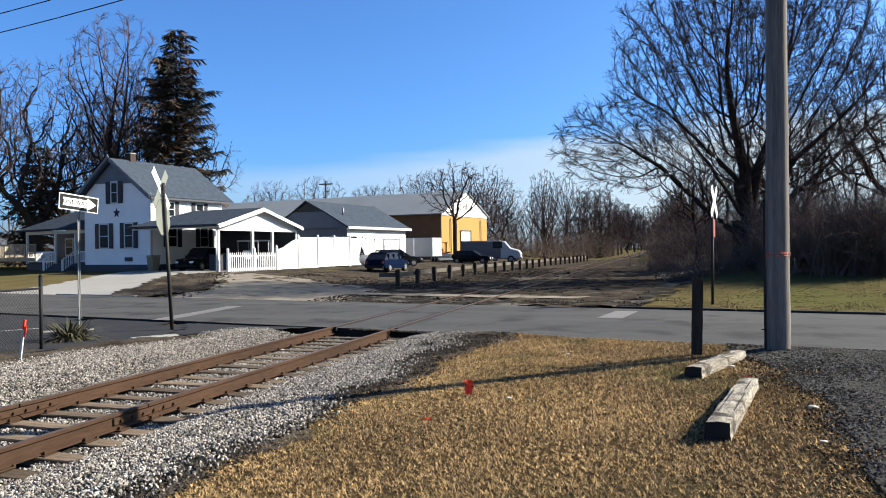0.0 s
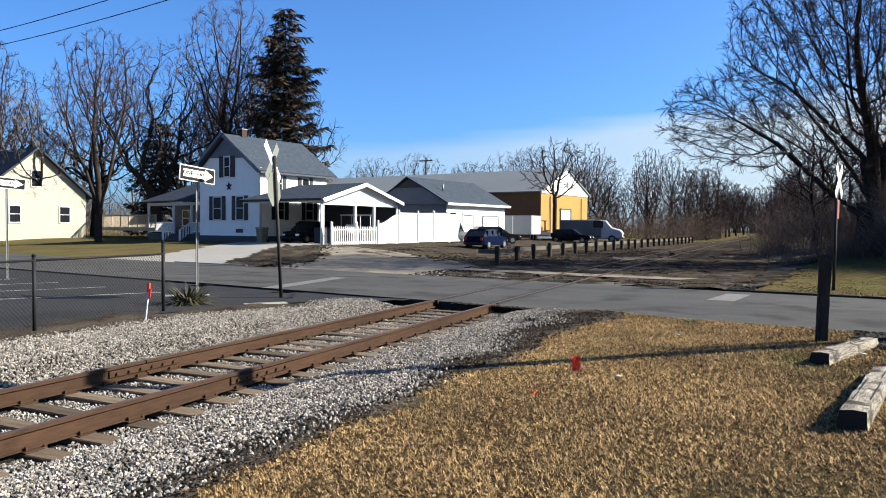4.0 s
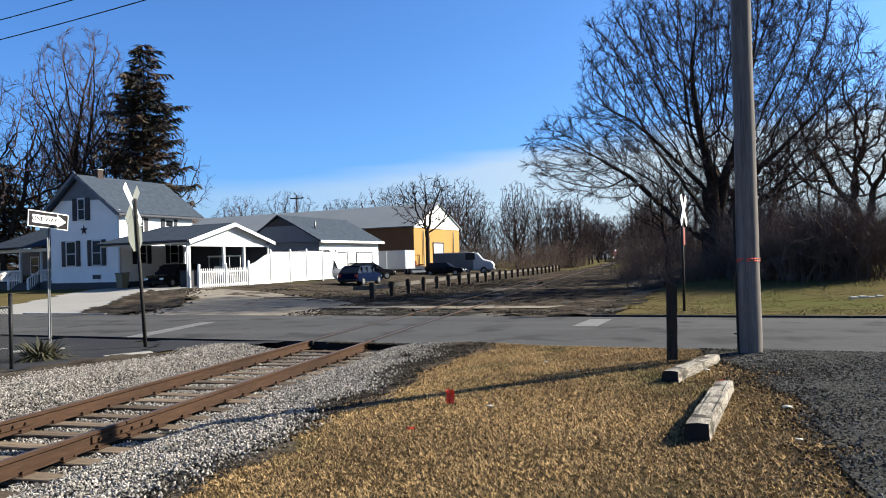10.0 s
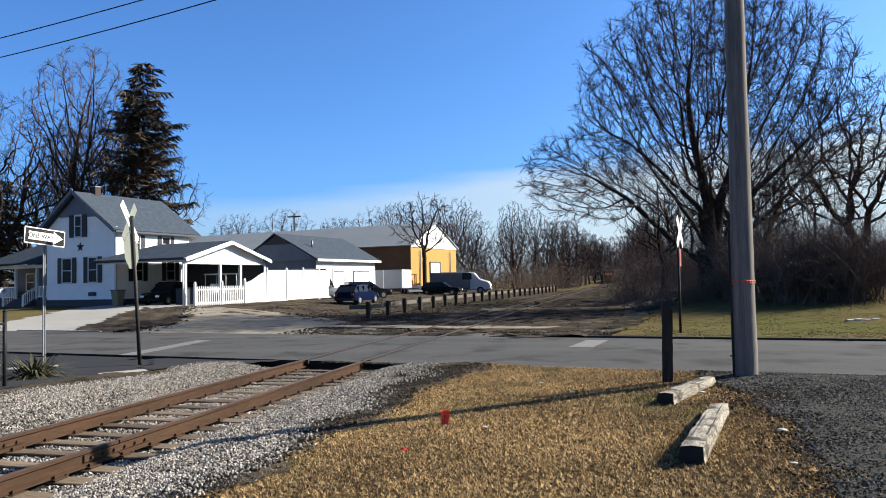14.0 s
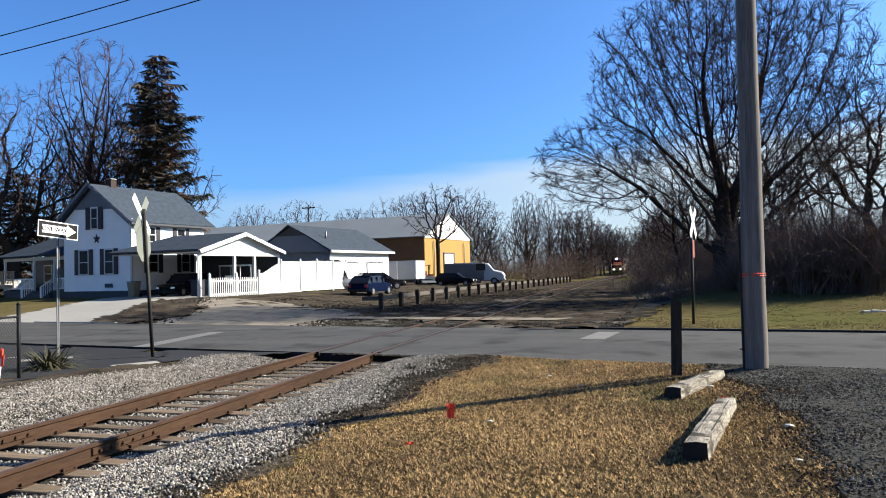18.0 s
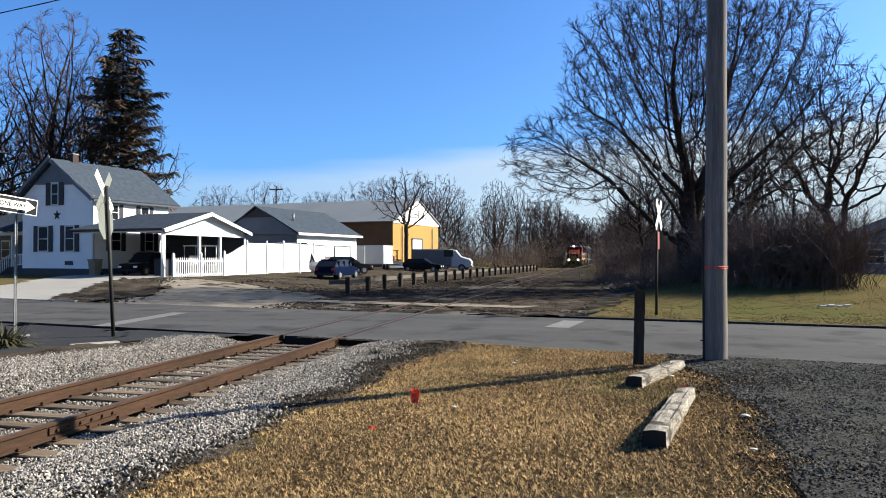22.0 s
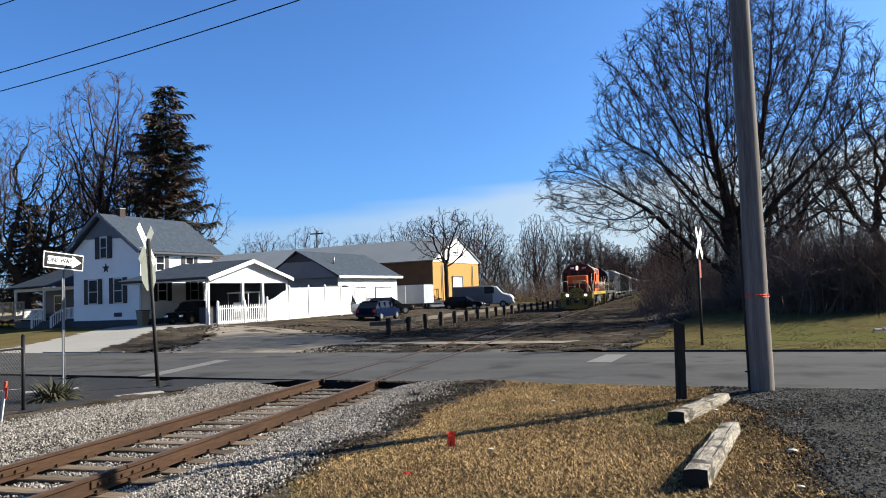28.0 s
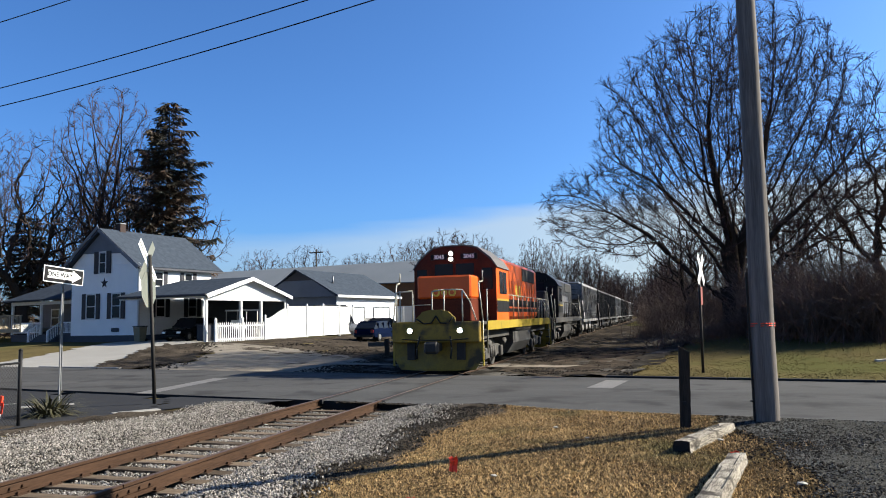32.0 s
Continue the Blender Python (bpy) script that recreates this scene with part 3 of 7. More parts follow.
def build_track():
    tr = thing("railway_track", Matrix(), "rusty rails on weathered wooden ties in pale ballast", "railway track", kind="structure")
    for x in (-0.752, 0.752):
        yj = 6.8 if x < 0 else 7.15
        for y0, y1 in ((-14.0, yj - 0.01), (yj + 0.01, 15.3), (15.31, 400.0)):
            r = part("rail", rail_mesh(y0, y1), [M_RUST, M_RAILTOP], tr)
            r.location.x = x
        j = bmesh.new()
        for s in (-1, 1):
            box(j, s * 0.022 - 0.012, s * 0.022 + 0.012, yj - 0.55, yj + 0.55, -0.13, -0.05, 0.006)
            for k in range(6):
                tube(j, (s * 0.03, yj - 0.45 + k * 0.18, -0.09), (s * 0.06, yj - 0.45 + k * 0.18, -0.09), 0.017, n=6)
        jo = part("joint_bar", j, M_RUST, tr)
        jo.location.x = x
    bm = bmesh.new()
    box(bm, -1.28, 1.28, -0.11, 0.11, -0.36, -0.178, 0.012)
    bmesh.ops.subdivide_edges(bm, edges=[e for e in bm.edges if abs((e.verts[0].co - e.verts[1].co).x) > 1], cuts=5)
    for v in bm.verts:
        v.co += Vector((0, noise.noise(v.co * 4), noise.noise(v.co * 5 + Vector((3, 0, 0))))) * 0.012
    tie = bpy.data.meshes.new("tie")
    bm.to_mesh(tie)
    bm.free()
    tie.materials.append(M_TIE)
    bm = bmesh.new()
    box(bm, -0.13, 0.13, -0.09, 0.09, -0.182, -0.168, 0.004)
    for sx, sy in ((-0.085, 0.05), (0.085, -0.05), (-0.085, -0.05)):
        box(bm, sx - 0.014, sx + 0.014, sy - 0.012, sy + 0.012, -0.17, -0.135, 0.003)
    plate = bpy.data.meshes.new("tie_plate")
    bm.to_mesh(plate)
    bm.free()
    plate.materials.append(M_RUST)
    bm = bmesh.new()
    box(bm, -0.085, 0.085, -0.016, 0.016, -0.2, -0.158, 0.004)
    anchor = bpy.data.meshes.new("rail_anchor")
    bm.to_mesh(anchor)
    bm.free()
    anchor.materials.append(M_RUST)
    rng = random.Random(5)
    y, k = -2.0, 0
    while y < 15.0:
        TIE_Y.append(y)
        t = piece("tie", tie, tr, pose(rng.uniform(-0.06, 0.06), y, rng.uniform(-0.012, 0.008), 0, rng.uniform(-0.5, 0.5), rng.uniform(-1.5, 1.5)))
        for x in (-0.752, 0.752):
            piece("tie_plate", plate, tr, pose(x, y, 0, 0, 0, rng.uniform(-1, 1)))
            if k % 2 == 0:
                piece("rail_anchor", anchor, tr, pose(x, y + 0.13, 0))
        y += 0.51 + rng.uniform(-0.02, 0.02)
        k += 1
    far = bmesh.new()
    y = 23.2
    while y < 110:
        if not 25.6 < y < 27.6:
            box(far, track_x(y) - 1.28, track_x(y) + 1.28, y - 0.11, y + 0.11, -0.3, -0.175 + rng.uniform(-0.02, 0.01), 0, m=None)
        y += 0.53
    f = part("far_ties", far, M_TIE, tr)
    f["kind"] = "stuff"
    fl = bmesh.new()
    for x in (-0.752, 0.752):
        box(fl, x - 0.11, x - 0.036, 15.4, 22.6, -0.1, -0.006)
        box(fl, x + 0.036, x + 0.11, 15.4, 22.6, -0.1, -0.006)
    part("flangeway", fl, M_ASPHALT2, tr, "dark flangeway groove in the street")
    return tr


build_track()
bed = patch("ballast_bed", (-4.2, 3.4, -10.0, 15.2), 0.15,
            lambda x, y: -3.75 + wob(y, x, 0.8, 0.5) + 0.9 * smooth(11, 14.5, y) < x < ballast_edge(y) + 0.1 + wob(y, 2, 0.9, 0.3) and to_uv(x, y)[1] < ROAD0 - 0.1,
            lambda x, y: -0.125 - 0.015 * smooth(1.35, 1.2, abs(x)) + 0.15 * smooth(1.2, 2.2, abs(x + 0.2)), M_BED, frame_uv=False, rough=0.05)
tagged(bed, "pale crushed-stone ballast under the track", "ballast")
bed2 = patch("far_ballast_bed", (-2.2, 2.2, 22.4, 330.0), 0.55, lambda x, y: abs(x) < 1.9 + wob(y, x, 0.8, 0.4), lambda x, y: -0.09, M_CINDER, frame_uv=False, rough=0.06)
tagged(bed2, "dark cinder bed under the far track", "ballast")
for vtx in bed2.data.vertices:
    vtx.co.x += track_x(vtx.co.y)


def build_stones():
    """Small broken stones with eight faces each; thinner where the ballast runs out into the earth."""
    rng = random.Random(11)
    nrng = np.random.default_rng(11)
    spots = []
    n = 0
    while n < 122000:
        y = 2.0 + 13.2 * rng.random() ** 1.15 if rng.random() < 0.96 else 2.4 - rng.expovariate(0.6)
        x = rng.uniform(-4.1, 3.6)
        if to_uv(x, y)[1] > ROAD0 - 0.05:
            continue
        lo, hi = -3.6 + wob(y, 1, 0.8, 0.5) + 0.75 * smooth(10.5, 14.0, y), ballast_edge(y) + wob(y, 2, 0.9, 0.45)
        if x < lo - 0.6 * rng.random() ** 3 or x > hi + 0.5 * rng.random() ** 4:
            continue
        if abs(abs(x) - 0.752) < 0.10:
            continue
        if x > 1.9 and y > 9.0 and rng.random() < 0.75 * smooth(9.0, 11.0, y) * smooth(1.7, 2.6, x):
            continue
        if abs(x) < 0.65 and to_uv(x, y)[1] > ROAD0 - 0.75 and rng.random() < 0.9:
            continue
        if abs(x) < 1.27 and min(abs(y - ty) for ty in TIE_Y) < 0.12 and rng.random() < 0.97:
            continue
        z = terrain(x, y) - 0.118 + 0.15 * smooth(1.2, 2.2, abs(x + 0.2))
        z += 0.012 if abs(x) > 1.3 else -0.008
        if x > ballast_edge(y) - 0.25:
            z += 0.02
        spots.append((x, y, z + rng.uniform(-0.012, 0.018), rng.uniform(0.0085, 0.0185)))
        n += 1
    for _ in range(9000):
        y = 22.7 + 40 * rng.random() ** 1.8
        x = rng.uniform(-2.6, 3.0)
        if abs(abs(x) - 0.752) > 0.1:
            spots.append((x + track_x(y), y, terrain(x, y) - 0.05 + rng.uniform(-0.02, 0.02), rng.uniform(0.02, 0.045)))
    S = np.array(spots)
    m = len(S)
    base = np.array(((1, 0, 0), (0, 1, 0), (-1, 0, 0), (0, -1, 0), (0, 0, 0.85), (0, 0, -0.85)), float)
    q = nrng.normal(size=(m, 4))
    q /= np.linalg.norm(q, axis=1)[:, None]
    w, x, y, z = q.T
    R = np.stack([1 - 2 * (y * y + z * z), 2 * (x * y - z * w), 2 * (x * z + y * w), 2 * (x * y + z * w), 1 - 2 * (x * x + z * z), 2 * (y * z - x * w), 2 * (x * z - y * w), 2 * (y * z + x * w), 1 - 2 * (x * x + y * y)], axis=1).reshape(m, 3, 3)
    shape = base[None] * nrng.uniform(0.7, 1.35, (m, 6, 1)) + nrng.normal(size=(m, 6, 3)) * 0.18
    V = np.einsum("nij,nkj->nki", R, shape) * S[:, 3][:, None, None] + S[:, None, :3]
    f = np.array(((0, 1, 4), (1, 2, 4), (2, 3, 4), (3, 0, 4), (1, 0, 5), (2, 1, 5), (3, 2, 5), (0, 3, 5)))
    F = (f[None] + 6 * np.arange(m)[:, None, None]).reshape(-1, 3)
    ob = raw("ballast_stones", V.reshape(-1, 3).tolist(), F.tolist(), M_STONE)
    tagged(ob, "pale grey crushed ballast stones", "ballast", kind="stuff")


build_stones()


def build_clods():
    """Loose dark lumps on the drive and along the lawn's edge."""
    rng = random.Random(19)
    V, F = [], []
    oct_ = [(1, 0, 0), (0, 1, 0), (-1, 0, 0), (0, -1, 0), (0, 0, 0.8), (0, 0, -0.8)]
    fs = [(0, 1, 4), (1, 2, 4), (2, 3, 4), (3, 0, 4), (1, 0, 5), (2, 1, 5), (3, 2, 5), (0, 3, 5)]

    def put(x, y, s):
        a = rng.uniform(0, 6.28)
        o = len(V)
        for px, py, pz in oct_:
            k = s * rng.uniform(0.6, 1.3)
            V.append((x + (px * math.cos(a) - py * math.sin(a)) * k, y + (px * math.sin(a) + py * math.cos(a)) * k, terrain(x, y) + 0.035 + pz * k * 0.7))
        F.extend(tuple(i + o for i in f) for f in fs)
    n = 0
    while n < 16000:
        x, y = rng.uniform(7.4, 13.0), 4.5 + 10.2 * rng.random()
        edge = 7.9 + wob(y, x, 1.1, 0.6) - 0.45 * smooth(9.2, 10.2, y)
        if x < edge - 0.7 * rng.random() ** 2 or to_uv(x, y)[1] > ROAD0 - 0.05:
            continue
        if rng.random() > 0.25 + 0.5 * smooth(0.8, 0.1, x - edge) + 0.3 * noise.noise(Vector((x * 0.6, y * 0.6, 3))):
            continue
        put(x, y, rng.uniform(0.006, 0.02))
        n += 1
    for _ in range(5200):
        y = rng.uniform(3.0, 14.3)
        x = rng.uniform(ballast_edge(y) - 0.1, grass_edge(y)) + rng.gauss(0, 0.12)
        if to_uv(x, y)[1] < ROAD0 - 0.1:
            put(x, y, rng.uniform(0.010, 0.03))
    for _ in range(700):
        x, y = xy(rng.uniform(-0.9, 2.6), 14.85 + rng.gauss(0, 0.12))
        if to_uv(x, y)[1] < ROAD0 - 0.1:
            put(x, y, rng.uniform(0.012, 0.035))
    for _ in range(7000):
        u, v = rng.uniform(-24, -3.5), 23.5 + 34 * rng.random() ** 1.4
        x, y = xy(u, v)
        if x < -18 - 0.2 * (y - 30) or noise.noise(Vector((x * 0.35, y * 0.35, 9))) < -0.05:
            continue
        if u < -7 and v < 31 + 0.45 * max(0, -u - 11) and u > -17.5 - 0.75 * (v - 23):
            continue
        put(x, y, rng.uniform(0.03, 0.10))
    for _ in range(1600):
        k = rng.random()
        x, y = xy(-18.6 - 8.2 * k + rng.gauss(0, 0.7), 22.9 + 12.0 * k + rng.gauss(0, 0.5))
        put(x, y, rng.uniform(0.03, 0.10))
    for _ in range(9000):
        y = 23 + 45 * rng.random() ** 1.6
        x = rng.choice((rng.uniform(1.9, 6.0), rng.uniform(-6.0, -2.0)))
        put(x, y, rng.uniform(0.02, 0.07))
    for _ in range(1300):
        x, y = xy(rng.uniform(-3.0, 3.0), 15.02 + rng.gauss(0, 0.05))
        put(x, y, rng.uniform(0.012, 0.04))
    clods = V, F
    V, F = [], []
    for _ in range(46000):
        x, y = rng.uniform(7.7, 13.0), 4.0 + 10.6 * rng.random()
        if x < 7.8 + wob(y, x, 1.1, 0.6) - 0.45 * smooth(9.2, 10.2, y) or to_uv(x, y)[1] > ROAD0 - 0.03:
            continue
        put(x, y, rng.uniform(0.005, 0.018))
    tagged(raw("drive_pebbles", V, F, M_PEBBLE), "small grey pebbles on the cinder drive", "gravel", kind="stuff")
    V, F = clods
    tagged(raw("loose_clods", V, F, M_CLOD), "loose dark clods of earth and cinder", "clods", kind="stuff")


M_CLOD = mat("dark_clods", (0.048, 0.042, 0.035), (0.016, 0.014, 0.012), rough=0.97, scale=3, fine=20, bump=0, island=0.5, spec=0.0)
build_clods()


def build_grass():
    """Matted dormant grass: short blades that lie most ways, thin where the soil shows."""
    rng = random.Random(3)
    verts, faces = [], []
    n = 0
    while n < 330000:
        y = 3.0 + 12.0 * rng.random() ** 1.1 if rng.random() < 0.93 else 3.2 - rng.expovariate(0.45)
        x = rng.uniform(2.5, 9.3)
        if x * SA * -1 + y * CA > min(ROAD0 - 0.15, 15.9 - 0.57 * max(0.0, x - 2.9)) or x < grass_edge(y) + wob(y, 2, 0.9, 0.4) + rng.uniform(-0.5, 0.5) ** 3 * 5:
            continue
        over = x - (7.9 + wob(y, x, 1.1, 0.6) - 0.45 * smooth(9.2, 10.2, y))
        if over > -0.6 and rng.random() < min(1.0, 0.35 + 0.35 * (over + 0.6) + max(0.0, over) * 2):
            continue
        cl = noise.noise(Vector((x * 2.2, y * 2.2, 8)))
        if noise.noise(Vector((x * 21, y * 21, 5))) < 0.0 and rng.random() < 0.88 - 0.3 * cl:
            continue
        n += 1
        a = rng.uniform(0, 6.283)
        L = rng.uniform(0.02, 0.048) * (1 + 0.3 * cl)
        lean = rng.uniform(0.5, 1.45)
        dx, dy = math.cos(a), math.sin(a)
        w = rng.uniform(0.0026, 0.0052)
        z = terrain(x, y) + 0.014
        hx, hz = math.sin(lean) * L, math.cos(lean) * L
        o = len(verts)
        verts.extend(((x - dy * w, y + dx * w, z), (x + dy * w, y - dx * w, z), (x + dx * hx, y + dy * hx, z + hz)))
        faces.append((o, o + 1, o + 2))
    ob = raw("dormant_grass", verts, faces, M_BLADE)
    tagged(ob, "dormant tan grass blades in the lawn", "grass", kind="stuff")


M_BLADE = mat("dry_blades", (0.47, 0.315, 0.145), (0.18, 0.12, 0.06), rough=0.9, scale=0.6, fine=25, bump=0, island=0.92, col3=(0.15, 0.13, 0.055), cut3=0.62, scale3=0.5, spec=0.08)
build_grass()


def build_far_grass():
    """Coarse tufts on the lawn across the street."""
    rng = random.Random(31)
    V, F = [], []
    n = 0
    while n < 60000:
        u, v = rng.uniform(1.0, 36), 22.9 + 13.5 * rng.random() ** 1.5
        x, y = xy(u, v)
        if x < 3.0 + 0.05 * max(0.0, y - 22) ** 1.2 + 2.5 * noise.noise(Vector((x * 0.3, y * 0.3, 1))):
            continue
        cl = noise.noise(Vector((x * 0.7, y * 0.7, 2)))
        if cl < -0.15 and rng.random() < 0.6:
            continue
        n += 1
        a = rng.uniform(0, 6.283)
        L = rng.uniform(0.012, 0.034) * (1 + 0.5 * cl)
        w = rng.uniform(0.012, 0.028)
        z = terrain(x, y) - 0.005
        lx, ly = rng.gauss(0, 1.2) * L, rng.gauss(0, 1.2) * L
        o = len(V)
        V.extend(((x - math.cos(a) * w, y - math.sin(a) * w, z), (x + math.cos(a) * w, y + math.sin(a) * w, z), (x + lx, y + ly, z + L)))
        F.append((o, o + 1, o + 2))
    tagged(raw("far_lawn_grass", V, F, M_FARBLADE), "short olive grass on the lawn across the street", "grass", kind="stuff")


M_FARBLADE = mat("olive_blades", (0.185, 0.148, 0.062), (0.105, 0.09, 0.038), rough=0.95, scale=0.35, fine=3, bump=0, island=0.5, spec=0.05)
build_far_grass()


# ---- things beside the track ----
def build_pole():
    p = thing("utility_pole", pose(7.985, 10.53, 0.339) @ Matrix.Diagonal((0.76, 0.76, 0.76, 1)), "weathered grey wooden utility pole at the street", "utility pole")
    bm = bmesh.new()
    rings = []
    for k in range(18):
        z = -0.3 + k * 0.85
        r = 0.205 - 0.0045 * k
        c = Vector((0.006 * k + 0.01 * noise.noise(Vector((k * 0.7, 0, 0))), 0, z))
        rings.append([bm.verts.new(c + Vector((math.cos(a) * r * (1 + 0.03 * noise.noise(Vector((math.cos(a) * 2, math.sin(a) * 2, k)))), math.sin(a) * r, 0))) for a in [6.2832 * i / 18 for i in range(18)]])
    for a, b in zip(rings, rings[1:]):
        for i in range(18):
            bm.faces.new((a[i], a[(i + 1) % 18], b[(i + 1) % 18], b[i])).smooth = True
    bm.faces.new(rings[-1])
    part("shaft", bm, M_POLE, p)
    bm = bmesh.new()
    for z in (1.66, 1.70):
        for i in range(24):
            a, b = 6.2832 * i / 24, 6.2832 * (i + 1) / 24
            if noise.noise(Vector((i * 1.3, z * 20, 0))) < 0.12:
                tube(bm, (0.012 + math.cos(a) * 0.202, math.sin(a) * 0.202, z), (0.012 + math.cos(b) * 0.202, math.sin(b) * 0.202, z + 0.01), 0.008, n=4)
    part("tape_marks", bm, M_RED, p, "faded red plastic ribbon")["kind"] = "stuff"
    one_box("ground_wire_guard", p, M_DKSTEEL, -0.225, -0.19, -0.06, -0.03, 0.0, 2.6)
    one_tube("step_bolt", p, M_DKSTEEL, (-0.19, -0.08, 0.38), (-0.27, -0.1, 0.38), 0.012)
    bm = bmesh.new()
    box(bm, -0.09, 0.09, -1.2, 1.2, 13.2, 13.32, 0.01)
    part("crossarm", bm, M_POLE, p)


build_pole()


def timber(x0, y0, x1, y1, w, hgt, label):
    d = Vector((x1 - x0, y1 - y0, 0))
    t = thing("timber", pose(x0, y0, terrain(x0, y0) + 0.01, 0, 0, math.degrees(math.atan2(d.y, d.x)) - 90), label, "timber", "old timbers on the lawn")
    bm = bmesh.new()
    L = d.length
    n = 14
    prof = [(-w / 2, 0.0), (w / 2, 0.0), (w / 2, hgt * 0.5), (w / 2 - 0.012, hgt), (0, hgt + 0.004), (-w / 2 + 0.015, hgt - 0.004), (-w / 2, hgt * 0.5)]
    rings = [[bm.verts.new((x + 0.010 * noise.noise(Vector((x * 9, k * 0.6, z * 9))), L * k / n + 0.02 * noise.noise(Vector((x * 11, k * 3, z * 8))) * (k in (0, n)), max(-0.03, z + 0.012 * noise.noise(Vector((x * 9 + 5, k * 0.5, z * 3)))))) for x, z in prof] for k in range(n + 1)]
    m = len(prof)
    for a, b in zip(rings, rings[1:]):
        for i in range(m):
            bm.faces.new((a[i], a[(i + 1) % m], b[(i + 1) % m], b[i]))
    e0, e1 = bm.faces.new(rings[0][::-1]), bm.faces.new(rings[-1])
    e0.material_index = e1.material_index = 1
    bmesh.ops.recalc_face_normals(bm, faces=bm.faces)
    part("beam", bm, [M_TIMBER, M_CREO], t)
    bm = bmesh.new()
    rng = random.Random(int(x0 * 100))
    for _ in range(5):
        xx, y = rng.uniform(-w / 2 + 0.03, w / 2 - 0.03), rng.uniform(0.1, L - 0.5)
        box(bm, xx - 0.002, xx + 0.002, y, y + rng.uniform(0.3, 0.8), hgt - 0.004, hgt + 0.012 * 0.6)
    part("cracks", bm, M_CREO, t, "dark weathering cracks")["kind"] = "stuff"


timber(6.88, 5.87, 7.33, 7.91, 0.191, 0.147, "weathered grey timber lying on the lawn")
timber(6.83, 8.52, 7.44, 9.97, 0.199, 0.135, "weathered grey timber lying near the post")


def build_post():
    p = thing("wooden_post", pose(6.956, 10.352, 0.261) @ Matrix.Diagonal((0.803, 0.803, 0.803, 1)), "dark weathered square wooden post with a slanted top", "post")
    bm = bmesh.new()
    vs = box(bm, -0.085, 0.085, -0.07, 0.07, -0.3, 1.33, 0.0)
    bmesh.ops.subdivide_edges(bm, edges=[e for e in bm.edges if abs((e.verts[0].co - e.verts[1].co).z) > 1], cuts=8)
    for v in bm.verts:
        v.co.x += 0.03 * (v.co.z / 1.3)
        if v.co.z > 1.3:
            v.co.z += 0.05 * (-v.co.x / 0.085)
        v.co += Vector((noise.noise(v.co * 5), noise.noise(v.co * 5 + Vector((4, 0, 0))), 0)) * 0.010
    part("shaft", bm, M_POSTW, p)
    bm = bmesh.new()
    box(bm, -0.03, 0.035, -0.078, -0.066, 0.4, 0.46)
    part("notch_plate", bm, M_DKSTEEL, p)


build_post()


def letters(text, size, parent, material, m, label="", name="lettering"):
    c = bpy.data.curves.new(name, "FONT")
    c.body, c.size, c.extrude, c.align_x, c.align_y = text, size, 0.002, "CENTER", "CENTER"
    c.offset = 0.025 * size
    tmp = bpy.data.objects.new(name, c)
    me = bpy.data.meshes.new_from_object(tmp)
    bpy.data.objects.remove(tmp)
    me.materials.append(material)
    ob = new(name, me)
    ob.parent = parent
    ob.matrix_basis = m
    if label:
        ob["label"] = label
    return ob


def one_way_sign(x, y, z0, turn, height, tilt=0.0, w=0.92):
    s = thing("one_way_sign", pose(x, y, z0, 0, 0, turn), "black and white one-way sign on a galvanised post", "traffic sign", "one-way signs")
    bm = bmesh.new()
    for a, b in (((-0.032, -0.012), (-0.02, 0.012)), ((0.02, -0.012), (0.032, 0.012)), ((-0.02, 0.004), (0.02, 0.012))):
        box(bm, a[0], b[0], a[1], b[1], -0.2, height)
    part("post", bm, M_STEEL, s)
    h = w / 3
    zc = height - h / 2
    bm = bmesh.new()
    box(bm, -w / 2, w / 2, -0.03, -0.022, zc - h / 2, zc + h / 2, 0.003)
    part("panel", bm, M_SIGNW, s)
    bm = bmesh.new()
    box(bm, -w / 2 + 0.02, w / 2 - 0.02, -0.034, -0.0305, zc - h / 2 + 0.02, zc + h / 2 - 0.02)
    part("black_field", bm, M_BLACK, s)
    bm = bmesh.new()
    k = w / 0.92
    for pts in ([(-0.37, -0.075), (0.19, -0.075), (0.19, 0.075), (-0.37, 0.075)], [(0.19, -0.118), (0.405, 0), (0.19, 0.118)]):
        prism(bm, [(a * k, zc + b * k) for a, b in pts], 0.003, m=pose(0, -0.0375, 0))
    part("arrow", bm, M_SIGNW, s, "white arrow pointing along the street")
    letters("ONE WAY", 0.122 * k, s, M_BLACK, pose(-0.095 * k, -0.039, zc, 90, 0, 0))
    for z in (zc - h * 0.3, zc + h * 0.3):
        one_tube("bolt", s, M_STEEL, (0, -0.045, z), (0, 0.01, z), 0.012, n=6)
    spin = pose(0, 0, zc) @ pose(0, 0, 0, 0, tilt, 0) @ pose(0, 0, -zc)
    for c in s.children:
        if not c.name.startswith(("post", "bolt")):
            c.matrix_basis = spin @ c.matrix_basis
    return s


one_way_sign(-6.25, 13.67, -0.12, 86.0, 3.22, 4.0, 1.1)


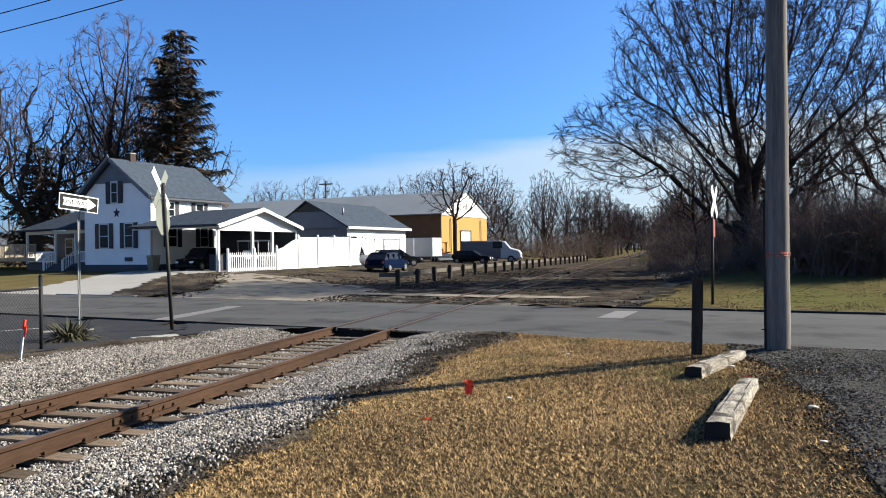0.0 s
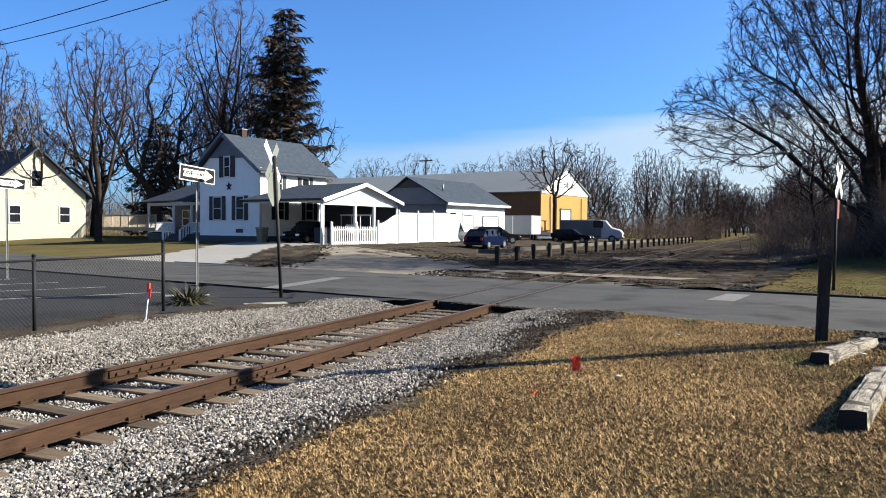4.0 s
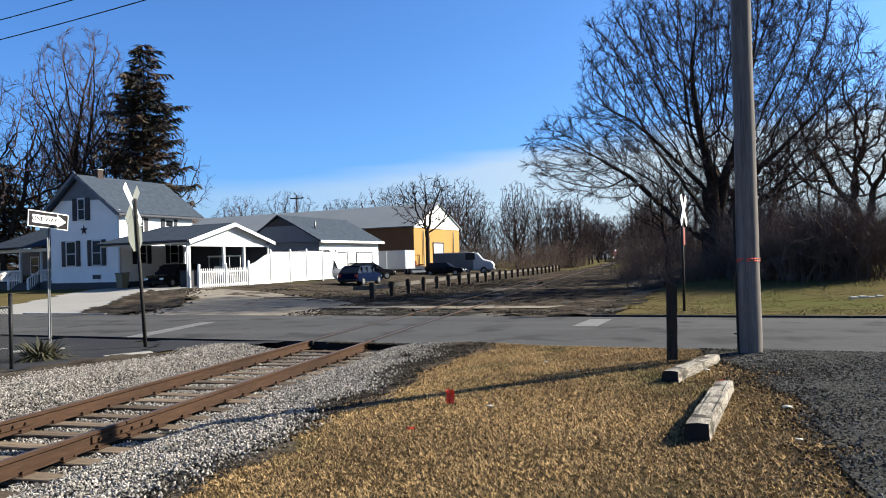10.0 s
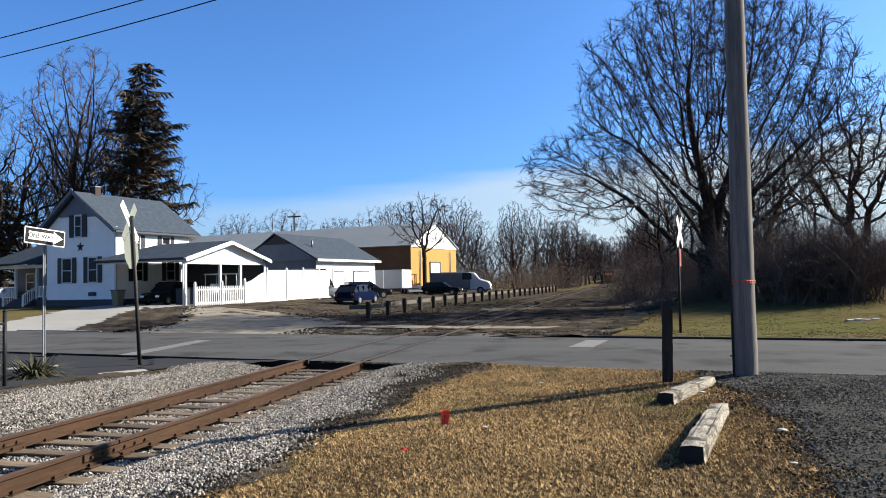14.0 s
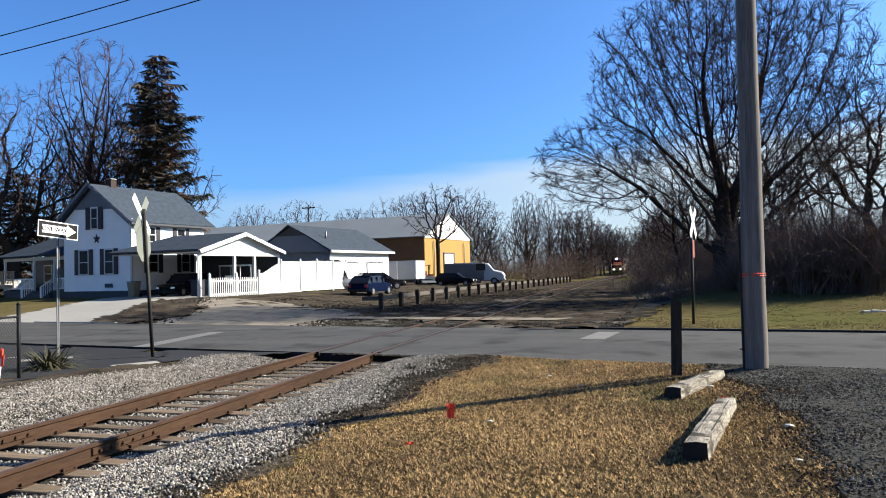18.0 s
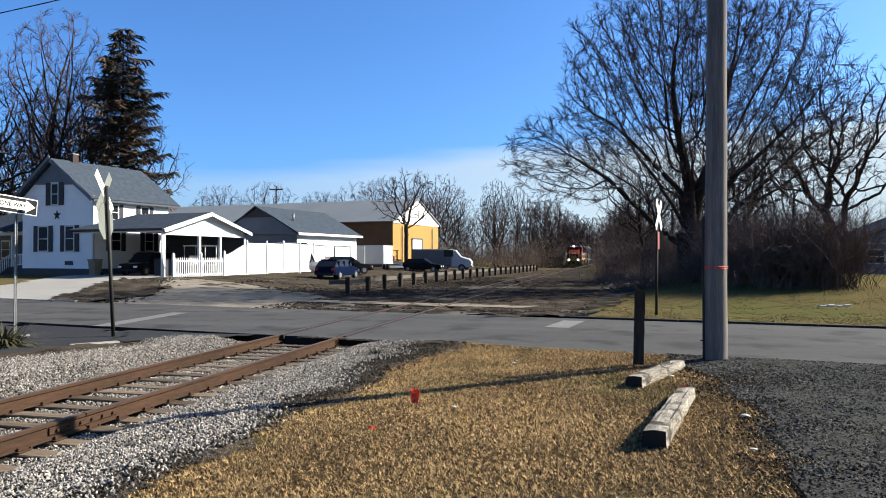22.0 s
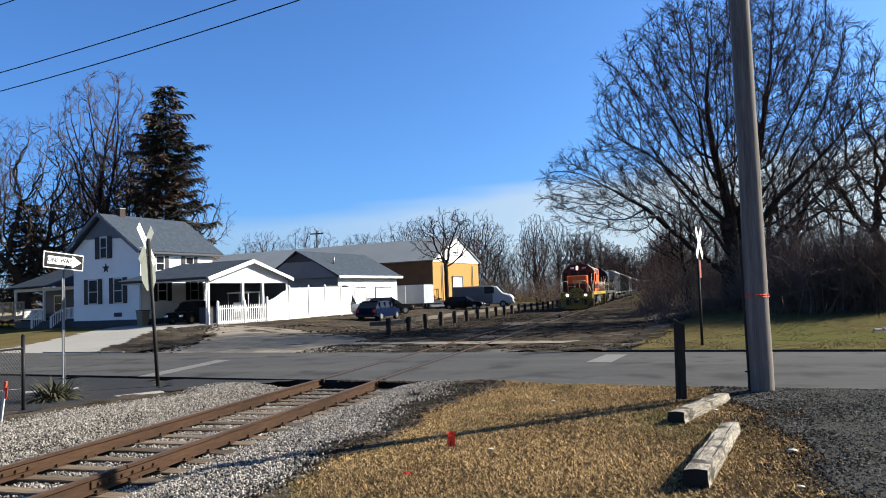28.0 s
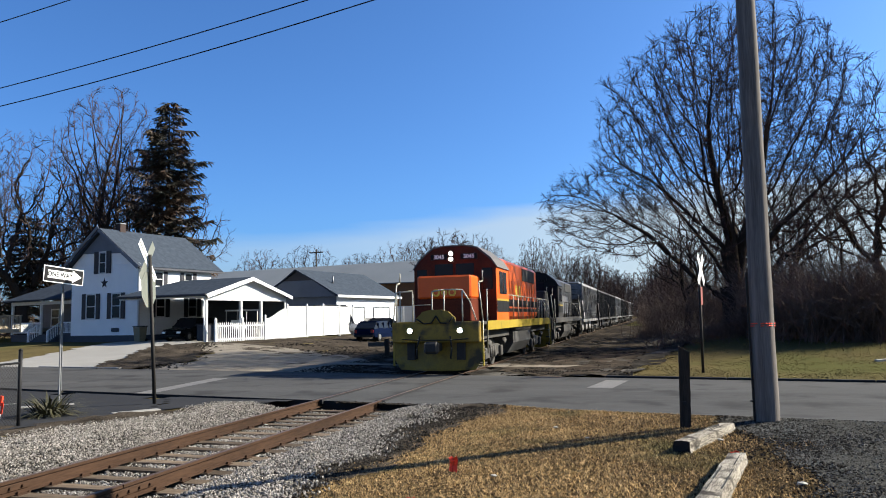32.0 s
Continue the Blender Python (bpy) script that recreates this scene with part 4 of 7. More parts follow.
def crossbuck(x, y, z0, turn, height, lean=0.0, octagon=True, tape=False, label=""):
    s = thing("crossbuck", pose(x, y, z0, lean, 0, turn), label, "railway sign", "railway crossbucks")
    one_tube("post", s, M_DKSTEEL, (0, 0, -0.3), (0, 0, height - 0.35), 0.045, 0.04)
    zc = height - 0.5
    for a in (45, -45):
        bm = bmesh.new()
        box(bm, -0.61, 0.61, -0.004, 0.004, -0.115, 0.115, 0.002, m=pose(0, 0.056 if a > 0 else 0.066, zc, 0, a, 0))
        b = part("blade", bm, M_ALU if octagon and a < 0 else M_SIGNW, s)
        bm = bmesh.new()
        box(bm, -0.61, 0.61, -0.001, 0.001, -0.025, 0.025, 0, m=pose(0, 0.0505 if a > 0 else 0.0725, zc, 0, a, 0))
        part("reflective_strip", bm, M_ALU, b)
    if octagon:
        bm = bmesh.new()
        pts = [(0.42 * math.cos(math.radians(22.5 + 45 * i)) / 0.924, 0.42 * math.sin(math.radians(22.5 + 45 * i)) / 0.924 + zc - 0.68) for i in range(8)]
        prism(bm, pts, 0.006, m=pose(0, 0.052, 0))
        part("octagonal_plate", bm, M_ALU, s, "bare grey back of an octagonal sign")
    if tape:
        one_box("red_plate", s, mat("faded_red_plate", (0.223, 0.0479, 0.0372), rough=0.6), -0.13, 0.13, 0.05, 0.06, height - 1.6, height - 1.05)
    return s


crossbuck(-4.66, 14.86, -0.12, 106.0, 3.9, -2.8, True, False, "white railway crossbuck seen from behind, on a leaning dark post")
crossbuck(8.12, 24.25, -0.12, -105.0, 3.75, -0.5, False, True, "white railway crossbuck with a red plate across the street")


def chain_link():
    f = thing("chain_link_fence", Matrix(), "black chain-link fence beside the parking lot", "fence")
    pts = [(-4.95, 11.3), (-4.5, 8.1), (-4.1, 4.9), (-3.7, 1.7)]
    for i, (x, y) in enumerate(pts):
        z = terrain(x, y)
        hgt = 1.42 if i == 0 else 1.25
        one_tube("fence_post", f, M_BLACK, (x, y, z - 0.2), (x, y, z + hgt), 0.036 if i == 0 else 0.03)
        one_tube("post_cap", f, M_BLACK, (x, y, z + hgt), (x, y, z + hgt + 0.04), 0.042, 0.015)
    for (x0, y0), (x1, y1) in zip(pts, pts[1:]):
        z = -0.1
        one_tube("top_rail", f, M_BLACK, (x0, y0, z + 1.2), (x1, y1, z + 1.2), 0.02)
        verts, faces = [], []
        a, b = Vector((x0, y0, z + 0.08)), Vector((x1, y1, z + 0.08))
        L, e = (b - a).length, (b - a).normalized()
        hh, p = 1.1, 0.075
        nrm = Vector((-e.y, e.x, 0))
        k = -hh
        while k < L:
            for sgn in (1, -1):
                s0, s1 = k, k + hh
                t0, t1 = 0.0, hh
                if s0 < 0:
                    t0 = -s0
                    s0 = 0
                if s1 > L:
                    t1 = hh - (s1 - L)
                    s1 = L
                if s1 > s0:
                    za, zb = (t0, t1) if sgn > 0 else (hh - t0, hh - t1)
                    q0, q1 = a + e * s0 + Vector((0, 0, za)), a + e * s1 + Vector((0, 0, zb))
                    w = 0.0036
                    o = len(verts)
                    up = Vector((0, 0, w))
                    for q in (q0, q1):
                        verts.extend([(q + up)[:], (q - up * 0.6 + nrm * w)[:], (q - up * 0.6 - nrm * w)[:]])
                    faces.extend([(o, o + 1, o + 4, o + 3), (o + 1, o + 2, o + 5, o + 4), (o + 2, o, o + 3, o + 5)])
            k += p
        raw("wire_mesh", verts, faces, M_DKSTEEL, f)


chain_link()


def stake():
    s = thing("survey_stake", pose(-4.26, 10.16, -0.1, 0, 9, 0), "white survey stake with a red top", "stake")
    one_box("shaft", s, M_VINYL, -0.02, 0.02, -0.012, 0.012, -0.1, 0.55)
    one_box("red_top", s, M_RED, -0.022, 0.022, -0.014, 0.014, 0.551, 0.72)
    one_box("ribbon", s, M_RED, 0.02, 0.06, -0.003, 0.003, 0.42, 0.62, label="red plastic ribbon")


stake()
M_YUCCA = mat("dry_sword_leaves", (0.06, 0.055, 0.022), (0.024, 0.024, 0.011), rough=0.8, scale=3, fine=20, bump=0, island=0.5)


def clump(x, y, n, L, w, label, name, material, seed):
    t = thing(name, pose(x, y, terrain(x, y)), label, "plant")
    rng = random.Random(seed)
    verts, faces = [], []
    for _ in range(n):
        a, tilt = rng.uniform(0, 6.283), rng.uniform(0.15, 1.2)
        l = L * rng.uniform(0.6, 1.1)
        d, up = Vector((math.cos(a), math.sin(a), 0)), Vector((0, 0, 1))
        sd = Vector((-d.y, d.x, 0)) * w
        b0 = d * rng.uniform(0, L * 0.35)
        prev = None
        for i in range(5):
            k = i / 4
            q = b0 + d * l * k * math.sin(tilt + 0.5 * k) + up * l * k * math.cos(tilt + 0.7 * k)
            ww = sd * (1 - k) + sd * 0.05
            cur = (len(verts), len(verts) + 1)
            verts.extend([(q - ww)[:], (q + ww)[:]])
            if prev:
                faces.append((prev[0], prev[1], cur[1], cur[0]))
            prev = cur
    raw("leaves", verts, faces, material, t)


clump(-5.65, 12.75, 260, 0.8, 0.028, "dry clump of sword-shaped leaves at the sign post", "leaf_clump", M_YUCCA, 4)


def flag(x, y, hgt=0.1):
    f = thing("marker_flag", pose(x, y, terrain(x, y)), "crumpled orange-red marker flag in the lawn", "flag", "marker flags")
    bm = bmesh.new()
    tube(bm, (0, 0, -0.03), (0.02, 0, hgt + 0.08), 0.002, n=4)
    part("wire", bm, M_DKSTEEL, f)
    rng = random.Random(int(x * 77))
    bm = bmesh.new()
    g = [[bm.verts.new((0.02 + 0.03 * i - 0.05, rng.uniform(-0.03, 0.03), hgt * (0.2 + 0.45 * j) + rng.uniform(-0.02, 0.02))) for i in range(4)] for j in range(4)]
    for j in range(3):
        for i in range(3):
            bm.faces.new((g[j][i], g[j][i + 1], g[j + 1][i + 1], g[j + 1][i]))
    part("cloth", bm, M_RED, f)


flag(4.41, 7.90, 0.118)
flag(4.30, 6.71, 0.027)
flag(7.32, 8.19, 0.039)
M_LITTER = mat("pale_litter", (0.33, 0.319, 0.277), rough=0.8, scale=6, bump=0.1)
for lx, ly, ls in ((7.72, 6.86, 0.039), (4.94, 7.58, 0.031), (7.58, 5.75, 0.023), (5.18, 10.87, 0.035), (7.28, 9.15, 0.036), (-0.1, 11.9, 0.03), (5.72, 9.73, 0.026)):
    bm = bmesh.new()
    bmesh.ops.create_icosphere(bm, subdivisions=1, radius=ls)
    for vv in bm.verts:
        vv.co = Vector((vv.co.x * 1.3, vv.co.y, vv.co.z * 0.4)) + Vector((noise.noise(vv.co * 30), noise.noise(vv.co * 25), 0)) * ls * 0.4
    tagged(obj("pale_stone", bm, M_LITTER), "small pale stone in the grass", "stone", "stones in the grass").matrix_basis = pose(lx, ly, terrain(lx, ly) + 0.04)
for lx, ly in ((3.6, 14.6), (5.25, 12.75)):
    clump(lx, ly, 14, 0.16, 0.008, "small dry weed at the street edge", "weed", M_YUCCA, int(lx * 9))
clump(2.4, 12.85, 130, 0.38, 0.01, "dark flattened weeds beside the ballast", "weed_patch", mat("dark_weeds", (0.0372, 0.0319, 0.0213), rough=0.95, bump=0, island=0.4), 8)


# ---- house ----
def siding(name, parent, x0, x1, z0, z1, y, material, step=0.13, ax="x", label=""):
    """Lapped boards on one wall: along x at y, or along y at x."""
    bm = bmesh.new()
    z = z0
    while z < z1 - 0.01:
        t = min(z + step, z1)
        if ax == "x":
            vs = [bm.verts.new(p) for p in ((x0, y - 0.018, z), (x1, y - 0.018, z), (x1, y, t), (x0, y, t), (x0, y, z), (x1, y, z))]
        else:
            vs = [bm.verts.new(p) for p in ((y + 0.018, x0, z), (y + 0.018, x1, z), (y, x1, t), (y, x0, t), (y, x0, z), (y, x1, z))]
        bm.faces.new((vs[0], vs[1], vs[2], vs[3]))
        bm.faces.new((vs[4], vs[5], vs[1], vs[0]))
        z = t
    return part(name, bm, material, parent, label)


def house_window(parent, m, w, h, shutters=0.0, name="window", sash=True):
    """A window on a wall that faces local -y; m sets its lower middle."""
    wd = new(name)
    wd.parent = parent
    wd.matrix_basis = m
    wd["label"] = "white-framed sash window"
    bm = bmesh.new()
    for a in ((-w / 2 - 0.09, -w / 2, -0.06, 0.03, -0.09, h + 0.11), (w / 2, w / 2 + 0.09, -0.06, 0.03, -0.09, h + 0.11), (-w / 2, w / 2, -0.06, 0.03, h, h + 0.11), (-w / 2, w / 2, -0.08, 0.03, -0.09, 0)):
        box(bm, *a)
    if sash:
        box(bm, -w / 2, w / 2, -0.04, 0.02, h / 2 - 0.03, h / 2 + 0.03)
    part("window_frame", bm, M_VINYL, wd)
    one_box("pane", wd, M_PANE, -w / 2, w / 2, -0.02, -0.01, 0, h)
    if shutters:
        for s in (-1, 1):
            bm = bmesh.new()
            c = s * (w / 2 + 0.11 + shutters / 2)
            box(bm, c - shutters / 2, c + shutters / 2, -0.07, -0.02, -0.08, h + 0.1, 0.01)
            for k in range(12):
                z = 0.0 + (h - 0.02) * k / 12
                box(bm, c - shutters / 2 + 0.05, c + shutters / 2 - 0.05, -0.085, -0.065, z, z + h / 26)
            part("shutter", bm, M_NAVY, wd, "dark louvred shutter")
    return wd


def slab(name, parent, pts, t, material, label=""):
    """A roof plane of thickness t from its four or more upper corners."""
    bm = bmesh.new()
    P = [Vector(p) for p in pts]
    n = (P[1] - P[0]).cross(P[2] - P[0]).normalized()
    if n.z < 0:
        P.reverse()
        n = -n
    up = [bm.verts.new(p) for p in P]
    dn = [bm.verts.new(p - n * t) for p in P]
    bm.faces.new(up)
    bm.faces.new(dn[::-1])
    k = len(P)
    for i in range(k):
        j = (i + 1) % k
        bm.faces.new((up[j], up[i], dn[i], dn[j]))
    bmesh.ops.recalc_face_normals(bm, faces=bm.faces)
    return part(name, bm, material, parent, label)


def wall_box(name, parent, material, x0, x1, y0, y1, z0, z1, gable_axis=None, peak=None, label=""):
    bm = bmesh.new()
    box(bm, x0, x1, y0, y1, z0, z1)
    return part(name, bm, material, parent, label)


def star_mesh(r, d):
    bm = bmesh.new()
    rim = []
    for i in range(10):
        a = math.pi / 2 + i * math.pi / 5
        q = r if i % 2 == 0 else r * 0.42
        rim.append(bm.verts.new((q * math.cos(a), 0, q * math.sin(a))))
    c = bm.verts.new((0, -d, 0))
    for i in range(10):
        bm.faces.new((rim[i], c, rim[(i + 1) % 10]))
    bm.faces.new(rim)
    bmesh.ops.recalc_face_normals(bm, faces=bm.faces)
    return bm


def build_house():
    U0, V0, Z0 = -40.4, 39.0, 0.45
    h = thing("house", street(U0, V0, Z0), "white two-storey gabled farmhouse with dark shutters", "house")
    xl, xr, D = -3.6, 3.65, 7.2          # walls, depth
    ze, zp, xp = 5.75, 8.55, -0.27         # eaves, peak
    one_box("foundation", h, M_FOUND, xl + 0.03, xr - 0.03, 0.03, D, -0.5, 0.55, label="blue-grey painted foundation")
    bm = bmesh.new()
    pts = [(xl, 0.5), (xr, 0.5), (xr, ze), (xp, zp - 0.08), (xl, ze + 0.25)]
    prism(bm, pts, D, m=pose(0, 0.02, 0))
    part("wall", bm, M_WHITE, h, "white lapped siding wall")
    siding("siding", h, xl, xr, 0.5, ze, 0.02, M_WHITE)
    siding("siding", h, 0.02, D, 0.5, ze, xr, M_WHITE, ax="y")
    bm = bmesh.new()
    prism(bm, [(-2.55, 6.72), (2.35, 6.55), (xp, zp - 0.12)], 0.05, m=pose(0, -0.04, 0))
    part("gable_panel", bm, M_GABLE, h, "grey shingled gable triangle")
    ov = 0.35
    k = (zp - ze) / (xr - xp)
    slab("roof_plane", h, [(xp, -ov, zp), (xp, D + 1.0, zp), (xr + ov, D + 1.0, ze - k * ov), (xr + ov, -ov, ze - k * ov)], 0.16, M_SHINGLE)
    k2 = (zp - ze - 0.25) / (xp - xl)
    slab("roof_plane", h, [(xp, -ov, zp), (xp, D + 1.0, zp), (xl - ov, D + 1.0, ze + 0.25 - k2 * ov), (xl - ov, -ov, ze + 0.25 - k2 * ov)], 0.16, M_SHINGLE)
    for a, b in (((xp, zp), (xr + ov, ze - k * ov)), ((xp, zp), (xl - ov, ze + 0.25 - k2 * ov))):
        bm = bmesh.new()
        d = Vector((b[0] - a[0], 0, b[1] - a[1]))
        box(bm, 0, d.length, -0.03, 0.02, -0.27, -0.05, m=Matrix.Translation((a[0], -ov - 0.01, a[1])) @ Vector((1, 0, 0)).rotation_difference(d.normalized()).to_matrix().to_4x4())
        part("bargeboard", bm, M_GABLE, h)
    bm = bmesh.new()
    box(bm, xr + ov - 0.04, xr + ov + 0.1, -ov, D + 1.0, ze - k * ov - 0.2, ze - k * ov - 0.06)
    part("gutter", bm, M_FOUND, h, "dark eaves gutter")
    ch = one_box("chimney", h, M_BRICK, xp - 0.26, xp + 0.2, 1.4, 1.9, zp - 0.5, zp + 0.5)
    one_box("chimney_cap", ch, M_CONC, xp - 0.29, xp + 0.23, 1.37, 1.93, zp + 0.502, zp + 0.57)
    house_window(h, pose(-0.18, 0, 5.2), 0.62, 1.5, 0.5)
    for x, w in ((-1.36, 0.92), (1.35, 0.82)):
        house_window(h, pose(x, 0, 1.8), w, 1.74, 0.42)
    st = part("star", star_mesh(0.42, 0.08), M_NAVY, h, "dark five-pointed barn star")
    st.location = (0.03, -0.01, 4.4)
    for y in (1.8, 4.75):
        house_window(h, pose(xr, y, 4.12, 0, 0, 90), 0.7, 1.0, 0.38)
    house_window(h, pose(xr, 2.0, 1.85, 0, 0, 90), 0.75, 1.4, 0.4)
    house_window(h, pose(xr, 5.2, 1.85, 0, 0, 90), 0.75, 1.4, 0.4)
    bm = bmesh.new()
    box(bm, 0.9, 1.7, -0.07, 0.0, 0.75, 1.05, 0.02)
    part("meter_box", bm, M_FOUND, h)
    one_box("corner_board", h, M_VINYL, xr - 0.12, xr + 0.022, -0.022, 0.12, 0.5, ze)
    # porch
    p = thing("porch", street(U0 - 7.4, V0 + 0.6, Z0), "covered wooden front porch with pale railings", "porch")
    x0, x1, d = -4.4, 3.75, 2.6
    one_box("deck", p, M_FOUND, x0, x1, 0, d, 0.45, 0.6)
    one_box("skirt", p, M_FOUND, x0 + 0.05, x1, 0.06, 0.1, -0.4, 0.45)
    slab("porch_roof", p, [(x0 - 0.4, -0.5, 3.35), (x1 + 0.05, -0.5, 3.45), (x1 + 0.05, d + 1.2, 5.3), (x0 + 1.9, d + 1.2, 5.2)], 0.14, M_SHINGLE)
    one_box("beam", p, M_VINYL, x0, x1, 0.02, 0.2, 3.0, 3.25)
    # plain dark grey wall under the porch roof, unlike the white house walls
    one_box("back_wall", p, mat("dark_porch_wall", (0.0851, 0.0904, 0.106), rough=0.7), x0 + 0.2, x1, d, d + 3.0, 0.1, 3.3)
    one_box("porch_door", p, M_NAVY, 0.2, 1.1, d - 0.06, d - 0.02, 0.6, 2.7)
    house_window(p, pose(2.3, d, 1.3), 0.9, 1.3, 0)
    house_window(p, pose(-2.4, d, 1.3), 0.9, 1.3, 0)
    for x in (x0 + 0.1, x0 + 3.7, x1 - 2.0, x1 - 0.15):
        one_box("porch_post", p, M_VINYL, x - 0.08, x + 0.08, 0.03, 0.19, 0.6, 3.0)
    M_RAIL = M_WHITE
    for a, b in ((x0 + 0.2, x0 + 3.6), (x1 - 1.9, x1 - 0.25)):
        r = bmesh.new()
        box(r, a, b, 0.07, 0.15, 1.5, 1.58)
        box(r, a, b, 0.08, 0.14, 0.72, 0.79)
        n = int((b - a) / 0.14)
        for i in range(n):
            q = a + (b - a) * (i + 0.5) / n
            box(r, q - 0.02, q + 0.02, 0.09, 0.13, 0.79, 1.5)
        part("railing", r, M_RAIL, p)
    for i in range(3):
        one_box("step", p, M_FOUND, -0.6, 1.6, -0.3 * (i + 1), -0.3 * i, -0.2, 0.45 - 0.16 * i)
    for x in (-0.65, 1.65):
        r = bmesh.new()
        box(r, x - 0.05, x + 0.05, -1.05, -0.95, -0.3, 0.9)
        for i in range(6):
            y = -0.9 + i * 0.15
            z = 0.05 + 0.1 * i
            box(r, x - 0.015, x + 0.015, y - 0.015, y + 0.015, z, z + 0.85)
        tube(r, (x, -1.0, 0.9), (x, 0.05, 1.55), 0.04, n=4)
        part("stair_rail", r, M_RAIL, p)


build_house()


def build_carport():
    c = thing("carport", street(-28.6, 37.3, 0.45), "open carport with a white gable and shingled roof", "carport")
    W = -8.0
    z0, zr, D = 3.28, 4.46, 8.2
    ym = D / 2
    ov = 0.35
    k = (zr - z0) / ym
    slab("roof_plane", c, [(ov, -ov, z0 - k * ov), (ov, ym, zr), (W + 1.6, ym, zr), (W - 0.3, -ov, z0 - k * ov)], 0.14, M_SHINGLE)
    slab("roof_plane", c, [(ov, D + ov, z0 - k * ov), (ov, ym, zr), (W + 1.6, ym, zr), (W, D + ov, z0 - k * ov)], 0.14, M_SHINGLE)
    bm = bmesh.new()
    prism(bm, [(0, z0 - 0.28), (D, z0 - 0.28), (D, z0 - 0.1), (ym, zr - 0.14), (0, z0 - 0.1)], 0.1, m=pose(0, 0, 0, 0, 0, 90))
    part("gable_wall", bm, M_WHITE, c, "white lapped gable")
    for s in range(9):
        zz = z0 + 0.0 + s * 0.13
        half = (zr - 0.25 - zz) / k
        if half > 0.3:
            one_box("gable_board", c, M_WHITE, 0.002, 0.016, ym - half, ym + half, zz, zz + 0.11)
    for a, b in (((0 - ov), ym), (D + ov, ym)):
        bm = bmesh.new()
        d = Vector((0, b - a, zr - (z0 - k * ov)))
        box(bm, 0, d.length, -0.03, 0.03, -0.26, 0.0, m=Matrix.Translation((ov + 0.02, a, z0 - k * ov - 0.02)) @ Vector((1, 0, 0)).rotation_difference(d.normalized()).to_matrix().to_4x4() @ pose(0, 0, 0, 0 if b > a else 0, 0, 0))
        part("bargeboard", bm, M_VINYL, c)
    one_box("eaves_beam", c, M_VINYL, W, 0.0, -0.1, 0.08, z0 - 0.32, z0 - 0.06)
    one_box("gutter", c, M_NAVY, W - 0.2, ov, -ov - 0.1, -ov + 0.02, z0 - 0.2, z0 - 0.08)
    one_box("tie_beam", c, M_VINYL, -0.1, 0.08, 0.08, D, z0 - 0.5, z0 - 0.27)
    for y in (0.0, 3.3, 5.4, D - 0.1):
        one_box("post", c, M_VINYL, -0.1, 0.08, y - 0.08, y + 0.1, -0.4, z0 - 0.3)
    one_tube("downpipe", c, M_VINYL, (0.1, -0.25, -0.3), (0.1, -0.25, z0 - 0.2), 0.05)
    one_box("back_wall", c, mat("blue_grey_panel", (0.0456, 0.0502, 0.0593), rough=0.7), W, 0.0, D - 0.2, D - 0.05, 0, z0)
    one_box("ceiling", c, M_WHITE, W, -0.1, 0.08, D - 0.2, z0 - 0.06, z0 - 0.02)
    # stored things in the shade
    t = thing("rubbish_bin", street(-35.4, 38.0, 0.5), "tan wheeled rubbish bin by the house wall", "bin")
    bm = bmesh.new()
    r = bmesh.ops.create_cone(bm, cap_ends=True, segments=4, radius1=0.36, radius2=0.46, depth=1.0)
    bmesh.ops.rotate(bm, verts=bm.verts, matrix=Matrix.Rotation(radians(45), 3, "Z"))
    bmesh.ops.translate(bm, verts=bm.verts, vec=(0, 0, 0.55))
    part("body", bm, mat("tan_plastic", (0.192, 0.16, 0.0958), rough=0.6), t)
    one_box("lid", t, M_BLACK, -0.36, 0.36, -0.38, 0.36, 1.06, 1.12, bevel=0.02)
    for x in (-0.25, 0.25):
        one_tube("wheel", t, M_BLACK, (x - 0.03, 0.32, 0.12), (x + 0.03, 0.32, 0.12), 0.12)


build_carport()


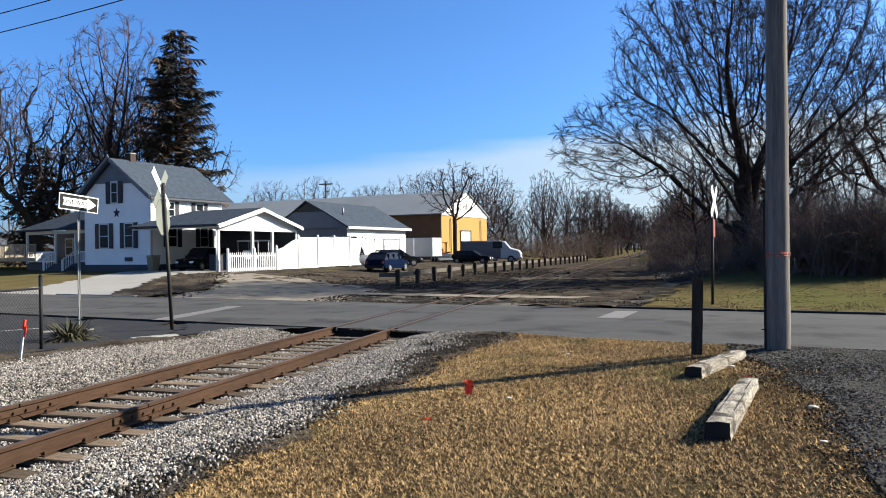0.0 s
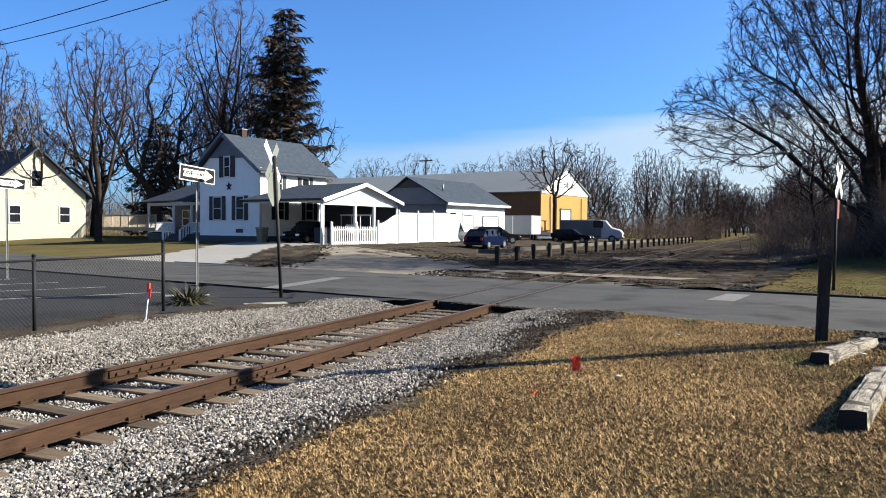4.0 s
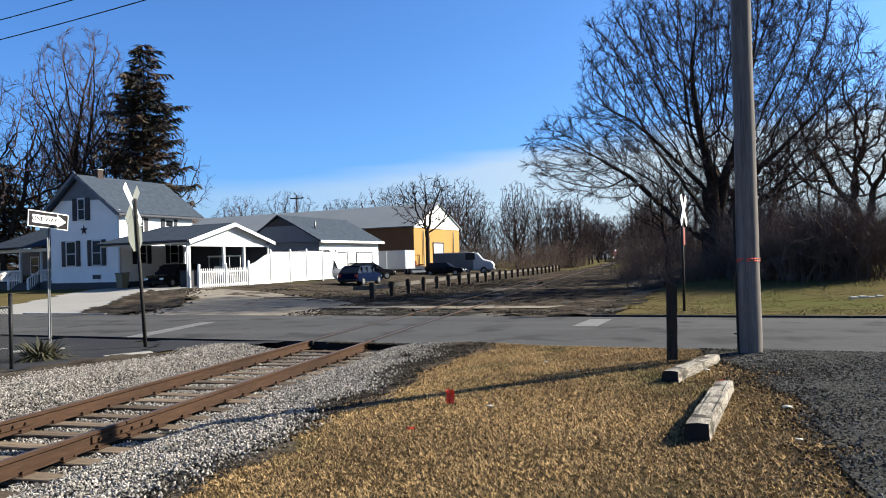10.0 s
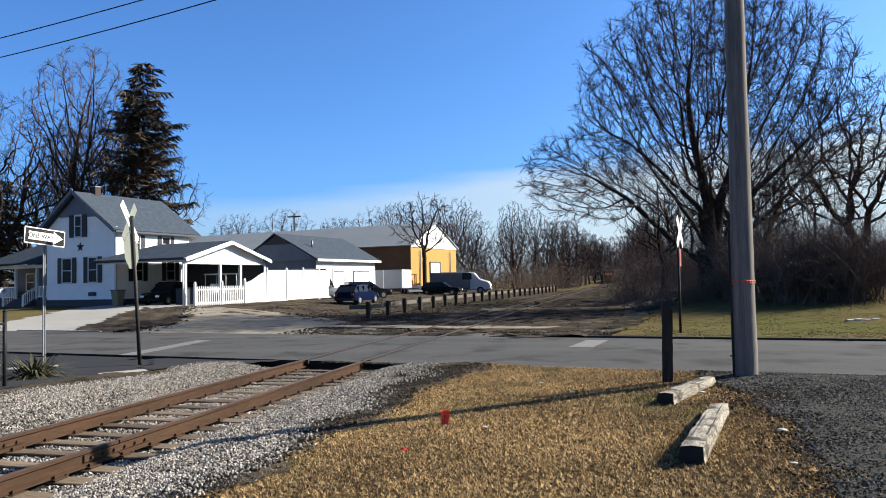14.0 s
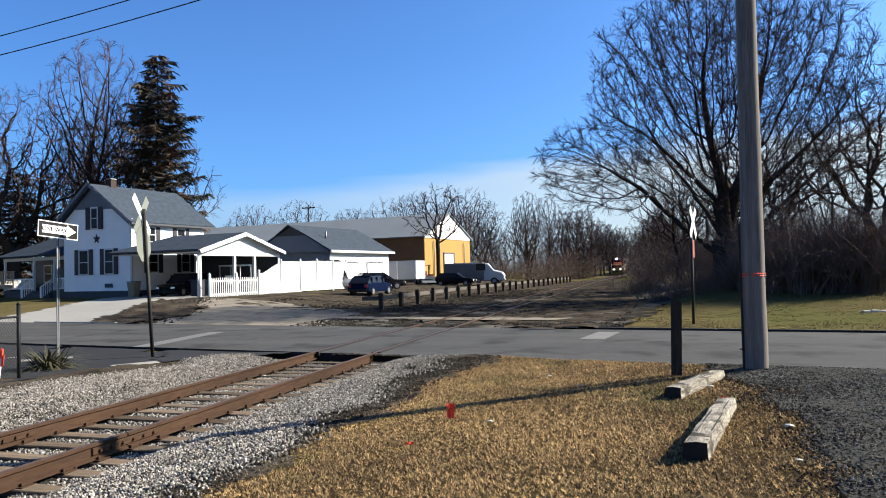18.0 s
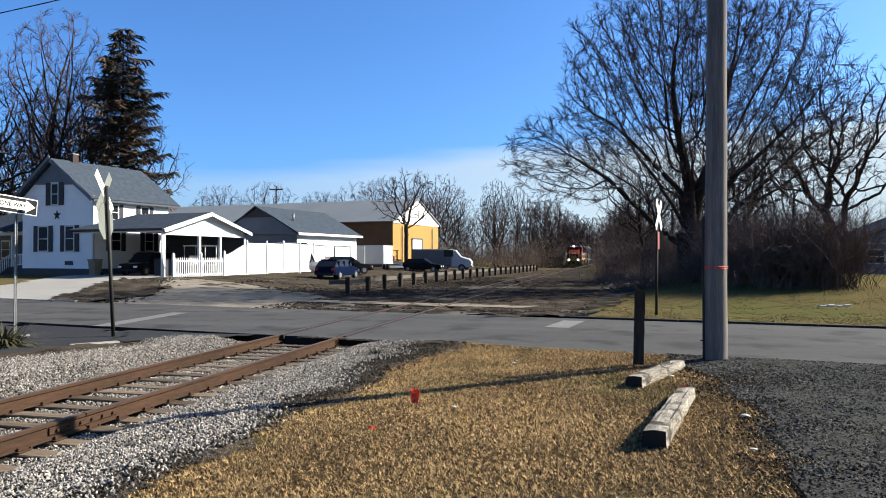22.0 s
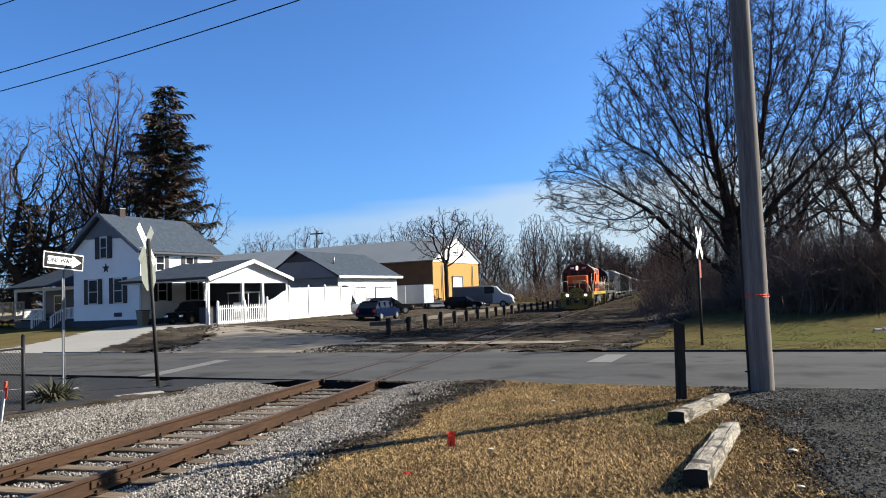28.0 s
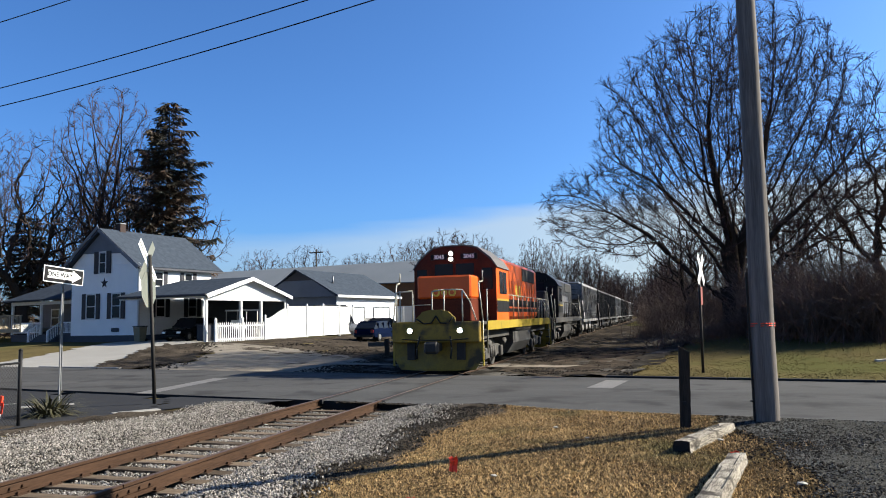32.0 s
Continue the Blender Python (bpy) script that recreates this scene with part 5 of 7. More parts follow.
def board_fence():
    f = thing("vinyl_fence", street(-27.95, 37.5, 0.35), "white vinyl privacy fence with a low picket end", "fence")
    rng = random.Random(2)
    ys = [0.0, 2.55, 4.9, 7.4, 9.8, 11.95, 14.2, 16.25]
    tops = [1.55, 1.6, 1.72, 2.45, 2.42, 2.45, 2.4, 2.38]
    base = [0, 0, 0.03, 0.1, 0.14, 0.15, 0.15, 0.17]
    for y, t, b in zip(ys, tops, base):
        one_box("fence_post", f, M_VINYL, -0.065, 0.065, y - 0.065, y + 0.065, -0.3, b + t + 0.05)
        bm = bmesh.new()
        vs = bmesh.ops.create_cone(bm, cap_ends=True, segments=4, radius1=0.11, radius2=0.0, depth=0.12)["verts"]
        bmesh.ops.rotate(bm, verts=vs, matrix=Matrix.Rotation(radians(45), 3, "Z"))
        bmesh.ops.translate(bm, verts=vs, vec=(0, y, b + t + 0.11))
        part("post_cap", bm, M_VINYL, f)
    for i in range(2):
        a, b = ys[i] + 0.1, ys[i + 1] - 0.1
        n = int((b - a) / 0.185)
        for j in range(n):
            y = a + (b - a) * (j + 0.5) / n
            bm = bmesh.new()
            prism(bm, [(y - 0.042, 0.06), (y + 0.042, 0.06), (y + 0.042, 1.32), (y, 1.42), (y - 0.042, 1.32)], 0.022, m=pose(0.03, 0, 0, 0, 0, 90))
            part("picket", bm, M_VINYL, f)
        for z in (0.25, 1.12):
            one_box("rail", f, M_VINYL, -0.02, 0.02, a - 0.05, b + 0.05, z, z + 0.09)
    for i in range(2, 7):
        a, b = ys[i] + 0.065, ys[i + 1] - 0.065
        n = 15
        for j in range(n):
            y0, y1 = a + (b - a) * j / n, a + (b - a) * (j + 1) / n
            k = (j + 0.5) / n
            tz = tops[i] + (tops[i + 1] - tops[i]) * (smooth(0, 1, k) if i == 2 else k) - 0.14 + (base[i] if i else 0)
            one_box("board", f, M_VINYL, -0.02, 0.02 + rng.uniform(-0.004, 0.004), y0 + 0.004, y1 - 0.004, 0.05 + base[i], tz)
        if i > 2:
            one_box("rail", f, M_VINYL, -0.035, 0.035, a, b, tops[i] - 0.16 + base[i], tops[i] - 0.06 + base[i])
        one_box("rail", f, M_VINYL, -0.035, 0.035, a, b, 0.06 + base[i], 0.2 + base[i])


board_fence()


def build_garage():
    g = thing("garage", street(-30.25, 54.68, 0.5), "low white garage with a grey shingled roof", "garage")
    W, D, ze, zr = -7.97, 10.35, 3.54, 5.86
    M_SIDE = mat("blue_grey_siding", (0.10, 0.118, 0.15), (0.075, 0.09, 0.115), rough=0.7, scale=1.0, bump=0.05)
    one_box("wall", g, M_WHITE, W, 0, 0, D, -0.3, ze)
    siding("siding", g, 0, D, 0.1, ze, 0.0, M_WHITE, ax="y")
    siding("siding", g, W, 0, 0.1, ze - 0.1, -0.004, M_SIDE, label="blue-grey lapped siding")
    ov = 0.45
    xm = W / 2
    zl = ze - 0.12
    sl = (zr - zl) / (-xm + ov)
    hw, yg = 1.77, -0.42
    zg = zr - hw * sl
    slab("roof_plane", g, [(ov, -ov, zl), (ov, D + ov, zl), (xm, D + ov, zr), (xm, yg - 0.3, zr), (xm + hw, yg, zg)], 0.12, M_SHINGLE)
    slab("roof_plane", g, [(W - ov, -ov, zl), (W - ov, D + ov, zl), (xm, D + ov, zr), (xm, yg - 0.3, zr), (xm - hw, yg, zg)], 0.12, M_SHINGLE)
    bm = bmesh.new()
    prism(bm, [(W - 0.1, zl - 0.1), (0.1, zl - 0.1), (xm + hw, zg - 0.06), (xm - hw, zg - 0.06)], 0.3, m=pose(0, -0.31, 0))
    part("front_gable", bm, M_SIDE, g, "blue-grey gable wall")
    bm = bmesh.new()
    prism(bm, [(xm - hw, zg - 0.05), (xm + hw, zg - 0.05), (xm, zr - 0.14)], 0.3, m=pose(0, yg + 0.1, 0))
    # upper gable's shade is painted: near-black in place of the wall's blue-grey
    part("gablet", bm, M_NAVY, g, "small gable coloured dark as if in shade")
    bm = bmesh.new()
    prism(bm, [(W, ze - 0.2), (0, ze - 0.2), (xm, zr - 0.2)], 0.1, m=pose(0, D - 0.12, 0))
    part("rear_gable", bm, M_WHITE, g)
    one_box("fascia", g, M_VINYL, ov - 0.02, ov + 0.06, -ov, D + ov, zl - 0.2, zl + 0.02)
    for y in (3.0, 7.6):
        d = one_box("garage_door", g, M_WHITE, 0.02, 0.06, y - 1.4, y + 1.4, 0.0, 2.3)
        for z in (0.55, 1.1, 1.65):
            one_box("door_joint", d, M_FOUND, 0.061, 0.066, y - 1.38, y + 1.38, z, z + 0.03)
        one_box("door_trim", g, M_FOUND, 0.02, 0.09, y - 1.5, y - 1.42, 0, 2.4)
        one_box("door_trim", g, M_FOUND, 0.02, 0.09, y + 1.42, y + 1.5, 0, 2.4)
        one_box("door_trim", g, M_FOUND, 0.02, 0.09, y - 1.42, y + 1.42, 2.31, 2.4)
    one_tube("vent_pipe", g, M_STEEL, (-1.7, 1.9, 4.4), (-1.7, 1.9, 5.25), 0.09)


build_garage()


def build_warehouse():
    w = thing("warehouse", street(-36.0, 84.4, 0.3), "long ochre block warehouse with a grey metal roof", "warehouse")
    L, D, ze, zr = -72.0, 14.6, 6.35, 9.55
    one_box("wall", w, M_YELLOW, L, 0, 0, D, -0.4, ze - 0.05)
    one_box("side_wall", w, M_OLDWALL, L, -0.12, -0.03, -0.003, -0.4, ze - 0.06, label="weathered brown side wall")
    bm = bmesh.new()
    prism(bm, [(0, ze - 0.4), (D, ze - 0.4), (D, ze), (D / 2, zr - 0.15), (0, ze)], 0.2, m=pose(0.1, 0, 0, 0, 0, 90))
    part("gable", bm, M_WHITE, w, "white panelled gable with worn paint")
    for s in (0, 1):
        y0, y1 = (-0.5, D / 2) if s == 0 else (D + 0.5, D / 2)
        slab("roof_plane", w, [(0.3, y0, ze - 0.2), (L - 0.3, y0, ze - 0.2), (L - 0.3, y1, zr), (0.3, y1, zr)], 0.15, M_METALROOF)
    d = one_box("loading_door", w, M_WHITE, 0.12, 0.18, 5.6, 8.4, 0.3, 3.9)
    one_box("door_frame", d, M_FOUND, 0.1, 0.2, 8.4, 8.8, 0.3, 4.1)
    one_box("door_frame", d, M_FOUND, 0.1, 0.2, 5.5, 8.8, 3.9, 4.1)
    for y in (2.5, 12.2):
        one_box("wall_pipe", w, M_STEEL, 0.1, 0.2, y - 0.06, y + 0.06, 0.2, 5.6)
    for i in range(9):
        bm = bmesh.new()
        box(bm, -0.01 + 0.1, 0.125, i * 1.6 + 0.2, i * 1.6 + 0.24, ze - 0.35, ze + 2.0 - abs(i * 1.6 - 7.3) * 0.42 if abs(i * 1.6 - 7.3) < 6 else ze - 0.2)
        part("gable_batten", bm, M_VINYL, w)


build_warehouse()


def far_house():
    h = thing("cream_house", street(-61.0, 38.9, 0.95, 90), "sunlit cream two-storey house behind bare trees", "house", "")
    W, D, ze, zp = 9.0, 12.0, 3.7, 7.6
    W0 = -9.0
    bm = bmesh.new()
    prism(bm, [(W0, -1), (0, -1), (0, ze), (W0 / 2, zp), (W0, ze)], D)
    part("wall", bm, mat("cream_siding", (0.33, 0.31, 0.24), (0.29, 0.272, 0.21), rough=0.7, scale=0.8, bump=0.05), h)
    k = (zp - ze) / (W / 2)
    slab("roof_plane", h, [(W0 / 2, -0.5, zp + 0.15), (W0 / 2, D + 0.5, zp + 0.15), (0.6, D + 0.5, ze - 0.6 * k + 0.15), (0.6, -0.5, ze - 0.6 * k + 0.15)], 0.15, M_SHINGLE)
    slab("roof_plane", h, [(W0 / 2, -0.5, zp + 0.15), (W0 / 2, D + 0.5, zp + 0.15), (W0 - 0.6, D + 0.5, ze - 0.6 * k + 0.15), (W0 - 0.6, -0.5, ze - 0.6 * k + 0.15)], 0.15, M_SHINGLE)
    for x, z in ((-6.4, 1.0), (-2.0, 1.0), (-4.5, 4.2)):
        house_window(h, pose(x, 0, z), 0.9, 1.4)
    dk = thing("wooden_deck", street(-60.5, 39.6, 0.9), "pale wooden deck with railings beside the house", "deck")
    M_DECK = mat("pale_deck_wood", (0.293, 0.25, 0.181), (0.223, 0.186, 0.133), rough=0.8, scale=3)
    one_box("platform", dk, M_DECK, 0, 9.5, 0, 4, 0.35, 0.65)
    for i in range(8):
        one_box("rail_post", dk, M_DECK, i * 1.35, i * 1.35 + 0.1, 0, 0.1, 0.65, 1.7)
    one_box("hand_rail", dk, M_DECK, 0, 9.6, -0.02, 0.12, 1.7, 1.78)
    bm = bmesh.new()
    for i in range(60):
        box(bm, i * 0.16, i * 0.16 + 0.04, 0.03, 0.07, 0.7, 1.7)
    part("balusters", bm, M_DECK, dk)


far_house()


def grey_house():
    h = thing("grey_house", pose(23.4, 58.0, 0.5), "low grey-blue house behind the leafless brush", "house")
    W, D, ze, zp = 11.0, 7.0, 2.25, 4.6
    bm = bmesh.new()
    prism(bm, [(0, -0.6), (W, -0.6), (W, ze), (W / 2, zp - 0.1), (0, ze)], D)
    part("wall", bm, mat("grey_blue_siding", (0.16, 0.18, 0.22), (0.12, 0.14, 0.17), rough=0.7, scale=0.8, bump=0.05), h)
    k = (zp - ze) / (W / 2)
    for s in (-1, 1):
        x1 = W / 2 + s * (W / 2 + 0.5)
        slab("roof_plane", h, [(W / 2, -0.5, zp), (W / 2, D + 0.5, zp), (x1, D + 0.5, ze - 0.5 * k), (x1, -0.5, ze - 0.5 * k)], 0.14, M_SHINGLE)
    one_box("eaves_board", h, M_VINYL, -0.2, W + 0.2, -0.12, -0.01, ze - 0.02, ze + 0.1, label="white eaves board")
    for x in (2.2, 5.5, 8.6):
        house_window(h, pose(x, 0, 0.9), 1.1, 0.9)


grey_house()
st_ = thing("pale_stone_row", pose(13.8, 27.6, terrain(13.8, 27.6), 0, 0, 18), "row of pale flat stones at the lawn's edge", "stones")
for i_ in range(4):
    one_box("stone", st_, M_LITTER, i_ * 0.3, i_ * 0.3 + 0.26, -0.08, 0.08, -0.02, 0.07 + 0.02 * (i_ % 2), bevel=0.02)


# ---- guard rail ----
def guard_rail():
    g = thing("guard_rail", Matrix(), "low dark timber post-and-rail barrier beside the track", "barrier")
    pts = []
    y = 35.2
    while y < 104:
        x = -6.3 + (y - 35.2) * 0.04 + max(0, y - 70) * 0.02
        pts.append((x, y, terrain(x, y) - 0.04))
        y += 2.85
    rng = random.Random(9)
    for x, y, z in pts:
        bm = bmesh.new()
        box(bm, -0.11, 0.11, -0.11, 0.11, -0.3, 0.92 + rng.uniform(-0.05, 0.05), 0.02, m=pose(x, y, z, rng.uniform(-2, 2), rng.uniform(-2, 2), rng.uniform(-8, 8)))
        part("post", bm, M_POSTW, g)
    for (x0, y0, z0), (x1, y1, z1) in zip(pts, pts[1:]):
        bm = bmesh.new()
        d = Vector((x1 - x0, y1 - y0, z1 - z0))
        box(bm, 0, d.length + 0.1, -0.05, 0.05, -0.12, 0.1, 0.01, m=pose(x0 - 0.18, y0, z0 + 0.66, 0, 0, math.degrees(math.atan2(d.y, d.x))))
        part("plank", bm, M_GREYWOOD, g)
    bm = bmesh.new()
    box(bm, -0.9, 0.1, -0.05, 0.05, 0.54, 0.76, 0.01, m=pose(pts[0][0] - 0.1, pts[0][1] + 0.05, pts[0][2], 0, 0, 20))
    part("plank", bm, M_GREYWOOD, g)


guard_rail()


# ---- vehicles in the yard ----
def wheel_on(parent, x, y, r, w=0.22, name="wheel"):
    wl = one_tube(name, parent, M_BLACK, (x - w / 2, y, r), (x + w / 2, y, r), r, n=18)
    one_tube("rim", wl, M_STEEL, (x - w / 2 - 0.01, y, r), (x + w / 2 + 0.01, y, r), r * 0.58, n=14)


def loft(bm, sections, mi=0):
    """Rings of equal count joined, ends closed."""
    rings = [[bm.verts.new(p) for p in s] for s in sections]
    n = len(rings[0])
    for a, b in zip(rings, rings[1:]):
        for i in range(n):
            f = bm.faces.new((a[i], a[(i + 1) % n], b[(i + 1) % n], b[i]))
            f.material_index = mi
    bm.faces.new(rings[0][::-1])
    bm.faces.new(rings[-1])
    bmesh.ops.recalc_face_normals(bm, faces=bm.faces)


def body_section(y, w, z0, z1, tuck=0.0):
    return [(-w, y, z0 + 0.05), (-w - 0.02, y, (z0 + z1) / 2), (-w + 0.04 + tuck, y, z1), (w - 0.04 - tuck, y, z1), (w + 0.02, y, (z0 + z1) / 2), (w, y, z0 + 0.05)]


def car(u, v, z, turn, paint, label, length=4.5, roof=1.5, kind="hatch"):
    c = thing("car", street(u, v, z, turn), label, "car", "parked cars")
    L = length / 2
    bm = bmesh.new()
    belt = 0.92
    loft(bm, [body_section(-L, 0.72, 0.42, 0.70), body_section(-L + 0.25, 0.84, 0.25, 0.82), body_section(-L + 1.3, 0.88, 0.22, belt), body_section(L - 0.9, 0.88, 0.22, belt + 0.03), body_section(L - 0.12, 0.84, 0.28, belt - 0.05), body_section(L, 0.76, 0.4, 0.78)])
    part("body", bm, paint, c)
    bm = bmesh.new()
    y0, y1, y2, y3 = (-L + 1.15, -L + 1.9, L - 0.75, L - 0.15) if kind == "hatch" else (-L + 1.2, -L + 1.9, L - 0.2, L - 0.05)
    sec = lambda y, w, t, top: [(-w, y, belt - 0.02), (-w + t, y, top), (w - t, y, top), (w, y, belt - 0.02)]
    loft(bm, [sec(y0, 0.82, 0.02, belt + 0.02), sec(y1, 0.84, 0.14, roof - 0.04), sec((y1 + y2) / 2, 0.85, 0.15, roof), sec(y2, 0.84, 0.15, roof - 0.05), sec(y3, 0.8, 0.03, belt + 0.04)])
    part("glasshouse", bm, M_PANE, c, "dark tinted windows")
    bm = bmesh.new()
    box(bm, -0.69, 0.69, y1 + 0.02, y2, roof - 0.045, roof + 0.012, 0.02)
    part("roof", bm, paint, c)
    for s in (-1, 1):
        for y in (y1 - 0.05, (y1 + y2) / 2, y2 - 0.02):
            one_box("pillar", c, paint, s * 0.79 - 0.05, s * 0.79 + 0.05, y - 0.04, y + 0.04, belt, roof - 0.1)
        for y in (-L + 0.85, L - 0.85):
            wheel_on(c, s * 0.78, y, 0.32)
        one_box("headlight", c, M_SIGNW, s * 0.6 - 0.14, s * 0.6 + 0.14, -L - 0.01, -L + 0.12, 0.55, 0.68)
        one_box("tail_light", c, M_TAIL, s * 0.66 - 0.1, s * 0.66 + 0.1, L - 0.1, L + 0.015, 0.62, 0.85)
        one_box("mirror", c, paint, s * 0.95 - 0.09, s * 0.95 + 0.09, y1 - 0.35, y1 - 0.27, 0.95, 1.08)
    one_box("bumper", c, M_BLACK, -0.75, 0.75, -L - 0.04, -L + 0.1, 0.3, 0.45, bevel=0.02)
    one_box("bumper", c, M_BLACK, -0.75, 0.75, L - 0.08, L + 0.05, 0.32, 0.5, bevel=0.02)
    return c


M_TAIL = mat("red_lens", (0.186, 0.00798, 0.00638), rough=0.25, bump=0)
M_BLUECAR = mat("dark_blue_paint", (0.0042, 0.0078, 0.024), (0.0034, 0.0063, 0.019), rough=0.5, bump=0, spec=0.0)
M_BLACKCAR = mat("black_car_paint", (0.00456, 0.00456, 0.00532), rough=0.3, bump=0, spec=0.05)
M_GREYCAR = mat("silver_grey_paint", (0.16, 0.165, 0.176), rough=0.3, metal=0.4, bump=0)


def box_trailer(u, v, z, turn):
    t = thing("box_trailer", street(u, v, z, turn), "pale enclosed cargo trailer in the yard", "trailer")
    M_T = mat("pale_blue_grey_panel", (0.266, 0.282, 0.309), (0.223, 0.239, 0.266), rough=0.5, scale=0.8, bump=0.03)
    one_box("body", t, M_T, -1.15, 1.15, -3.4, 3.4, 0.55, 2.55, bevel=0.04)
    for y in (-3.38, -1.2, 1.1, 3.38):
        for s in (-1, 1):
            one_box("post_trim", t, M_SIGNW, s * 1.16 - 0.02, s * 1.16 + 0.02, y - 0.04, y + 0.04, 0.6, 2.5)
    one_box("side_door", t, M_SIGNW, 1.155, 1.18, -1.0, -0.2, 0.7, 2.3)
    for y in (0.1, 0.95):
        for s in (-1, 1):
            wheel_on(t, s * 1.1, y, 0.34)
    one_box("fender", t, M_BLACK, 1.1, 1.3, -0.4, 1.45, 0.72, 0.8)
    one_tube("tongue", t, M_BLACK, (0, -3.4, 0.5), (0, -4.8, 0.48), 0.05)


def step_van(u, v, z, turn):
    t = thing("step_van", street(u, v, z, turn), "old grey step van with a pale cab", "van")
    M_V = mat("grey_van_panel", (0.088, 0.092, 0.10), (0.068, 0.072, 0.08), rough=0.5, scale=0.7, bump=0.03)
    M_C = mat("pale_cab_paint", (0.33, 0.34, 0.351), (0.277, 0.287, 0.298), rough=0.4, scale=0.8, bump=0)
    one_box("cargo_body", t, M_V, -1.1, 1.1, -2.5, 2.2, 0.6, 2.6, bevel=0.12)
    bm = bmesh.new()
    sec = lambda y, w, z1: [(-w, y, 0.55), (-w, y, z1 - 0.1), (-w + 0.12, y, z1), (w - 0.12, y, z1), (w, y, z1 - 0.1), (w, y, 0.55)]
    loft(bm, [sec(2.21, 1.08, 2.55), sec(2.7, 1.06, 2.5), sec(3.4, 1.0, 1.7), sec(4.3, 0.92, 1.45), sec(4.5, 0.88, 1.2)])
    part("cab", bm, M_C, t)
    one_box("side_window", t, M_PANE, 1.06, 1.13, 1.3, 2.4, 1.7, 2.5)
    bm = bmesh.new()
    box(bm, -0.85, 0.85, -0.02, 0.02, -0.55, 0.5, m=pose(0, 3.1, 2.15, 38, 0, 0))
    part("windscreen", bm, M_PANE, t)
    for y in (-1.5, 3.4):
        for s in (-1, 1):
            wheel_on(t, s * 0.98, y, 0.42)
    for s in (-1, 1):
        one_tube("headlight", t, M_SIGNW, (s * 0.65, 4.4, 1.0), (s * 0.65, 4.56, 1.0), 0.12)
    one_box("bumper", t, M_STEEL, -0.95, 0.95, 4.5, 4.62, 0.5, 0.68)


def scrap_loader(u, v, z, turn):
    t = thing("orange_loader", street(u, v, z, turn), "small rusty orange loader parked in the yard", "machine")
    M_O = mat("faded_orange", (0.274, 0.079, 0.0243), (0.17, 0.0517, 0.0182), rough=0.7, scale=2)
    one_box("chassis", t, M_O, -0.6, 0.6, -1.2, 1.1, 0.45, 1.05, bevel=0.05)
    one_box("engine_hood", t, M_O, -0.45, 0.45, 0.1, 1.2, 1.05, 1.5, bevel=0.08)
    for s in (-1, 1):
        for y in (-0.3, -0.95):
            one_box("roll_bar", t, M_BLACK, s * 0.5 - 0.04, s * 0.5 + 0.04, y - 0.04, y + 0.04, 1.05, 2.1)
        for y in (-0.8, 0.8):
            wheel_on(t, s * 0.72, y, 0.4)
        one_box("arm", t, M_O, s * 0.62 - 0.06, s * 0.62 + 0.06, -2.1, 0.4, 0.95, 1.12)
    one_box("canopy", t, M_O, -0.6, 0.6, -1.1, -0.15, 2.1, 2.18)
    bm = bmesh.new()
    prism(bm, [(-2.9, 0.2), (-2.1, 0.2), (-2.1, 0.9), (-2.2, 0.9), (-2.25, 0.4), (-2.85, 0.3)], 1.5, m=pose(0.75, 0, 0, 0, 0, 90))
    part("bucket", bm, M_STEEL, t)


def on_yard(u, v):
    return terrain(*xy(u, v)) + 0.02


car(-22.3, 48.4, on_yard(-22.3, 48.4), 186, M_BLUECAR, "dark blue hatchback parked by the white fence", 4.5, 1.45)
car(-29.0, 53.0, 0.5, 150, M_GREYCAR, "grey van with a black roof behind the fence", 4.8, 2.5, "suv")
car(-26.4, 56.4, on_yard(-26.4, 56.4), 140, M_BLACKCAR, "black car beside the garage", 4.6, 1.5)
box_trailer(-32.7, 70.0, on_yard(-32.7, 70.0), 93)
step_van(-28.3, 80.0, on_yard(-28.3, 80.0), -74)
car(-27.6, 75.2, on_yard(-27.6, 75.2), 100, M_BLACKCAR, "dark old pickup parked before the van", 4.6, 1.45)
scrap_loader(-31.2, 74.6, on_yard(-31.2, 74.6), 40)
car(-29.6, 90.0, on_yard(-29.6, 90.0), -60, M_GREYCAR, "silver car far back in the yard", 4.4, 1.45)
car(-33.2, 40.6, 0.5, 10, M_BLACKCAR, "black car in the shade of the carport", 4.6, 1.6, "suv")


def golf_cart(u, v, z, turn):
    t = thing("golf_cart", street(u, v, z, turn), "white-roofed golf cart under the carport", "golf cart")
    one_box("body", t, M_BLACK, -0.6, 0.6, -1.1, 1.1, 0.25, 0.75, bevel=0.08)
    one_box("canopy", t, M_VINYL, -0.65, 0.65, -1.0, 1.1, 2.05, 2.15, bevel=0.03)
    one_box("seat", t, M_VINYL, -0.55, 0.55, 0.1, 0.5, 0.75, 0.95, bevel=0.05)
    one_box("seat_back", t, M_VINYL, -0.55, 0.55, 0.5, 0.6, 0.95, 1.4, bevel=0.03)
    for x in (-0.58, 0.58):
        for y in (-0.9, 1.0):
            one_tube("canopy_post", t, M_VINYL, (x, y, 0.7), (x, y, 2.06), 0.025)
            wheel_on(t, x, y * 0.85, 0.24, 0.16)


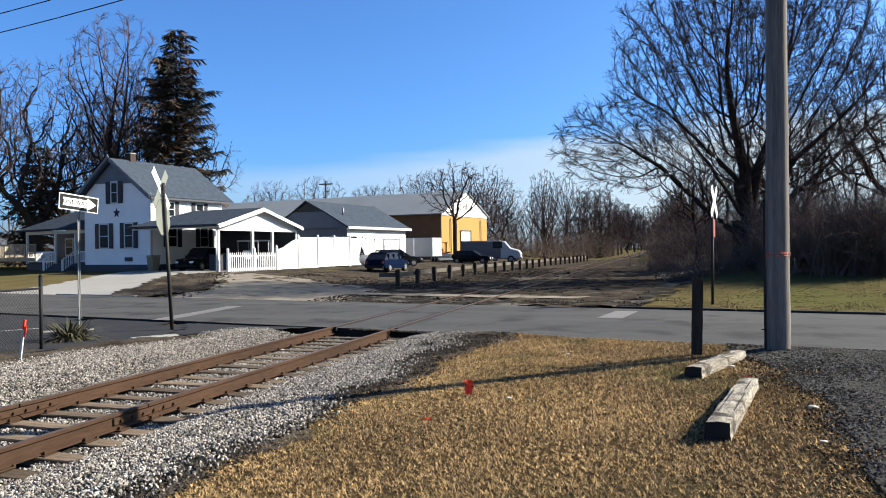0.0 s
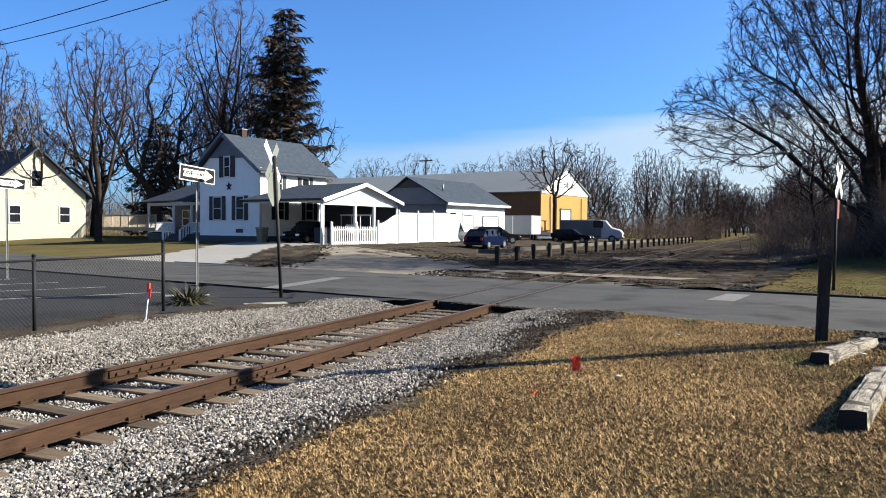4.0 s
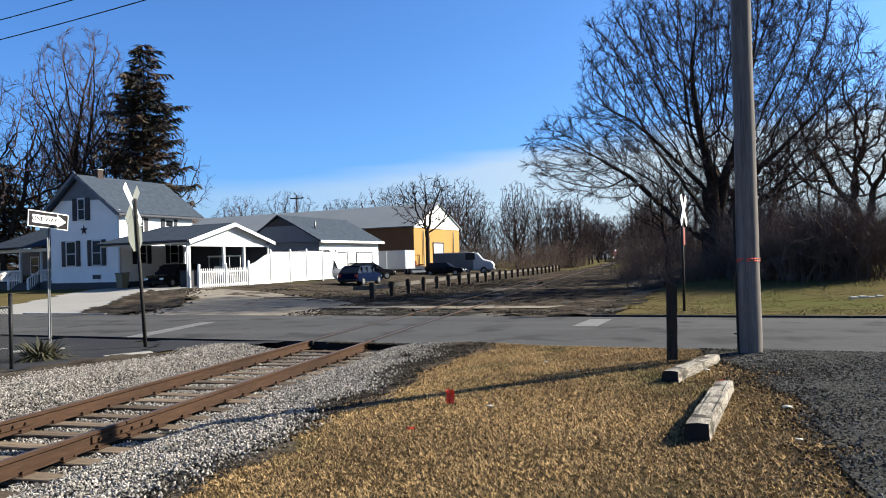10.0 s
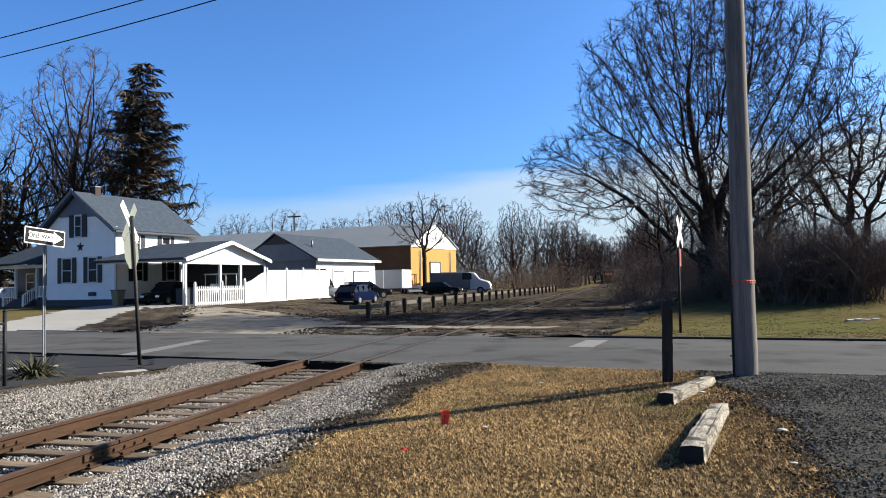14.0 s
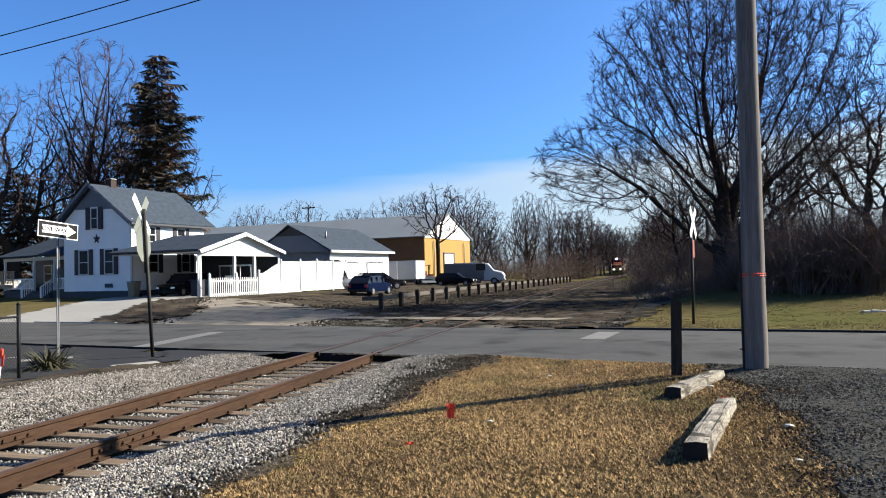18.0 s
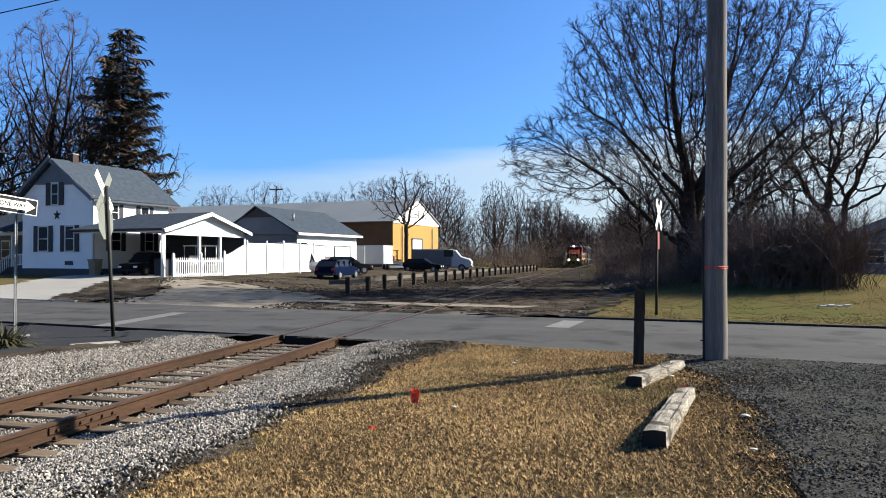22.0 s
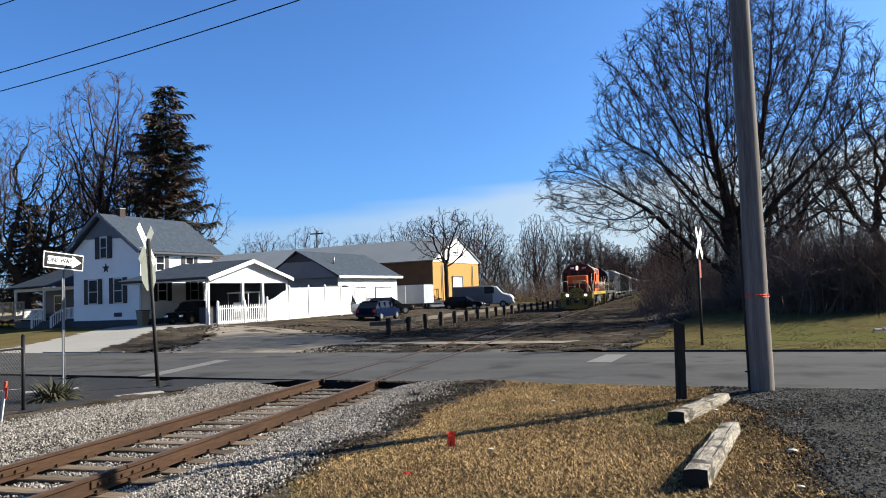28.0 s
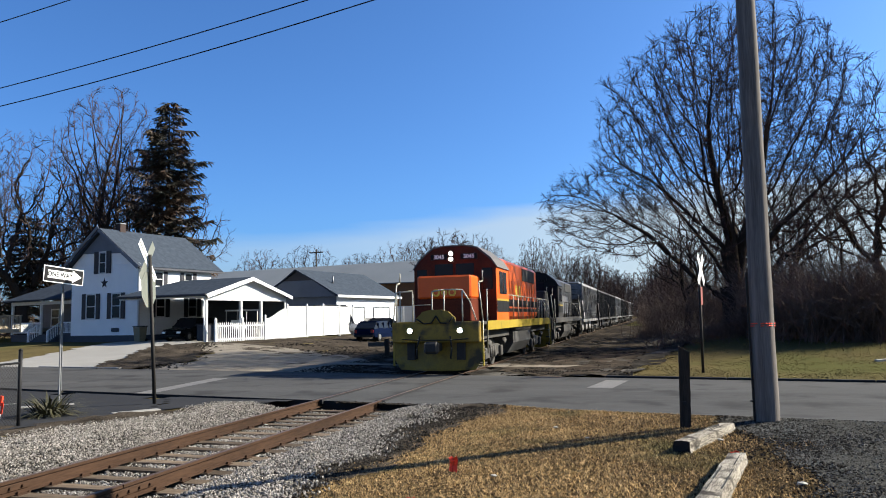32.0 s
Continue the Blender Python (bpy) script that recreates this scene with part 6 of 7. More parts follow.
golf_cart(-30.4, 42.8, 0.5, 90)
for hy_ in (39.6, 44.9):
    t_ = thing("storage_box", street(-30.6, hy_, 0.5), "dark storage box under the carport", "box", "storage boxes")
    one_box("body", t_, M_NAVY, -0.5, 0.5, -0.6, 0.6, 0, 1.1, bevel=0.03)
    one_box("lid", t_, M_BLACK, -0.53, 0.53, -0.63, 0.63, 1.102, 1.18, bevel=0.02)
one_way_sign(-16.0, 15.7, -0.1, 72.0, 3.3, 4.0, 1.1)


# ---- wires ----
def wire(name, a, b, sag, r=0.014):
    n, V, F = 24, [], []
    side = (Vector(b) - Vector(a)).cross(Vector((0, 0, 1))).normalized()
    for i in range(n + 1):
        k = i / n
        p = Vector(a).lerp(Vector(b), k)
        p.z -= sag * 4 * k * (1 - k)
        V.extend((p + side * r * math.cos(1.0472 * j) + Vector((0, 0, r * math.sin(1.0472 * j))))[:] for j in range(6))
        if i:
            F.extend((6 * i - 6 + j, 6 * i - 6 + (j + 1) % 6, 6 * i + (j + 1) % 6, 6 * i + j) for j in range(6))
    tagged(raw(name, V, F, M_BLACK, smooth_shade=True), "black overhead cable along the street", "cable", "overhead cables")


for vv, z0, s in ((15.0, 9.68, 1.1), (15.0, 10.06, 0.9), (15.0, 11.8, 0.5)):
    at_pole, west, east = [(6.45 + 0.76 * (x - 6.45), 0.76 * y, 1.73 + 0.76 * (z0 - 1.73)) for x, y in (xy(5.8, vv), xy(-40, vv), xy(52, vv))]
    wire("overhead_cable", at_pole, west, s * 0.76, 0.011)
    wire("overhead_cable", at_pole, east, s * 0.76, 0.011)


def far_pole(x, y, hgt):
    p = thing("utility_pole", pose(x, y, 0.0), "distant dark utility pole with a crossarm", "utility pole")
    one_tube("shaft", p, M_POSTW, (0, 0, -0.2), (0, 0, hgt), 0.17, 0.12)
    one_box("crossarm", p, M_POSTW, -1.3, 1.3, -0.08, 0.08, hgt - 0.7, hgt - 0.5)
    for a in (-1.15, -0.45, 0.45, 1.15):
        one_tube("insulator", p, M_STEEL, (a, 0, hgt - 0.5), (a, 0, hgt - 0.28), 0.06, n=6)


far_pole(-50.7, 120.0, 14.5)


# ---- trees ----
def colony(seed, lobes, trunk, step, kill, infl, up=0.10, wander=0.12, keep=0.35, rounds=260, stems=()):
    """Grows a branching skeleton into a crown: lobes are (x, y, z, rx, ry, rz, points)."""
    rng = np.random.default_rng(seed)
    A = []
    for cx, cy, cz, rx, ry, rz, n in lobes:
        q = rng.normal(size=(n, 3))
        q /= np.linalg.norm(q, axis=1)[:, None]
        q *= rng.random((n, 1)) ** 0.42
        A.append(q * (rx, ry, rz) + (cx, cy, cz))
    A = np.concatenate(A)
    P = [np.array(p, float) for p in trunk]
    par = [-1] + list(range(len(P) - 1))
    D = [np.array((0, 0, 1.0))] * len(P)
    for at, dx, dy, dz, count in stems:
        v = np.array((dx, dy, dz), float)
        i = at
        for _ in range(count):
            v = v / np.linalg.norm(v) + rng.normal(size=3) * 0.08 + (0, 0, 0.04)
            v /= np.linalg.norm(v)
            P.append(P[i] + v * step)
            D.append(v)
            par.append(i)
            i = len(P) - 1
    sons = [0] * len(P)
    near = np.full(len(A), 1e9)
    who = np.zeros(len(A), int)
    fresh = list(range(len(P)))
    for rnd in range(rounds):
        for i in fresh:
            d = np.linalg.norm(A - P[i], axis=1)
            m = d < near
            near[m], who[m] = d[m], i
        live = near > kill
        A, near, who = A[live], near[live], who[live]
        if not len(A):
            break
        pull = near < (infl if rnd > 12 else infl * 1.6)
        fresh = []
        for i in np.unique(who[pull]):
            if sons[i] > 3:
                continue
            v = A[pull & (who == i)] - P[i]
            v = (v / np.linalg.norm(v, axis=1)[:, None]).mean(axis=0) + D[i] * keep + rng.normal(size=3) * wander
            v[2] += up
            ln = np.linalg.norm(v)
            if ln < 0.05:
                continue
            v /= ln
            P.append(P[i] + v * step)
            D.append(v)
            par.append(int(i))
            sons[i] = sons[i] + 1
            sons.append(0)
            fresh.append(len(P) - 1)
        if not fresh:
            break
    return np.array(P), par


def grow(seed, lobes, trunk, step, kill, infl, r_base, tip=0.011, twigs=2, twig_len=0.45, power=1.9, thick=0.04, coarse=False, **kw):
    """Skeleton to tubes: thick limbs in one mesh, twigs in another."""
    P, par = colony(seed, lobes, trunk, step, kill, infl, **kw)
    rng = random.Random(seed)
    n = len(P)
    load = [0.0] * n
    kids = [[] for _ in range(n)]
    for i in range(n - 1, 0, -1):
        load[i] = load[i] or 1.0
        load[i] += 0.02
        load[par[i]] += load[i]
        kids[par[i]].append(i)
    total = max(load)
    expo = 1 / power
    rad = [tip + (r_base - tip) * ((max(l, 1) - 1) / total) ** expo for l in load]
    out = ([], []), ([], [])

    def run(pts):
        V, F = out[0] if pts[0][1] > thick else out[1]
        sides = 3 if coarse or pts[0][1] <= thick else 9 if pts[0][1] > 0.15 else 6
        prev = None
        for a, (c, r) in enumerate(pts):
            ax = (pts[min(a + 1, len(pts) - 1)][0] - pts[max(a - 1, 0)][0]).normalized()
            s = ax.orthogonal().normalized()
            t = ax.cross(s)
            o = len(V)
            V.extend((c + (s * math.cos(6.2832 * q / sides) + t * math.sin(6.2832 * q / sides)) * r)[:] for q in range(sides))
            if prev is not None:
                F.extend((prev + q, prev + (q + 1) % sides, o + (q + 1) % sides, o + q) for q in range(sides))
            prev = o
    todo = [(0, None)]
    while todo:
        i, start = todo.pop()
        pts = [start] if start else []
        while True:
            pts.append((Vector(P[i]), rad[i]))
            if not kids[i]:
                break
            ks = sorted(kids[i], key=lambda q: -load[q])
            todo.extend((q, (Vector(P[i]), min(rad[i], rad[q] * 1.15))) for q in ks[1:])
            i = ks[0]
            if len(pts) > 1 and (pts[0][1] > thick) != (rad[i] > thick):
                todo.append((i, (Vector(pts[-1][0]), rad[i])))
                break
        if len(pts) > 1:
            run(pts)
    for i in range(1, n):
        if rad[i] < max(thick, 0.04) * 0.75:
            d = Vector(P[i] - P[par[i]]).normalized()
            for _ in range(twigs + (2 if not kids[i] else 0)):
                v = (d * 1.1 + Vector((rng.gauss(0, 0.5), rng.gauss(0, 0.5), rng.gauss(0.1, 0.4)))).normalized()
                ln = twig_len * rng.uniform(0.45, 1.2)
                c = Vector(P[par[i]]).lerp(Vector(P[i]), rng.uniform(0.05, 1.0))
                if coarse:
                    run([(c, tip * 0.85), (c + v * ln, tip * 0.5)])
                    continue
                run([(c, tip * 0.9), (c + v * ln, tip * 0.5)])
                for k in (0.35, 0.7):
                    v3 = (v + Vector((rng.gauss(0, 0.55), rng.gauss(0, 0.55), rng.gauss(0.1, 0.45)))).normalized()
                    q = c + v * ln * k
                    run([(q, tip * 0.7), (q + v3 * ln * rng.uniform(0.3, 0.5), tip * 0.45)])
    return out


def bole(V, F, r, h):
    prev = None
    n = 18
    for i in range(7):
        k = i / 6
        o = len(V)
        rr = r * (1.5 - 0.62 * min(1, k * 2.0) + 0.12 * k * k)
        for j in range(n):
            a = 6.2832 * j / n
            b = rr * (1 + 0.12 * math.sin(3 * a + 1) + 0.06 * math.sin(7 * a))
            V.append((b * math.cos(a), b * math.sin(a), -0.4 + (h + 0.4) * k))
        if prev is not None:
            F.extend((prev + j, prev + (j + 1) % n, o + (j + 1) % n, o + j) for j in range(n))
        prev = o


def make_tree(name, label, bark, twig, group="bare trees", base=None, **kw):
    (V, F), (V2, F2) = grow(**kw)
    if base:
        bole(V, F, *base)
    t = thing(name, Matrix(), label, "tree", group)
    raw("trunk", V, F, bark, t, smooth_shade=True)
    raw("crown", V2, F2, twig, t)["label"] = "fine bare twigs"
    return t


def place(t, x, y, s=1.0, turn=0.0, dz=0.0):
    t.matrix_basis = pose(x, y, terrain(x, y) + dz, 0, 0, turn) @ Matrix.Diagonal((s, s, s, 1))
    return t


def copy_tree(t, x, y, s=1.0, turn=0.0, label=""):
    c = copy_thing(t, pose(x, y, terrain(x, y), 0, 0, turn))
    c.scale = (s, s, s)
    if label:
        c["label"] = label
    return c


maple = make_tree("maple_tree", "large bare maple with many rising limbs", M_BARK, M_TWIG, base=(0.82, 2.6), seed=5,
                  lobes=[(0.2, 0, 10.4, 7.6, 7.2, 7.2, 5200), (-6.4, -0.5, 6.9, 4.0, 3.2, 2.7, 1000), (6.2, 0, 8.2, 3.6, 3.4, 3.6, 800), (0.6, 0, 13.6, 5.6, 5.2, 4.6, 1500)],
                  trunk=[(0, 0, 0.2), (0, 0, 0.9), (0, 0, 1.5), (0.02, 0, 2.0)],
                  stems=[(3, -0.5, 0.1, 1, 8), (3, -0.16, -0.25, 1, 9), (3, 0.2, 0.1, 1, 9), (3, 0.5, -0.2, 1, 8), (2, -1.1, -0.1, 0.75, 8), (2, 1.0, 0.1, 0.8, 8), (3, 0.0, 0.45, 1, 8), (3, -0.3, 0.5, 0.9, 7)],
                  step=0.36, kill=0.47, infl=2.4, r_base=0.78, tip=0.0088, twigs=4, twig_len=0.62, up=0.06, keep=0.6, wander=0.08, power=1.5)
place(maple, 11.2, 42.0, 1.0, 0, -0.1)
tallA = make_tree("bare_tree", "tall bare broadleaf tree with upright limbs", M_BARK, M_TWIG, seed=14,
                  lobes=[(0.3, 0, 14.0, 4.6, 4.6, 6.8, 1500), (-2.4, 0, 9.8, 2.6, 2.4, 2.4, 160)], trunk=[(0, 0, -0.3 + 0.5 * i) for i in range(6)], stems=[(5, -0.22, 0.1, 1, 8), (5, 0.2, 0.1, 1, 9), (3, -0.5, -0.2, 1, 7), (5, 0.05, -0.3, 1, 9)],
                  step=0.42, kill=0.66, infl=2.8, r_base=0.36, tip=0.013, twigs=3, twig_len=0.62, up=0.12, keep=0.6, wander=0.08, power=1.75)
spreadB = make_tree("bare_tree", "bare spreading tree with crooked limbs", M_BARK, M_TWIG, seed=8,
                    lobes=[(0, 0, 8.2, 5.2, 5.0, 4.8, 900)], trunk=[(0, 0, -0.3), (0.05, 0, 0.4), (0.1, 0.05, 1.0), (0.08, 0.1, 1.7), (0.15, 0.1, 2.3)], step=0.34, kill=0.62, infl=2.6, r_base=0.32, tip=0.013, twigs=1, twig_len=0.7, up=0.05, keep=0.35, wander=0.3)
bushD = make_tree("bushy_tree", "dense bare scrub tree with many fine stems", M_BARK, M_TWIG, seed=28,
                  lobes=[(0, 0, 5.6, 3.6, 3.6, 4.4, 620), (0.8, 0.4, 8.4, 1.8, 1.8, 1.9, 120), (-1.6, 0, 3.4, 2.2, 2.2, 2.4, 180)], trunk=[(0, 0, -0.3), (0, 0, 0.1), (0.1, 0, 0.5)], step=0.36, kill=0.62, infl=2.6, r_base=0.2, tip=0.013, twigs=3, twig_len=0.6, up=0.14, keep=0.5, wander=0.12)
small = make_tree("bare_tree", "small bare tree before the ochre warehouse", M_BARK, M_TWIG, seed=33,
                  lobes=[(0, 0, 8.0, 4.0, 4.0, 3.4, 420)], trunk=[(0, 0, -0.3 + 0.5 * i) for i in range(9)], step=0.34, kill=0.66, infl=2.6, r_base=0.24, tip=0.02, twigs=2, twig_len=0.7, up=0.1, keep=0.4, wander=0.25)
place(small, *xy(-30.0, 76.0), 1.0, 40)
place(tallA, *xy(-56.5, 52.0), 1.24, 0)
copy_tree(tallA, *xy(-52.8, 52.5), 0.95, 130, "bare tree beside the tall spruce")
copy_tree(tallA, *xy(-60.0, 56.0), 1.0, 250, "tall bare tree behind the house")
copy_tree(tallA, -42.4, 41.8, 0.82, 40, "bare tree with a straight dark trunk on the lawn")
paleC = make_tree("pale_tree", "bare tree with pale grey branches on the lawn", M_BARK, M_PALEBARK, seed=41,
                  lobes=[(0, 0, 9.0, 3.6, 3.6, 5.4, 420)], trunk=[(0, 0, -0.3 + 0.5 * i) for i in range(6)], stems=[(5, -0.3, 0.1, 1, 5), (5, 0.3, 0, 1, 5), (4, 0.1, -0.35, 1, 5)], step=0.42, kill=0.7, infl=2.8, r_base=0.24, tip=0.016, twigs=1, twig_len=0.7, up=0.2, keep=0.55, power=1.8)
place(paleC, -54.4, 45.4, 1.0, 10)
copy_tree(spreadB, -50.5, 56.0, 1.55, 140, "gnarled bare tree behind the porch")
place(spreadB, -52, 62, 1.25, 70)
place(bushD, -20, 112, 1.0, 0)
for x, y, s, a, src in ((-62, 58, 1.5, 10, spreadB), (-45, 70, 1.35, 200, spreadB), (-70, 45, 1.4, 90, spreadB), (-78, 58, 1.1, 300, tallA), (-58, 74, 1.0, 60, tallA), (-88, 40, 1.3, 20, spreadB),
                        (-66, 80, 1.4, 140, spreadB), (-95, 66, 1.1, 200, tallA), (-63, 47, 1.2, 33, spreadB), (-72, 38, 1.2, 290, spreadB), (-66, 52, 1.3, 33, bushD), (-75, 50, 1.4, 100, bushD), (-70, 60, 1.2, 200, bushD)):
    copy_tree(src, x, y, s, a, "bare tree behind the houses")
for x, y, s, a, src in ((19.5, 46, 1.0, 0, spreadB), (9.8, 64, 0.8, 60, bushD), (13, 70, 0.95, 300, bushD),
                        (8.5, 78, 0.75, 10, bushD), (11, 92, 0.95, 100, bushD), (17, 60, 0.8, 250, bushD), (14.5, 52, 0.85, 20, bushD), (18.5, 54, 0.95, 140, bushD), (16, 57, 1.0, 75, spreadB), (9.4, 58, 0.8, 310, spreadB), (12.8, 50.5, 0.6, 160, bushD)):
    copy_tree(src, x, y, s, a, "bare tree at the edge of the woods")
for u, v, s, a, src in ((-92, 118, 1.25, 0, spreadB), (-83, 122, 1.3, 80, spreadB), (-69, 120, 1.1, 160, spreadB), (-63, 124, 1.25, 240, spreadB), (-55, 118, 1.25, 300, spreadB), (-47, 122, 1.3, 20, spreadB), (-104, 130, 1.2, 60, spreadB), (-75, 128, 1.15, 200, spreadB), (-41, 116, 1.05, 110, spreadB)):
    x, y = xy(u, v)
    copy_tree(src, x, y, s, a, "bare tree behind the warehouse")
for x, y, s, a, src in ((-27, 130, 0.62, 0, tallA), (-24, 121, 0.7, 90, spreadB), (-20.5, 127, 0.52, 180, tallA), (-18.6, 134, 0.7, 270, spreadB), (-22.5, 140, 0.8, 45, spreadB), (-16.4, 118, 0.55, 135, bushD), (-20, 112, 0.45, 99, bushD),
                        (-13.6, 130, 0.76, 20, tallA), (-10.6, 136, 0.74, 120, tallA), (-12.2, 124, 0.85, 15, spreadB), (-15.2, 139, 0.66, 250, tallA), (-9.4, 128, 0.7, 77, bushD),
                        (-7.2, 134, 1.25, 60, bushD), (-5.2, 139, 1.3, 160, bushD), (-8.4, 143, 1.2, 250, bushD), (-5.6, 149, 1.4, 340, bushD), (-6.4, 158, 1.35, 15, bushD), (-4.4, 170, 1.2, 130, bushD),
                        (-4.2, 186, 1.1, 70, bushD), (-4.8, 210, 1.45, 33, bushD), (-4.5, 240, 1.6, 170, bushD), (-4.0, 280, 1.5, 20, bushD),
                        (8.0, 84, 0.5, 0, bushD), (8.2, 96, 0.55, 120, bushD), (8.5, 104, 0.8, 60, bushD), (8.4, 112, 0.65, 240, bushD), (9, 120, 1.0, 80, bushD), (7.5, 130, 0.9, 0, bushD), (10, 140, 1.1, 170, bushD), (8.8, 152, 1.1, 87, bushD), (12, 165, 1.2, 250, bushD), (8.5, 182, 1.0, 15, bushD), (8.5, 205, 1.5, 300, bushD), (9, 235, 1.3, 66, bushD), (8, 290, 1.5, 190, bushD)):
    copy_tree(src, x + track_x(y), y, s, a, "bare tree beside the far track")
for x, y, s, a in ((-8, 362, 2.0, 10), (-1, 372, 2.2, 100), (4, 384, 2.3, 200), (-14, 350, 2.0, 300)):
    copy_tree(bushD, x, y, s, a, "far bare tree where the track bends away")


def spruce(name, x, y, H, R, seed, label, material=None):
    """Boughs of uneven length that droop and turn up at the tips, hung with short sprays."""
    rng = random.Random(seed)
    t = thing(name, pose(x, y, terrain(x, y)), label, "tree", "evergreens")
    one_tube("trunk", t, M_BARK, (0, 0, -0.3), (0, 0, H * 0.97), R * 0.075, 0.03, n=8)
    V, F = [], []
    z = H * 0.08
    q = 0.45 + 0.07 * R
    while z < H * 0.99:
        k = z / H
        n = 6 if k < 0.8 else 4
        a0 = rng.random() * 6.28
        for i in range(n):
            a = a0 + 6.2832 * i / n + rng.uniform(-0.3, 0.3)
            lump = 0.78 + 0.6 * noise.noise(Vector((math.cos(a) * 1.3, math.sin(a) * 1.3, z * 0.35 + seed)))
            L = (R * (1 - k) ** 0.46 * lump + 0.25) * rng.uniform(0.72, 1.12)
            d = Vector((math.cos(a), math.sin(a), 0))
            sd = Vector((-d.y, d.x, 0))
            z1 = z + rng.uniform(-0.2, 0.2)
            droop = 0.42 * (1 - k) + 0.08
            m = max(3, int(L / 0.2))
            for j in range(m):
                f = 0.12 + 0.88 * (j + rng.random()) / m
                c = d * L * f + Vector((0, 0, z1 - L * droop * f + 0.75 * droop * L * f * f * f))
                wid = q * (0.3 + 0.9 * math.sin(math.pi * min(1, f * 0.9 + 0.1)))
                for s in (-1, -1, 1, 1, 0):
                    w = 0.05 + 0.035 * q
                    tip = c + sd * s * wid * rng.uniform(0.3, 1.1) + d * q * rng.uniform(0.1, 0.8) - Vector((0, 0, rng.uniform(0.0, 0.65) * q))
                    e = d * w * rng.uniform(0.6, 1.3) + Vector((0, 0, w * rng.uniform(-0.6, 0.6)))
                    o = len(V)
                    V.extend([(c - e)[:], (c + e)[:], (tip + e * 0.5)[:], (tip - e * 0.5)[:]])
                    F.append((o, o + 1, o + 2, o + 3))
        z += (0.36 + 0.3 * rng.random()) * (0.55 + 0.06 * R)
    raw("needles", V, F, material or M_SPRUCE, t)


sx, sy = xy(-50.0, 54.0)
spruce("spruce_tree", sx, sy, 23.6, 6.6, 3, "tall dark spruce with browning boughs behind the house")
spruce("young_spruce", *xy(-65.5, 50.0), 13.0, 4.2, 6, "dark young spruce behind the porch")
spruce("young_spruce", -4.0, 135.0, 5.2, 1.9, 7, "small dark spruce beside the track")


def thicket(name, pts, n, H, seed, label, material, spread=0.5, r=0.012):
    """Brush as many thin forked stems."""
    rng = random.Random(seed)
    V, F = [], []

    def stem(p, d, L, rad, lev):
        q, dd, prev = Vector(p), Vector(d), None
        rings = 3 if lev else 2
        for i in range(rings):
            s = dd.orthogonal().normalized()
            t = dd.cross(s)
            o = len(V)
            rr = rad * (1 - i * 0.3)
            V.extend((q + (s * math.cos(2.094 * j) + t * math.sin(2.094 * j)) * rr)[:] for j in range(3))
            if prev is not None:
                F.extend((prev + j, prev + (j + 1) % 3, o + (j + 1) % 3, o + j) for j in range(3))
            prev = o
            if lev and i:
                for _ in range(2):
                    stem(q, (dd + Vector((rng.gauss(0, .6), rng.gauss(0, .6), rng.gauss(0.1, .3)))).normalized(), L * rng.uniform(0.35, 0.6), rad * 0.6, lev - 1)
            dd = (dd + Vector((rng.gauss(0, .18), rng.gauss(0, .18), rng.gauss(0, .12)))).normalized()
            q = q + dd * L / (rings - 1)
    for _ in range(n):
        (x0, y0), (x1, y1), w = rng.choice(pts)
        k = rng.random()
        x, y = x0 + (x1 - x0) * k + rng.gauss(0, w), y0 + (y1 - y0) * k + rng.gauss(0, w)
        h = H * rng.uniform(0.45, 1.0) * (0.8 + 0.35 * noise.noise(Vector((x * 0.3, y * 0.3, seed))))
        stem((x, y, terrain(x, y) - 0.1), Vector((rng.gauss(0, spread), rng.gauss(0, spread), 1)).normalized(), h, r, 2)
    ob = raw(name, V, F, material)
    tagged(ob, label, "shrubs", kind="stuff")


M_BRUSH = mat("brown_brush", (0.128, 0.096, 0.080), (0.06, 0.045, 0.038), rough=0.95, scale=0.6, fine=5, bump=0, spec=0.0)
thicket("brush_thicket", [((12.6, 34.8), (16.6, 36), 0.9), ((12.2, 36), (13, 40), 0.8), ((14, 35), (16.4, 34.4), 0.8)], 1500, 3.5, 1, "dense leafless brush at the edge of the lawn", M_BRUSH, 0.35, 0.016)
thicket("low_brush", [((8.0, 37), (11, 44), 1.0), ((6.6, 48), (7.2, 75), 0.4), ((10, 38), (14, 40), 1.0)], 800, 1.0, 5, "low dark brush and dead stalks beside the track", M_BRUSH, 0.7, 0.016)
thicket("trackside_brush", [((6.6, 80), (8.0, 200), 0.5), ((10, 60), (18, 75), 2.5), ((7.6, 55), (8.5, 110), 0.8), ((9.5, 50), (13, 62), 1.6), ((-8, 105), (-6, 180), 1.5), ((-30, 108), (-9, 112), 2.5), ((7, 110), (9, 180), 1.2)], 2000, 3.6, 2, "tangled leafless brush beside the track", M_BRUSH, 0.4, 0.018)
thicket("far_brush", [((-27, 119), (-5, 127), 2.5), ((-6, 118), (-4, 172), 1.3)], 800, 4.6, 8, "tangled leafless brush under the far trees", M_BRUSH, 0.4, 0.024)
thicket("woodland_edge", [((9.5, 110), (11, 230), 2.0), ((-60, 128), (-14, 150), 5), ((14, 78), (24, 76), 3), ((-100, 80), (-50, 84), 5), ((-100, 60), (-60, 62), 4)], 1400, 5.0, 3, "distant leafless undergrowth", M_BRUSH, 0.25, 0.03)


